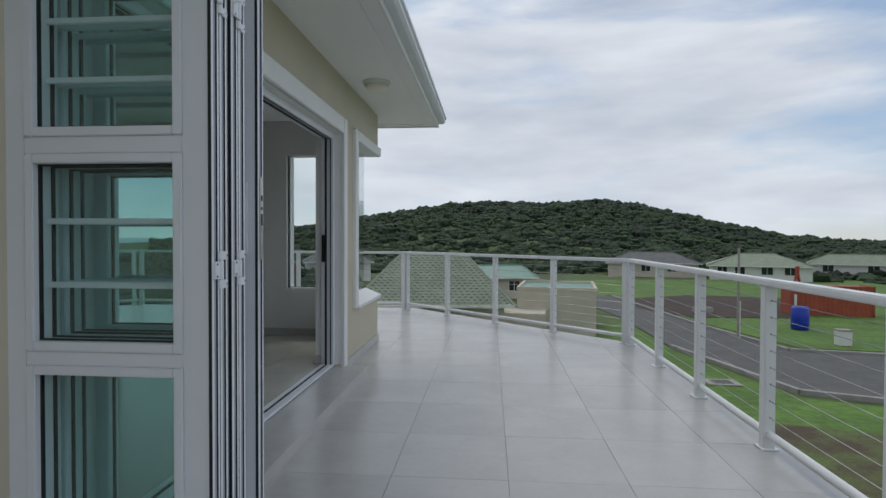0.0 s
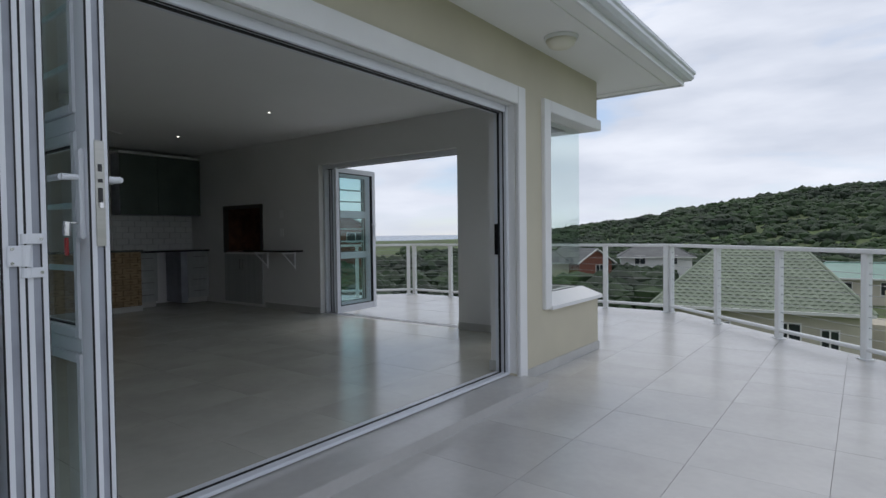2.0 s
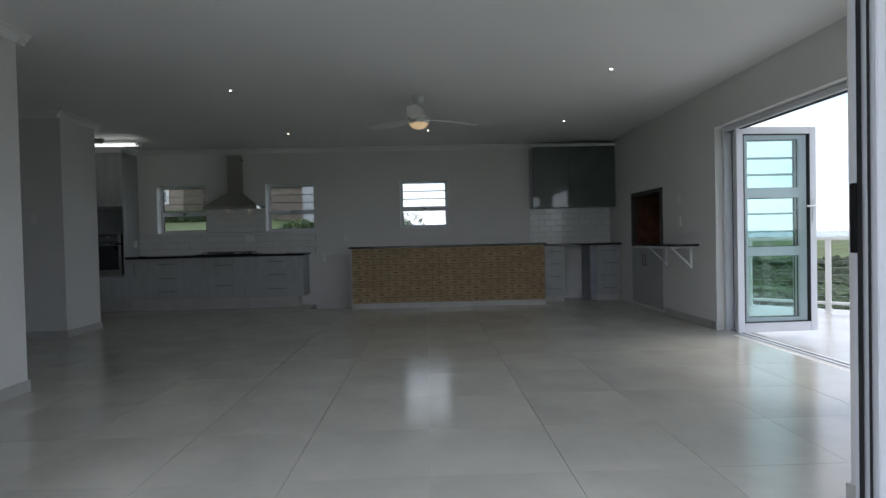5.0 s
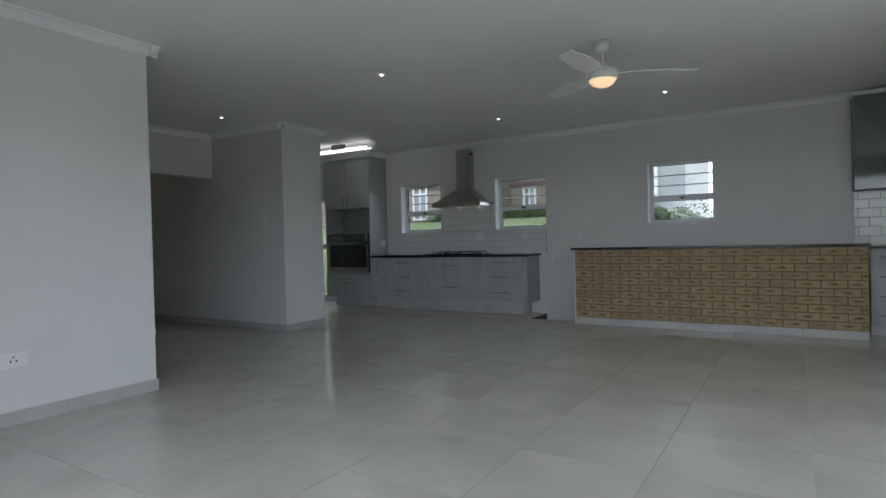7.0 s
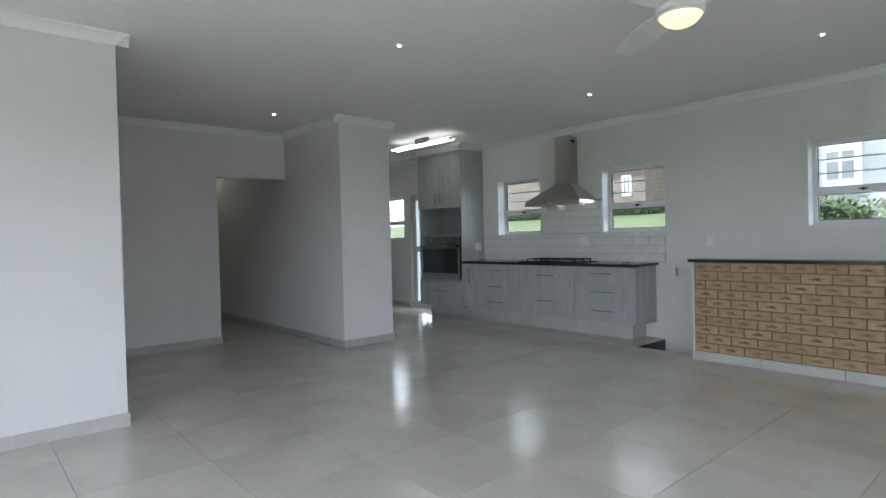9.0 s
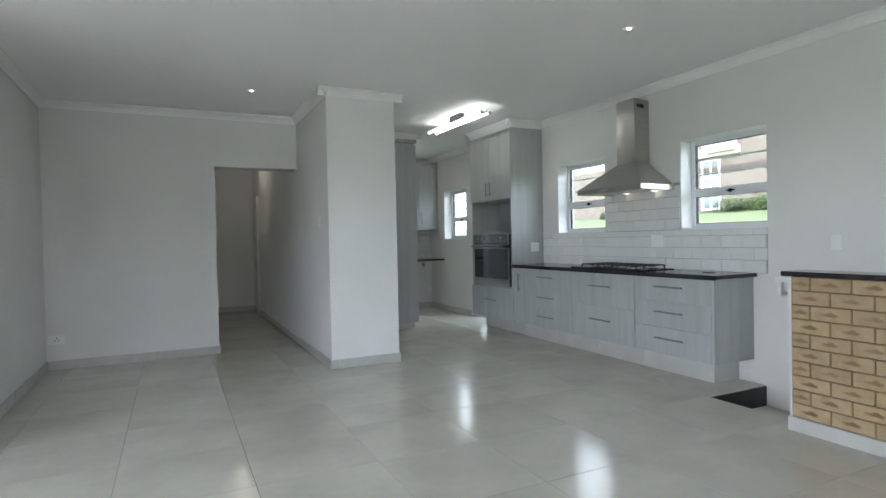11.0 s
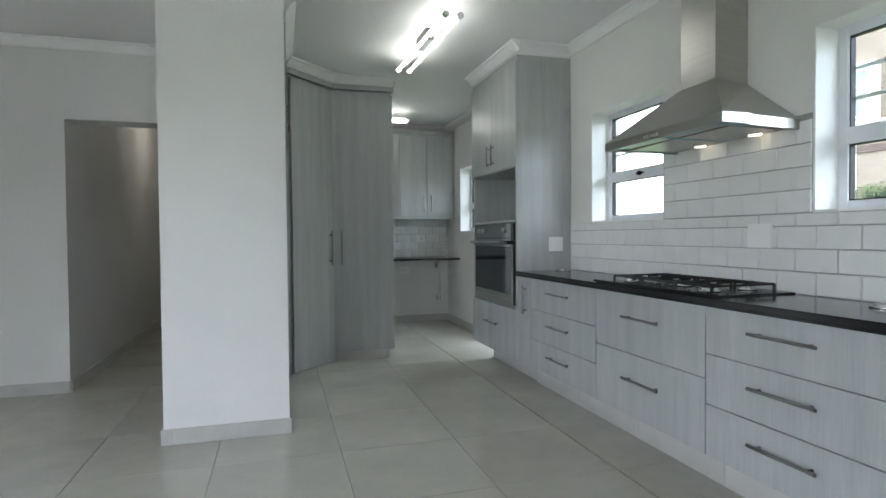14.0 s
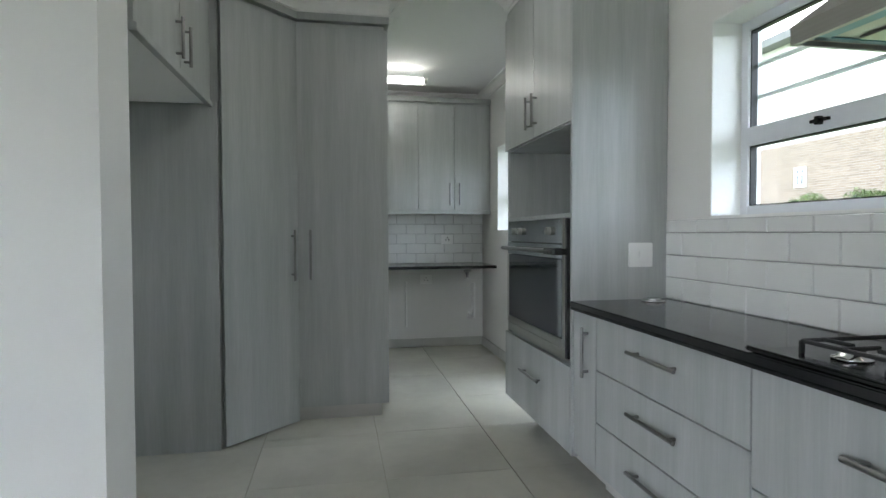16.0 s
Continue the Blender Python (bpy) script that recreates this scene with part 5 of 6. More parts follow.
def house_brick(name, c1, c2, mortar):
    """Brickwork of far walls: courses with paler joints, running round the corners."""
    m = mat(name, c1, 0.9, vary=0.2, scale=0.7, fine=0.2, bump=0.3)
    nt = m.node_tree
    b = nt.nodes["Principled BSDF"]
    src = b.inputs["Base Color"].links[0].from_socket
    tc, sp_, cb = nt.nodes.new("ShaderNodeTexCoord"), nt.nodes.new("ShaderNodeSeparateXYZ"), nt.nodes.new("ShaderNodeCombineXYZ")
    ad, br, mx = nt.nodes.new("ShaderNodeMath"), nt.nodes.new("ShaderNodeTexBrick"), nt.nodes.new("ShaderNodeMix")
    nt.links.new(tc.outputs["Object"], sp_.inputs[0])
    nt.links.new(sp_.outputs["X"], ad.inputs[0])
    nt.links.new(sp_.outputs["Y"], ad.inputs[1])
    nt.links.new(ad.outputs[0], cb.inputs["X"])
    nt.links.new(sp_.outputs["Z"], cb.inputs["Y"])
    nt.links.new(cb.outputs[0], br.inputs["Vector"])
    br.inputs["Scale"].default_value, br.inputs["Brick Width"].default_value, br.inputs["Row Height"].default_value = 1.0, 0.24, 0.086
    br.inputs["Mortar Size"].default_value, br.inputs["Bias"].default_value = 0.009, 0.1
    br.inputs["Color1"].default_value, br.inputs["Color2"].default_value, br.inputs["Mortar"].default_value = (*c1, 1), (*c2, 1), (*mortar, 1)
    mx.data_type, mx.blend_type = "RGBA", "MIX"
    mx.inputs["Factor"].default_value = 0.78
    nt.links.new(src, mx.inputs["A"])
    nt.links.new(br.outputs["Color"], mx.inputs["B"])
    nt.links.new(mx.outputs["Result"], b.inputs["Base Color"])
    return m


M_YBRICK = house_brick("buff_house_brick", (0.25, 0.195, 0.15), (0.15, 0.105, 0.08), (0.29, 0.27, 0.24))
M_DARKWIN = mat("dark_window_glass", (0.03, 0.035, 0.04), 0.08, vary=0.2, scale=1)


def spot_at(px, depth, z):
    """A place by its side offset (as a share of the depth) and depth ahead of the walk's start."""
    a, r = Vector((-0.0836, 0.9965, 0)), Vector((0.9965, 0.0836, 0))
    p = EYE0 + depth * (a + (px - 784) / 993 * r)
    return Vector((p.x, p.y, z))


HILL = [(-40, 0), (-33, 2), (-27, 7), (-22, 17), (-17, 30), (-13, 40), (-9, 52), (-5, 60), (-0.5, 71), (5, 65), (10, 71), (14, 63), (18, 43), (23, 27), (27, 11), (31, 6), (37, 4), (60, 3), (80, 0)]


def hill_share(b):
    for (b0, h0), (b1, h1) in zip(HILL, HILL[1:]):
        if b0 <= b <= b1:
            return h0 + (h1 - h0) * (b - b0) / (b1 - b0)
    return 0.0


def hill_z(b, r):
    top = hill_share(b) / 993 * 235 + 2.2 - GZ - 3.4
    u = max(0.0, min(1.0, (r - 105) / 130))
    return GZ + top * (u * u * (3 - 2 * u))


def ground_mesh():
    bm = bmesh.new()
    angs = list(range(-180, 181, 4))
    radii = [0.0, 12, 25, 45, 70, 105, 130, 155, 180, 205, 235, 260, 300, 420, 700, 1500, 4200]
    grid = []
    for r in radii:
        row = []
        for a in angs:
            z = GZ
            if 105 < r <= 300:
                z = hill_z(a, min(r, 235))
                if r > 235:
                    z = GZ + (z - GZ) * (300 - r) / 65
            row.append(bm.verts.new((EYE0.x + r * math.sin(radians(a)), EYE0.y + r * math.cos(radians(a)), z)))
        grid.append(row)
    for lo, hi in zip(grid, grid[1:]):
        for k in range(len(angs) - 1):
            try:
                bm.faces.new((lo[k], lo[k + 1], hi[k + 1], hi[k]))
            except ValueError:
                pass
    bmesh.ops.remove_doubles(bm, verts=bm.verts, dist=0.001)
    bmesh.ops.recalc_face_normals(bm, faces=bm.faces)
    return bm


structure("ground", ground_mesh(), M_FIELD, "rough green grassland sloping up to a wooded hill", "ground")


def sheet(points, z, thick=0.04):
    return prism([(p.x, p.y) for p in points], z - thick, z)


structure("water", prism([(-4000, 330), (-300, 330), (-90, 330), (-90, 4000), (-4000, 4000)], GZ - 1, GZ + 0.4), M_SEA, "grey-blue sea at the horizon", "sea")
road_pts = [spot_at(1052, 62, 0), spot_at(1085, 60, 0), spot_at(1240, 40, 0), spot_at(1400, 31, 0), spot_at(1900, 27.5, 0), spot_at(1900, 19, 0), spot_at(1420, 22.5, 0), spot_at(1190, 32, 0), spot_at(1100, 44, 0), spot_at(1030, 55, 0)]
structure("road", sheet(road_pts, GZ + 0.06, 0.1), M_ROAD, "grey asphalt street curving past the houses", "road")
structure("lawn_near", sheet([spot_at(900, 30, 0), spot_at(1110, 42, 0), spot_at(1195, 31, 0), spot_at(1420, 21.8, 0), spot_at(1900, 18.5, 0), spot_at(1900, 6, 0), spot_at(1000, 6, 0)], GZ + 0.05, 0.1), M_GRASS, "green verge below the balcony", "lawn")
structure("lawn_far", sheet([spot_at(1000, 85, 0), spot_at(1600, 85, 0), spot_at(1900, 45, 0), spot_at(1900, 29, 0), spot_at(1420, 32, 0), spot_at(1250, 41, 0), spot_at(1080, 62, 0), spot_at(1030, 58, 0)], GZ + 0.04, 0.1), M_GRASS, "bright green lawn across the street", "lawn")
structure("soil_patch", sheet([spot_at(1110, 58, 0), spot_at(1230, 62, 0), spot_at(1420, 58, 0), spot_at(1420, 44, 0), spot_at(1230, 44, 0), spot_at(1130, 50, 0)], GZ + 0.08, 0.1), M_SOIL, "dark bare soil beside the street", "soil")
structure("soil_verge", sheet([spot_at(1330, 19, 0), spot_at(1600, 17.5, 0), spot_at(1800, 12, 0), spot_at(1350, 13, 0)], GZ + 0.07, 0.1), M_VERGE, "worn patchy grass in the verge", "soil")
for k, (a, b) in enumerate(((road_pts[1], road_pts[2]), (road_pts[2], road_pts[3]), (road_pts[3], road_pts[4]), (road_pts[5], road_pts[6]), (road_pts[6], road_pts[7]))):
    d = (b - a).normalized()
    n = Vector((-d.y, d.x, 0)) * 0.12
    structure("kerb_%d" % k, prism([(p.x, p.y) for p in (a - n, b - n, b + n, a + n)], GZ - 0.05, GZ + 0.2), M_KERB, "pale concrete kerb along the street", "kerb")
drain = thing("drain_cover", "concrete drain cover with a dark grating in the verge", "drain", at=spot_at(1280, 24, GZ + 0.05))
part("slab", bxs((-0.7, 0.7, -0.5, 0.5, 0, 0.06), bevel=0.01), M_KERB, drain)
part("grating", bxs((-0.4, 0.4, -0.3, 0.3, 0.06, 0.075)), M_ROAD, drain, "dark grating")


def leaves(name, label, places, seed, sizes, leaf, count, material):
    """Shrubs of loose folded leaves round many small heaps."""
    rnd = random.Random(seed)
    verts, faces = [], []
    for p in places:
        s0 = rnd.uniform(*sizes)
        for k in range(count):
            a, h = rnd.uniform(0, 6.283), rnd.uniform(-0.2, 1)
            rr = s0 * math.sqrt(max(0.0, 1 - h * h)) * rnd.uniform(0.75, 1.05)
            c = Vector((p[0] + rr * math.cos(a), p[1] + rr * math.sin(a), p[2] + s0 * 1.1 * h * rnd.uniform(0.8, 1.1)))
            e = Euler((rnd.uniform(-0.9, 0.9), rnd.uniform(-0.9, 0.9), rnd.uniform(0, 6.283))).to_matrix()
            u, w = e @ Vector((leaf * rnd.uniform(0.6, 1.2), 0, 0)), e @ Vector((0, leaf * 0.4, leaf * 0.12))
            i = len(verts)
            verts += [tuple(c - u), tuple(c + w), tuple(c + u), tuple(c - Vector((w.x, w.y, -w.z)))]
            faces += [(i, i + 1, i + 2), (i, i + 2, i + 3)]
    me = bpy.data.meshes.new(name)
    me.from_pydata(verts, [], faces)
    me.materials.append(material)
    return tagged(new(name, me), label, "shrubs", kind="stuff")


def woods(name, label, places, seed, sizes, material, bits=5, grain=9.0):
    """One joined wood of many crowns, for what nobody could count."""
    rnd = random.Random(seed)
    ico = bmesh.new()
    bmesh.ops.create_icosphere(ico, subdivisions=1, radius=1.0)
    base_v = [tuple(v.co) for v in ico.verts]
    ico.verts.index_update()
    base_f = [tuple(v.index for v in f.verts) for f in ico.faces]
    ico.free()
    verts, faces = [], []
    for p in places:
        s0 = rnd.uniform(*sizes) * (0.8 + 0.75 * max(0.0, noise.noise(Vector((p[0] / grain, p[1] / grain, 0.3)))))
        for k in range(bits):
            s = s0 * rnd.uniform(0.45, 0.8)
            ox, oy, oz = (rnd.uniform(-1, 1) * s0 * 0.7, rnd.uniform(-1, 1) * s0 * 0.7, rnd.uniform(0.05, 0.75) * s0)
            i = len(verts)
            for x, y, z in base_v:
                j = 1 + rnd.uniform(-0.28, 0.28)
                verts.append((p[0] + ox + x * s * j, p[1] + oy + y * s * j, p[2] + oz + z * s * j * 0.8))
            faces += [tuple(i + q for q in f) for f in base_f]
    me = bpy.data.meshes.new(name)
    me.from_pydata(verts, [], faces)
    me.materials.append(material)
    return tagged(new(name, me), label, "woodland", kind="stuff")


rnd = random.Random(5)
pl = []
while len(pl) < 13000:
    b, r = rnd.uniform(-40, 70), 100 + 140 * rnd.random() ** 0.8
    z = hill_z(b, min(r, 235))
    if hill_share(b) < 3 and r > 150:
        continue
    pl.append((EYE0.x + r * math.sin(radians(b)), EYE0.y + r * math.cos(radians(b)), z - 0.6))
woods("hill_woodland", "dense dark green coastal bush covering the hill", pl, 3, (0.5, 2.3), M_LEAF, 5, 14.0)
pl = []
while len(pl) < 1900:
    b, r = rnd.uniform(-75, -14), 34 + 85 * rnd.random()
    if -29 < b < -18 and 52 < r < 80:
        continue
    pl.append((EYE0.x + r * math.sin(radians(b)), EYE0.y + r * math.cos(radians(b)), GZ + max(0, 2.0 - r * 0.02)))
woods("coastal_bush", "dense green coastal bush below the balcony", pl, 4, (0.8, 1.7), M_LEAF, 6)
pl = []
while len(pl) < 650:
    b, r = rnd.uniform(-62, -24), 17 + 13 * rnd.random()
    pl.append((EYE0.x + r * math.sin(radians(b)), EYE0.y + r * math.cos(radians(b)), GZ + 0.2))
# Solid dark core under the leaves; its colour stands for the shade inside.
woods("garden_shrubs", "dark green core of the garden shrubs, inner shade put into its colour", pl, 6, (0.3, 0.75), M_LEAF, 6)
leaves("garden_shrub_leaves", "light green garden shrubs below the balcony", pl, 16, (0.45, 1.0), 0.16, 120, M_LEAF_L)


def hip_house(name, label, at, turn, w, d, wall_h, roof_h, m_wall, m_roof, ridge=0.45, wins=(), tiles=False):
    """A house with a hipped roof; its front faces -y before the turn. wins: (x, z, width, height) on the front."""
    h = thing(name, label, "house", at=at)
    h.rotation_euler = (0, 0, radians(turn))
    part("wall", bxs((-w / 2, w / 2, 0, d, 0, wall_h)), m_wall, h)
    o, rw = 0.5, w * ridge / 2
    bm = bmesh.new()
    e = [bm.verts.new(p) for p in ((-w / 2 - o, -o, wall_h - 0.05), (w / 2 + o, -o, wall_h - 0.05), (w / 2 + o, d + o, wall_h - 0.05), (-w / 2 - o, d + o, wall_h - 0.05))]
    r1, r2 = bm.verts.new((-rw, d / 2, wall_h + roof_h)), bm.verts.new((rw, d / 2, wall_h + roof_h))
    for f in ((e[0], e[1], r2, r1), (e[1], e[2], r2), (e[2], e[3], r1, r2), (e[3], e[0], r1), (e[3], e[2], e[1], e[0])):
        bm.faces.new(f)
    roof_ = part("roof", bm, m_roof, h)
    part("ridge_cap", tubes(((-rw, d / 2, wall_h + roof_h), (rw, d / 2, wall_h + roof_h), 0.09), ((-rw, d / 2, wall_h + roof_h), (-w / 2 - o, -o, wall_h), 0.08), ((rw, d / 2, wall_h + roof_h), (w / 2 + o, -o, wall_h), 0.08), seg=8), m_roof, h)
    part("gutter", bxs((-w / 2 - o, w / 2 + o, -o - 0.1, -o, wall_h - 0.12, wall_h)), M_HWHITE, h)
    for x, z, ww, hh in wins:
        wi = part("window", bxs((x - ww / 2, x + ww / 2, -0.06, 0.02, z, z + 0.06), (x - ww / 2, x + ww / 2, -0.06, 0.02, z + hh - 0.06, z + hh), (x - ww / 2, x - ww / 2 + 0.06, -0.06, 0.02, z, z + hh), (x + ww / 2 - 0.06, x + ww / 2, -0.06, 0.02, z, z + hh), (x - 0.03, x + 0.03, -0.06, 0.02, z, z + hh)), M_HWHITE, h)
        part("pane", bxs((x - ww / 2 + 0.06, x + ww / 2 - 0.06, -0.03, 0.0, z + 0.06, z + hh - 0.06)), M_DARKWIN, wi)
    if tiles:
        rows = 20
        verts, faces = [], []
        for k in range(rows):
            u0, u1 = k / rows, (k + 1) / rows
            y0, z0 = -o + (d / 2 + o) * u0, wall_h - 0.05 + (roof_h + 0.05) * u0
            y1, z1 = -o + (d / 2 + o) * u1, wall_h - 0.05 + (roof_h + 0.05) * u1
            xl0, xr0 = -w / 2 - o + (w / 2 + o - rw) * u0, w / 2 + o - (w / 2 + o - rw) * u0
            n = int((xr0 - xl0) / 0.32)
            for q in range(n):
                xa = xl0 + 0.05 + (xr0 - xl0 - 0.1) * q / n
                xm, xb = xa + 0.14, xa + (xr0 - xl0 - 0.1) / n - 0.02
                i = len(verts)
                verts += [(xa, y0, z0 + 0.03), (xm, y0, z0 + 0.075), (xb, y0, z0 + 0.03), (xa, y1, z1 + 0.005), (xm, y1, z1 + 0.03), (xb, y1, z1 + 0.005), (xa, y0, z0 - 0.02), (xb, y0, z0 - 0.02)]
                faces += [(i, i + 1, i + 4, i + 3), (i + 1, i + 2, i + 5, i + 4), (i + 6, i + 7, i + 2, i + 1, i)]
        me = bpy.data.meshes.new("roof_tiles")
        me.from_pydata(verts, [], faces)
        me.materials.append(m_roof)
        rt = new("roof_tiles", me)
        rt.parent = h
        tagged(rt, kind="stuff")
    return h


hip_house("green_roofed_house", "cream house with a green tiled hip roof below the balcony", spot_at(765, 29.5, GZ), 4.8, 7.6, 8.0, 2.75, 2.55, M_CREAM, M_ROOFG, 0.50, ((-1.4, 0.9, 1.0, 1.2), (1.3, 0.6, 1.0, 1.6), (2.8, 0.9, 0.7, 1.1)), tiles=True)
hip_house("teal_roofed_house", "low cream house with a teal metal roof", spot_at(885, 58, GZ), 4.8, 7.0, 6.0, 2.2, 1.1, M_CREAM, M_ROOFM, 0.75, ((-1.5, 0.8, 1.2, 1.1), (1.5, 0.8, 1.2, 1.1)))
flat = thing("flat_roofed_house", "cream flat-roofed outbuilding with a parapet", "house", at=spot_at(985, 36, GZ))
flat.rotation_euler = (0, 0, radians(-8))
part("wall", bxs((-2.5, 2.5, 0, 6, 0, 2.9)), M_CREAM, flat)
part("parapet", bxs((-2.55, 2.55, -0.05, 0.15, 2.9, 3.1), (-2.55, -2.35, 0.15, 6, 2.9, 3.1), (2.35, 2.55, 0.15, 6, 2.9, 3.1), (-2.35, 2.35, 5.85, 6, 2.9, 3.1), bevel=0.02), M_CREAM, flat)
part("roof", bxs((-2.35, 2.35, 0.15, 5.85, 2.9, 2.93)), M_ROOFM, flat, "teal roof sheet")
part("side_wall", bxs((-3.6, -0.6, -2.6, 0, 0, 1.7), bevel=0.02), M_CREAM, flat)
hip_house("far_house", "far cream house with a grey-green roof", spot_at(1155, 92, GZ), -12, 14, 9, 2.3, 1.7, M_CREAM, M_ROOFGREY, 0.5, ((-4, 0.9, 1.5, 1.3), (-1, 0.9, 1.5, 1.3), (3, 0.9, 1.5, 1.3)))
hip_house("far_house", "far white house with a broad green-grey roof", spot_at(1345, 84, GZ), -20, 13.5, 10, 2.2, 1.8, M_HWHITE, M_ROOFG, 0.35, ((-5, 0.9, 1.4, 1.2), (-2.6, 0.9, 1.4, 1.2), (1, 0.9, 1.6, 1.3), (4, 0.9, 1.6, 1.3)))
hip_house("far_house", "far white house with a grey-green roof", spot_at(1520, 90, GZ), -28, 13, 10, 2.2, 1.5, M_HWHITE, M_ROOFG, 0.6, ((-4, 0.9, 1.6, 1.3), (2, 0.9, 1.6, 1.3)))
hip_house("far_house", "far brown-roofed house among the trees", spot_at(600, 80, GZ - 0.4), 20, 9, 8, 3.2, 1.6, M_HWHITE, M_ROOFGREY, 0.5, ((-2, 2.2, 1.4, 1.2), (2, 2.2, 1.4, 1.2)))
hip_house("far_house", "small grey-roofed house among the bushes", (-32.6, 69.4, GZ), 26, 5.2, 6, 2.2, 1.5, M_CREAM, M_ROOFGREY, 0.3, ((-1, 0.9, 1.0, 1.1),))


def gable_house(name, label, at, turn, w, d, wall_h, roof_h, m_wall, m_roof, wins):
    h = thing(name, label, "house", at=at)
    h.rotation_euler = (0, 0, radians(turn))
    part("wall", bxs((-w / 2, w / 2, 0, d, 0, wall_h)), m_wall, h)
    bm = bmesh.new()
    a = [bm.verts.new(p) for p in ((-w / 2, 0, wall_h), (w / 2, 0, wall_h), (0, 0, wall_h + roof_h), (-w / 2, 0.2, wall_h), (w / 2, 0.2, wall_h), (0, 0.2, wall_h + roof_h))]
    for f in ((0, 1, 2), (5, 4, 3), (0, 2, 5, 3), (2, 1, 4, 5), (0, 3, 4, 1)):
        bm.faces.new([a[k] for k in f])
    part("gable", bm, m_wall, h)
    bm = bmesh.new()
    for s in (-1, 1):
        v = [bm.verts.new(p) for p in ((0, -0.4, wall_h + roof_h), (0, d + 0.4, wall_h + roof_h), (s * (w / 2 + 0.5), d + 0.4, wall_h - roof_h * 0.5 / (w / 2)), (s * (w / 2 + 0.5), -0.4, wall_h - roof_h * 0.5 / (w / 2)))]
        u = [bm.verts.new(q.co + Vector((0, 0, 0.15))) for q in v]
        bm.faces.new(v)
        bm.faces.new(u[::-1])
        for k in range(4):
            bm.faces.new((v[k], u[k], u[(k + 1) % 4], v[(k + 1) % 4]))
    bmesh.ops.recalc_face_normals(bm, faces=bm.faces)
    part("roof", bm, m_roof, h)
    for x, z, ww, hh in wins:
        wi = part("window", bxs((x - ww / 2, x + ww / 2, -0.06, 0.02, z, z + 0.06), (x - ww / 2, x + ww / 2, -0.06, 0.02, z + hh - 0.06, z + hh), (x - ww / 2, x - ww / 2 + 0.06, -0.06, 0.02, z, z + hh), (x + ww / 2 - 0.06, x + ww / 2, -0.06, 0.02, z, z + hh), (x - 0.03, x + 0.03, -0.06, 0.02, z, z + hh)), M_HWHITE, h)
        part("pane", bxs((x - ww / 2 + 0.06, x + ww / 2 - 0.06, -0.03, 0.0, z + 0.06, z + hh - 0.06)), M_DARKWIN, wi)
    part("barge_board", tubes(((0, -0.42, wall_h + roof_h + 0.05), (w / 2 + 0.5, -0.42, wall_h - roof_h * 0.5 / (w / 2) + 0.05), 0.10), ((0, -0.42, wall_h + roof_h + 0.05), (-w / 2 - 0.5, -0.42, wall_h - roof_h * 0.5 / (w / 2) + 0.05), 0.10), seg=6), M_HWHITE, h, "white barge board")
    return h


gable_house("brick_house", "red brick house with a grey gabled roof beyond the balcony", (-43.8, 42.6, GZ), 46, 6.5, 10, 7.1, 1.6, M_REDBRICK, M_ROOFGREY, ((1.75, 5.4, 1.9, 1.1), (-1.6, 5.4, 1.3, 1.1)))
gable_house("far_house", "small red brick house with a grey gabled roof among bushes", (-27.1, 71.8, GZ), 57, 5.0, 8, 2.4, 1.6, M_REDBRICK, M_ROOFGREY, ((0.6, 1.0, 1.2, 1.0),))

# container, drum, box and pole across the street
cont = thing("shipping_container", "orange-red steel shipping container on the lawn", "container", at=spot_at(1464, 46.5, GZ + 0.05))
cont.rotation_euler = (0, 0, radians(-10))
M_RED = mat("container_red", (0.36, 0.075, 0.035), 0.6, vary=0.25, scale=1.2)
bm = bmesh.new()
edge = [(-2.9 + 5.8 * k / 72, -1.235 if k % 4 in (1, 2) else -1.20) for k in range(73)]
lo_, hi_ = [bm.verts.new((x, y, 0.12)) for x, y in edge], [bm.verts.new((x, y, 2.3)) for x, y in edge]
for k in range(72):
    bm.faces.new((lo_[k], lo_[k + 1], hi_[k + 1], hi_[k]))
part("corrugated_side", bm, M_RED, cont)
part("shell", bxs((-2.95, 2.95, -1.19, 1.19, 0.1, 2.35), (-3.0, -2.85, -1.25, 1.25, 0, 2.42), (2.85, 3.0, -1.25, 1.25, 0, 2.42), (-3, 3, -1.25, -1.15, 2.3, 2.42), (-3, 3, -1.25, -1.15, 0, 0.14), bevel=0.01), M_RED, cont)
part("marking", bxs((1.0, 1.9, -1.265, -1.255, 1.85, 2.0), (2.1, 2.5, -1.265, -1.255, 1.85, 2.0), (-2.75, -2.55, -1.265, -1.255, 0.7, 1.7)), M_HWHITE, cont, "white painted marks")
drum = thing("blue_drum", "tall blue plastic water tank on the grass", "tank", at=spot_at(1418, 38.5, GZ + 0.05))
part("body", lathe([(0.50, 0), (0.55, 0.05), (0.55, 1.5), (0.48, 1.58), (0.2, 1.62)], 24), mat("blue_plastic", (0.01, 0.04, 0.42), 0.4, vary=0.15, scale=2), drum)
part("hoop", lathe([(0.565, 0.5), (0.575, 0.53), (0.565, 0.56)], 24), mat("blue_plastic_hoop", (0.01, 0.04, 0.36), 0.4, vary=0.15), drum)
kiosk = thing("utility_box", "pale grey electricity box on the verge", "utility box", at=spot_at(1495, 32.8, GZ + 0.05))
part("cabinet", bxs((-0.35, 0.35, -0.3, 0.3, 0, 0.85), bevel=0.02), M_HWHITE, kiosk)
part("lid", bxs((-0.38, 0.38, -0.33, 0.33, 0.85, 0.93), bevel=0.015), M_KERB, kiosk)
pole = thing("utility_pole", "thin grey utility pole at the street", "pole", at=spot_at(1308, 35, GZ))
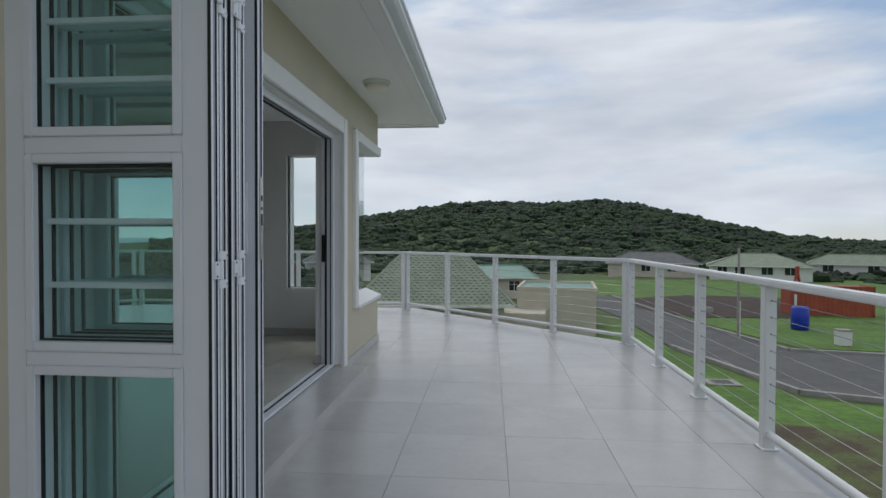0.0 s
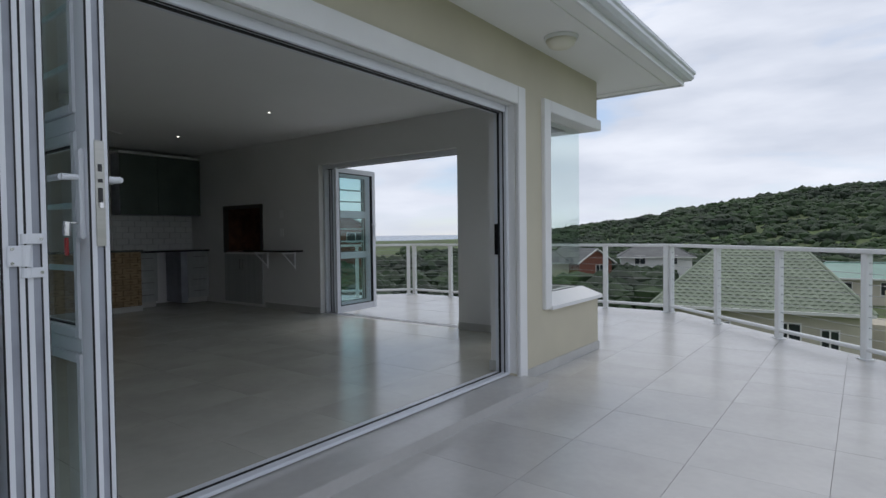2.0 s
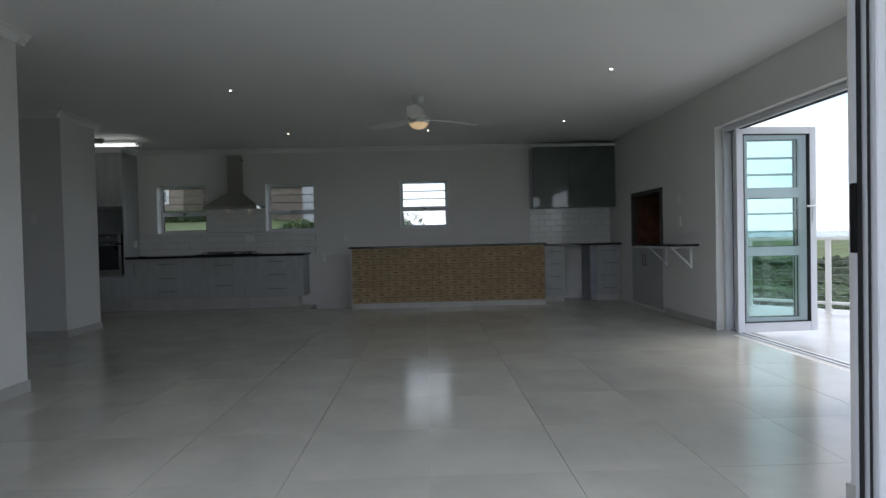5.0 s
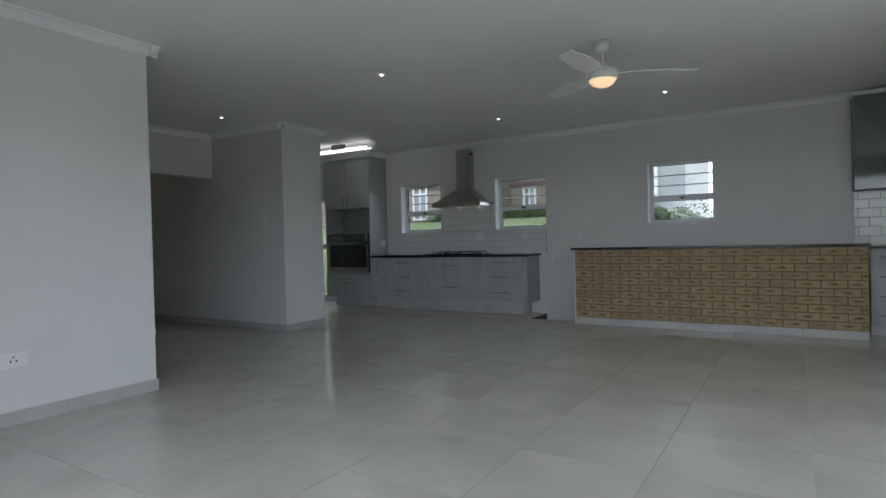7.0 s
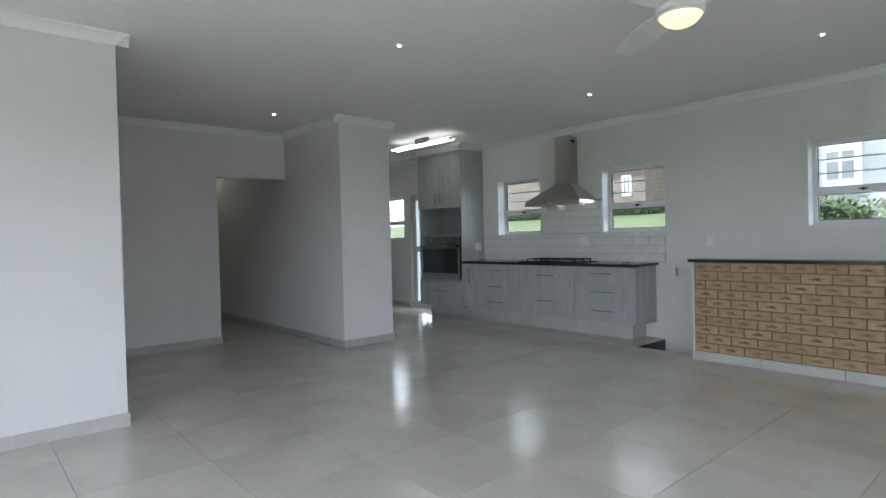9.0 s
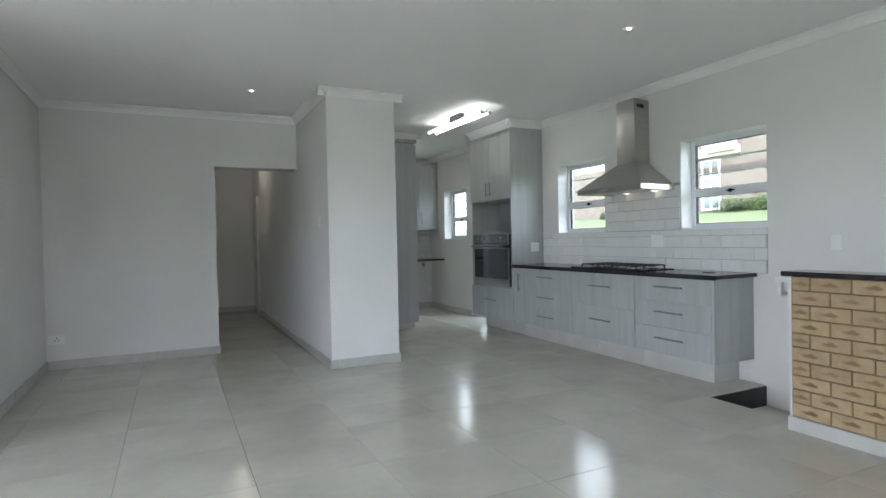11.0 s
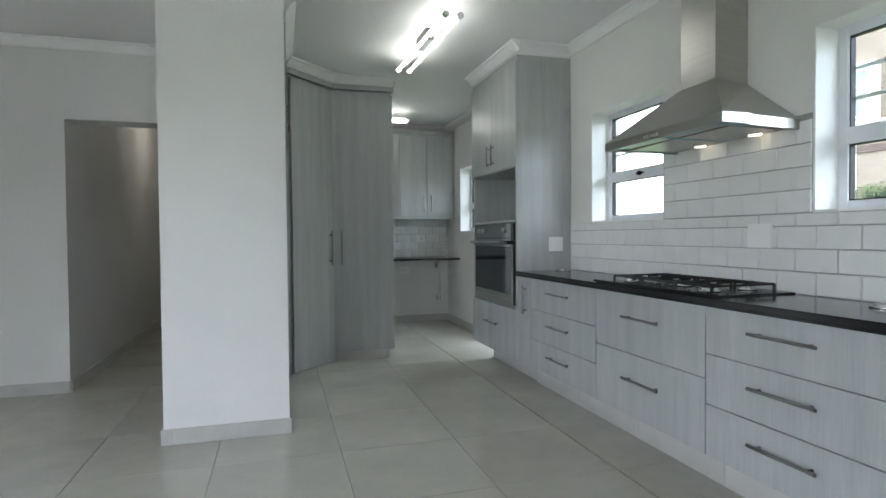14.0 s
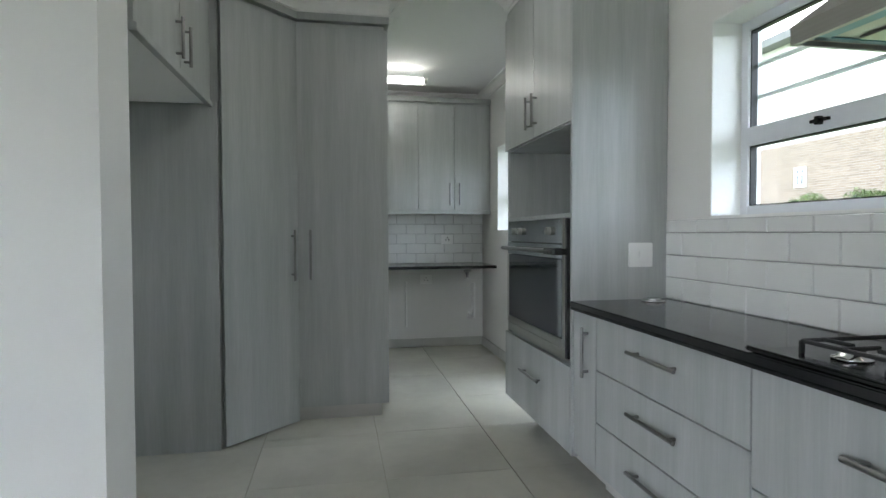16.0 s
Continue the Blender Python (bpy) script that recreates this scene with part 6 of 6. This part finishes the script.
part("shaft", tubes(((0, 0, 0), (0, 0, 5.7), 0.07), seg=10), M_KERB, pole)
part("pipe", tubes(((0.1, -0.05, 0), (0.1, -0.05, 2.4), 0.035), seg=8), M_HWHITE, pole, "white cable pipe")
crane = thing("red_excavator_arm", "red machine arm standing behind the container", "machine", at=spot_at(1412, 51, GZ))
part("arm", tubes(((-0.6, 0, 0), (0, 0, 3.4), 0.13), ((0.6, 0, 0), (0, 0, 3.4), 0.13), ((-0.35, 0, 1.6), (0.35, 0, 1.6), 0.09), ((0, 0, 3.3), (0, 0, 3.8), 0.18), seg=8), M_RED, crane)
stone = thing("concrete_block", "pale concrete block lying on the soil", "block", at=spot_at(1245, 47, GZ + 0.08))
part("block", bxs((-0.8, 0.8, -0.3, 0.3, 0, 0.45), bevel=0.04), M_KERB, stone)

# bank, hedge and brick building west of the house
bank = bmesh.new()
vs = []
high = ((-9.6, -0.6), (-12.5, 0.75), (-17, 1.45), (-24, 2.08), (-75, 3.2), (-75, -5), (-9.6, -5))
low = ((-9.6, -0.6), (-12.5, 0.2), (-17, 0.6), (-24, 0.9), (-75, 1.5), (-75, -5), (-9.6, -5))
end = ((-45, -4.6), (-46, 0.9), (-50, 1.2), (-55, 1.35), (-75, 1.5), (-75, -5), (-45, -5))
for y, row in ((-26, high), (-2.6, high), (0.6, low), (9.0, low), (16.0, end)):
    vs.append([bank.verts.new((x, y, z)) for x, z in row])
for r0, r1 in zip(vs, vs[1:]):
    for k in range(7):
        bank.faces.new((r0[k], r0[(k + 1) % 7], r1[(k + 1) % 7], r1[k]))
bank.faces.new(vs[0])
bank.faces.new(vs[-1][::-1])
bmesh.ops.recalc_face_normals(bank, faces=bank.faces)
M_BANK = mat("mown_lawn", (0.085, 0.115, 0.045), 0.95, scale=0.9, second=(0.06, 0.09, 0.03), fine=0.35, bump=0.8, bump_scale=30)
structure("lawn_bank", bank, M_BANK, "green lawn bank rising behind the kitchen windows", "lawn")
pl = [(rnd.uniform(-24.2, -23.3), y + rnd.uniform(-0.5, 0.5), 2.05) for y in (-15.2, -12.9, -12.2, -11.7, -9.0, -8.4, -7.9, -7.4, -6.9, -6.5, -6.0, -5.4, -4.8, -4.0, -3.2) for k in range(5)]
pl += [(rnd.uniform(-14.0, -13.0), rnd.uniform(0.7, 3.65), rnd.choice((0.4, 0.75, 1.05, 1.25))) for k in range(120)]
shrubs_far = [(rnd.uniform(-61, -58), rnd.uniform(6.2, 9.4), 1.45) for k in range(40)]
woods("far_shrubs", "low dark shrubs on the skyline beyond the lawn", shrubs_far, 12, (0.3, 0.65), M_LEAF, 6)
# Dark blobs behind the hedge leaves, coloured as the shade between them.
woods("hedge_core", "dark green core of the hedge, inner shade put into its colour", pl, 9, (0.16, 0.34), M_LEAF, 5)
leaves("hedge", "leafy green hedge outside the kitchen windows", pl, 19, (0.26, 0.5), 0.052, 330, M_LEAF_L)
pl = [(rnd.uniform(-15.2, -14.3), rnd.uniform(-6.5, 0.4), 1.12) for k in range(60)]
leaves("border_plants", "low leafy border plants along the lawn", pl, 23, (0.10, 0.24), 0.04, 110, M_LEAF_L)
M_DARKBRICK = mat("dark_brick_course", (0.14, 0.10, 0.085), 0.9, vary=0.35, scale=5, fine=0.3)
M_PLASTER = mat("weathered_grey_plaster", (0.40, 0.405, 0.415), 0.85, vary=0.15, scale=0.9, fine=0.08)
flats = thing("brick_building", "two-storey buff brick building with white windows on the slope", "building")
part("wall", bxs((-32, -25, -20, -12.6, 0, 4.6)), M_YBRICK, flats)
part("wall", bxs((-32, -25, -12.6, -6.9, 0, 8.5)), M_YBRICK, flats)
part("wall", bxs((-32, -27.2, -6.9, -1.6, 0, 8.5)), M_YBRICK, flats, "recessed brick wall")
part("plastered_wall", bxs((-32, -25, -20, -12.6, 4.6, 8.5)), M_HWHITE, flats, "white plastered upper wall")
part("plastered_wall", bxs((-32, -25, -1.6, 1.6, 0, 8.2)), M_PLASTER, flats, "pale grey plastered wall")
part("brick_panel", bxs((-25, -24.93, -0.2, 0.55, 4.1, 6.5)), M_YBRICK, flats, "buff brick panel")
part("floor_band", bxs((-25, -24.85, -13.4, -9.6, 4.35, 4.7), bevel=0.02), M_CREAM, flats, "cream concrete band")
part("soldier_course", bxs((-25, -24.96, -12.6, -6.9, 3.72, 3.95), (-27.2, -27.16, -6.9, -1.6, 3.72, 3.95)), M_DARKBRICK, flats, "darker brick course")
part("roof", prism([(-33, -21), (-24.4, -21), (-24.4, 2.2), (-33, 2.2)], 8.5, 8.8), M_ROOFGREY, flats)


def far_window(x, y, z, ww, hh, deep=0.06):
    f = 0.10
    wi = part("window", bxs((x, x + deep, y - ww / 2, y + ww / 2, z, z + f), (x, x + deep, y - ww / 2, y + ww / 2, z + hh - f, z + hh), (x, x + deep, y - ww / 2, y - ww / 2 + f, z + f, z + hh - f), (x, x + deep, y + ww / 2 - f, y + ww / 2, z + f, z + hh - f),
                            (x, x + deep - 0.01, y - 0.04, y + 0.04, z + f, z + hh - f), (x, x + deep - 0.01, y - ww / 2 + f, y - 0.04, z + hh * 0.62, z + hh * 0.62 + 0.06), (x, x + deep - 0.01, y + 0.04, y + ww / 2 - f, z + hh * 0.62, z + hh * 0.62 + 0.06)), M_HWHITE, flats)
    part("pane", bxs((x, x + deep - 0.03, y - ww / 2 + f, y + ww / 2 - f, z + f, z + hh - f)), M_PALEWIN, wi)


M_PALEWIN = mat("curtained_window_glass", (0.20, 0.22, 0.24), 0.10, vary=0.35, scale=1.5)
for x, y, z, ww, hh in ((-25, -12.4, 5.2, 1.3, 1.4), (-25, -16.9, 2.9, 0.55, 0.75), (-25, -10.95, 2.2, 0.9, 2.1), (-25, -7.75, 2.9, 0.45, 0.9), (-27.2, -5.9, 2.7, 0.7, 1.0)):
    far_window(x, y, z, ww, hh)
for y, z, ww, hh in ((-10.4, 4.75, 1.3, 1.55), (0.10, 2.75, 1.0, 1.1)):
    part("bay", bxs((-25, -24.6, y - ww / 2, y + ww / 2, z - 0.25, z + hh + 0.2), bevel=0.02), M_HWHITE, flats, "white bay window box")
    far_window(-24.6, y, z, ww - 0.04, hh)
for k in range(4):
    part("balcony_bar", bxs((-24.9, -24.86, -13.3 + 0.6 * k, -13.26 + 0.6 * k, 4.7, 5.5)), M_HWHITE, flats)
part("balcony_rail", bxs((-24.92, -24.84, -13.4, -11.3, 5.5, 5.58)), M_HWHITE, flats)
tree = thing("umbrella_tree", "dark broad-crowned pine tree beyond the lawn", "tree", at=(-62, 10.5, 1.3))
tree.scale = (1.3, 1.3, 1.12)
bm = bmesh.new()
tube(bm, (0, 0, 0), (0.05, 0.05, 0.75), 0.16, 10, 0.11)
rt_ = random.Random(8)
for a in range(9):
    c_, s_ = math.cos(a * 0.7), math.sin(a * 0.7)
    q = rt_.uniform(1.0, 1.8)
    tube(bm, (0.05, 0.05, 0.65), (q * 0.5 * c_, q * 0.5 * s_, 1.35), 0.07, 8, 0.045)
    tube(bm, (q * 0.5 * c_, q * 0.5 * s_, 1.35), (q * c_, q * s_, 1.95), 0.045, 8, 0.02)
tube(bm, (0.05, 0.05, 0.7), (0, 0, 3.6), 0.08, 8, 0.03)
part("trunk", bm, M_BARK, tree)
crown = []
for k in range(150):
    h = rt_.random() ** 1.3
    rr, a = 1.75 * (1 - h) ** 0.8 * math.sqrt(rt_.random()), rt_.uniform(0, 6.283)
    crown.append((rr * math.cos(a), rr * math.sin(a), 1.85 + 2.5 * h))
cw = leaves("crown", "", crown, 31, (0.16, 0.34), 0.10, 60, M_LEAF)
cw.parent = tree
tagged(cw, kind="")

# ---- tiles and bricks, piece by piece ----


def clip(poly, nx, ny, c):
    """Keeps the part of a plan outline where nx x + ny y <= c."""
    out = []
    for k, p in enumerate(poly):
        q = poly[(k + 1) % len(poly)]
        dp, dq = nx * p[0] + ny * p[1] - c, nx * q[0] + ny * q[1] - c
        if dp <= 0:
            out.append(p)
        if (dp < 0 < dq) or (dq < 0 < dp):
            f = dp / (dp - dq)
            out.append((p[0] + (q[0] - p[0]) * f, p[1] + (q[1] - p[1]) * f))
    return out


def area(poly):
    return abs(sum(a[0] * b[1] - b[0] * a[1] for a, b in zip(poly, poly[1:] + poly[:1]))) / 2


def tile_floor(parent, regions, ox, oy, px, py, top, material, limits=(), gap=0.0024, shift=0.0):
    """Lays tiles on a grid over rectangles (x0, x1, y0, y1), cut along half-planes."""
    full = None
    rj = random.Random(11)
    for x0, x1, y0, y1 in regions:
        for i in range(math.floor((x0 - ox) / px) - 1, math.ceil((x1 - ox) / px) + 1):
            for j in range(math.floor((y0 - oy) / py) - 1, math.ceil((y1 - oy) / py) + 1):
                a0, a1 = max(x0, ox + i * px + gap / 2), min(x1, ox + (i + 1) * px - gap / 2)
                yy = oy + j * py + (shift * py if i % 2 else 0)
                b0, b1 = max(y0, yy + gap / 2), min(y1, yy + py - gap / 2)
                if a1 - a0 < 0.02 or b1 - b0 < 0.02:
                    continue
                poly = [(a0, b0), (a1, b0), (a1, b1), (a0, b1)]
                for n in limits:
                    poly = clip(poly, *n)
                    if len(poly) < 3:
                        break
                if len(poly) < 3 or area(poly) < 0.002:
                    continue
                cx, cy = (a0 + a1) / 2, (b0 + b1) / 2
                whole = len(poly) == 4 and abs(a1 - a0 - px + gap) < 1e-4 and abs(b1 - b0 - py + gap) < 1e-4 and abs(area(poly) - (px - gap) * (py - gap)) < 1e-4
                if whole and full is not None:
                    me = full
                else:
                    bm = prism([(x - cx, y - cy) for x, y in poly], -0.008, 0.0)
                    me = to_mesh("tile", bm, material)
                    if whole:
                        full = me
                piece("tile", me, parent, (cx, cy, top + rj.uniform(-0.0004, 0.0004)))


floor_in = tagged(new("floor"), "large pale grey polished porcelain floor tiles", "floor", kind="structure")
tile_floor(floor_in, [(-8.66, -1.655, 0.95, YN + 0.08), (-8.66, -3.88, YP, 0.95), (XW, -8.66, YS, 2.03), (-8.66, -6.6, YS, YP), (-6.40, -5.49, -5.9, YP), (XW, -8.66, 5.86, YN)], -6.05, 3.33, 0.655, 0.655, 0.0, M_TILE)
floor_deck = tagged(new("pavement_balcony"), "large pale grey porcelain tiles of the balcony", "balcony floor", kind="structure")
S2 = math.sqrt(0.5)
tile_floor(floor_deck, [(XO, 1.82, -6.0, YNO), (-9.5, 1.82, YNO, 10.82)], 0.085, 4.05, 0.648, 0.69, DECK, M_DECK,
           [(S2, S2, (1.82 + 7.55) * S2), (-S2, S2, (6.9 + 10.82) * S2)])


def tile_piece_mesh(w, h, d, material, name="wall_tile", ch=0.003):
    """A glazed tile with a bevelled rim, face to +x, centred."""
    bm = bmesh.new()
    b = [bm.verts.new((0, s * w / 2, t * h / 2)) for s, t in ((-1, -1), (1, -1), (1, 1), (-1, 1))]
    m = [bm.verts.new((d * 0.45, s * w / 2, t * h / 2)) for s, t in ((-1, -1), (1, -1), (1, 1), (-1, 1))]
    f = [bm.verts.new((d, s * (w / 2 - ch), t * (h / 2 - ch))) for s, t in ((-1, -1), (1, -1), (1, 1), (-1, 1))]
    for lo, hi in ((b, m), (m, f)):
        for k in range(4):
            bm.faces.new((lo[k], lo[(k + 1) % 4], hi[(k + 1) % 4], hi[k]))
    bm.faces.new(f)
    bmesh.ops.recalc_face_normals(bm, faces=bm.faces)
    return to_mesh(name, bm, material)


def tile_wall(parent, origin, turn, spans, tw, th, z0, material, depth=0.008, name="wall_tile", gap=0.003, ch=0.003):
    """Courses of tiles in running bond; spans: (u0, u1, height) for each course, z0 its foot."""
    cache = {}
    ca, sa = math.cos(turn), math.sin(turn)
    for k, (u0, u1, h) in enumerate(spans):
        z = z0[k]
        u = math.floor(u0 / tw) * tw - (tw / 2 if k % 2 else 0)
        while u < u1:
            a, b = max(u, u0), min(u + tw, u1)
            if b - a > 0.015:
                key = (round(b - a, 3), round(h, 3))
                if key not in cache:
                    cache[key] = tile_piece_mesh(b - a - gap, h - gap, depth, material, name, ch)
                uc = (a + b) / 2
                piece(name, cache[key], parent, (origin[0] - sa * uc, origin[1] + ca * uc, z + h / 2), turn)
            u += tw


splash = structure("splashback", bxs((XW, XW + 0.003, -0.95, 2.06, 0.90, 1.272), (XW, XW + 0.003, 0.195, 1.205, 1.272, 1.72)), M_WGROUT, "white metro tiles over the worktop", "tiled splashback")
TH = 0.1045
sp, zs = [], []
for k in range(3):
    sp.append((-0.95, 2.06, TH)), zs.append(0.90 + TH * k)
sp.append((-0.95, 2.06, 1.272 - 0.90 - 3 * TH)), zs.append(0.90 + 3 * TH)
for k in range(4):
    sp.append((0.195, 1.205, TH)), zs.append(1.275 + TH * k)
tile_wall(splash, (XW + 0.003, 0, 0), 0.0, sp, 0.205, TH, zs, M_WTILE)
splash2 = structure("splashback_scullery", bxs((XW, -7.3, YS, YS + 0.003, 0.895, 1.41)), M_WGROUT, "white metro tiles of the scullery", "tiled splashback")
tile_wall(splash2, (0, YS + 0.003, 0), radians(90), [(7.3, -XW, TH)] * 5, 0.205, TH, [0.895 + TH * k for k in range(5)], M_WTILE)
splash3 = structure("splashback_corner", bxs((XW, XW + 0.003, 5.80, YN, 0.955, 1.57)), M_WGROUT, "white metro tiles under the glazed cabinet", "tiled splashback")
tile_wall(splash3, (XW + 0.003, 0, 0), 0.0, [(5.80, YN, TH)] * 6, 0.205, TH, [0.955 + TH * k for k in range(6)], M_WTILE)


def brick_material():
    """Face brick with a darker scorched mark in the middle of each stretcher."""
    m = mat("scorched_face_brick", (0.41, 0.305, 0.185), 0.85, scale=14.0, second=(0.335, 0.235, 0.13), bump=0.6, bump_scale=60, per_object=0.10, fine=0.12)
    nt = m.node_tree
    b = nt.nodes["Principled BSDF"]
    src = b.inputs["Base Color"].links[0].from_socket
    tc = nt.nodes.new("ShaderNodeTexCoord")
    mp = nt.nodes.new("ShaderNodeMapping")
    mp.inputs["Scale"].default_value = (0.0, 12.0, 42.0)
    nz = nt.nodes.new("ShaderNodeTexNoise")
    nz.inputs["Scale"].default_value = 28.0
    info = nt.nodes.new("ShaderNodeObjectInfo")
    ln = nt.nodes.new("ShaderNodeVectorMath")
    ln.operation = "LENGTH"
    ad = nt.nodes.new("ShaderNodeMath")
    ad.operation = "MULTIPLY_ADD"
    ad.inputs[1].default_value = 1.1
    rp = nt.nodes.new("ShaderNodeValToRGB")
    rp.color_ramp.elements[0].position, rp.color_ramp.elements[1].position = 0.75, 1.45
    rp.color_ramp.elements[0].color, rp.color_ramp.elements[1].color = (1, 1, 1, 1), (0, 0, 0, 1)
    mr = nt.nodes.new("ShaderNodeMapRange")
    mr.inputs["To Min"].default_value, mr.inputs["To Max"].default_value = 0.5, 1.0
    mu = nt.nodes.new("ShaderNodeMath")
    mu.operation = "MULTIPLY"
    mx = nt.nodes.new("ShaderNodeMix")
    mx.data_type = "RGBA"
    mx.inputs["B"].default_value = (0.15, 0.09, 0.04, 1)
    nt.links.new(tc.outputs["Object"], mp.inputs["Vector"])
    nt.links.new(tc.outputs["Object"], nz.inputs["Vector"])
    nt.links.new(mp.outputs["Vector"], ln.inputs[0])
    nt.links.new(nz.outputs["Fac"], ad.inputs[0])
    nt.links.new(ln.outputs["Value"], ad.inputs[2])
    dv = nt.nodes.new("ShaderNodeMath")
    dv.operation = "MULTIPLY"
    dv.inputs[1].default_value = 0.8
    nt.links.new(ad.outputs[0], dv.inputs[0])
    nt.links.new(dv.outputs[0], rp.inputs["Fac"])
    nt.links.new(info.outputs["Random"], mr.inputs["Value"])
    nt.links.new(rp.outputs["Color"], mu.inputs[0])
    nt.links.new(mr.outputs["Result"], mu.inputs[1])
    nt.links.new(mu.outputs[0], mx.inputs["Factor"])
    nt.links.new(src, mx.inputs["A"])
    nt.links.new(mx.outputs["Result"], b.inputs["Base Color"])
    return m


CO = 0.087
tile_wall(bar_core, (BX1, 0, 0), 0.0, [(BY0, BY1, CO)] * 10, 0.232, CO, [0.086 + CO * k for k in range(10)], brick_material(), 0.010, "brick", 0.0065, 0.003)
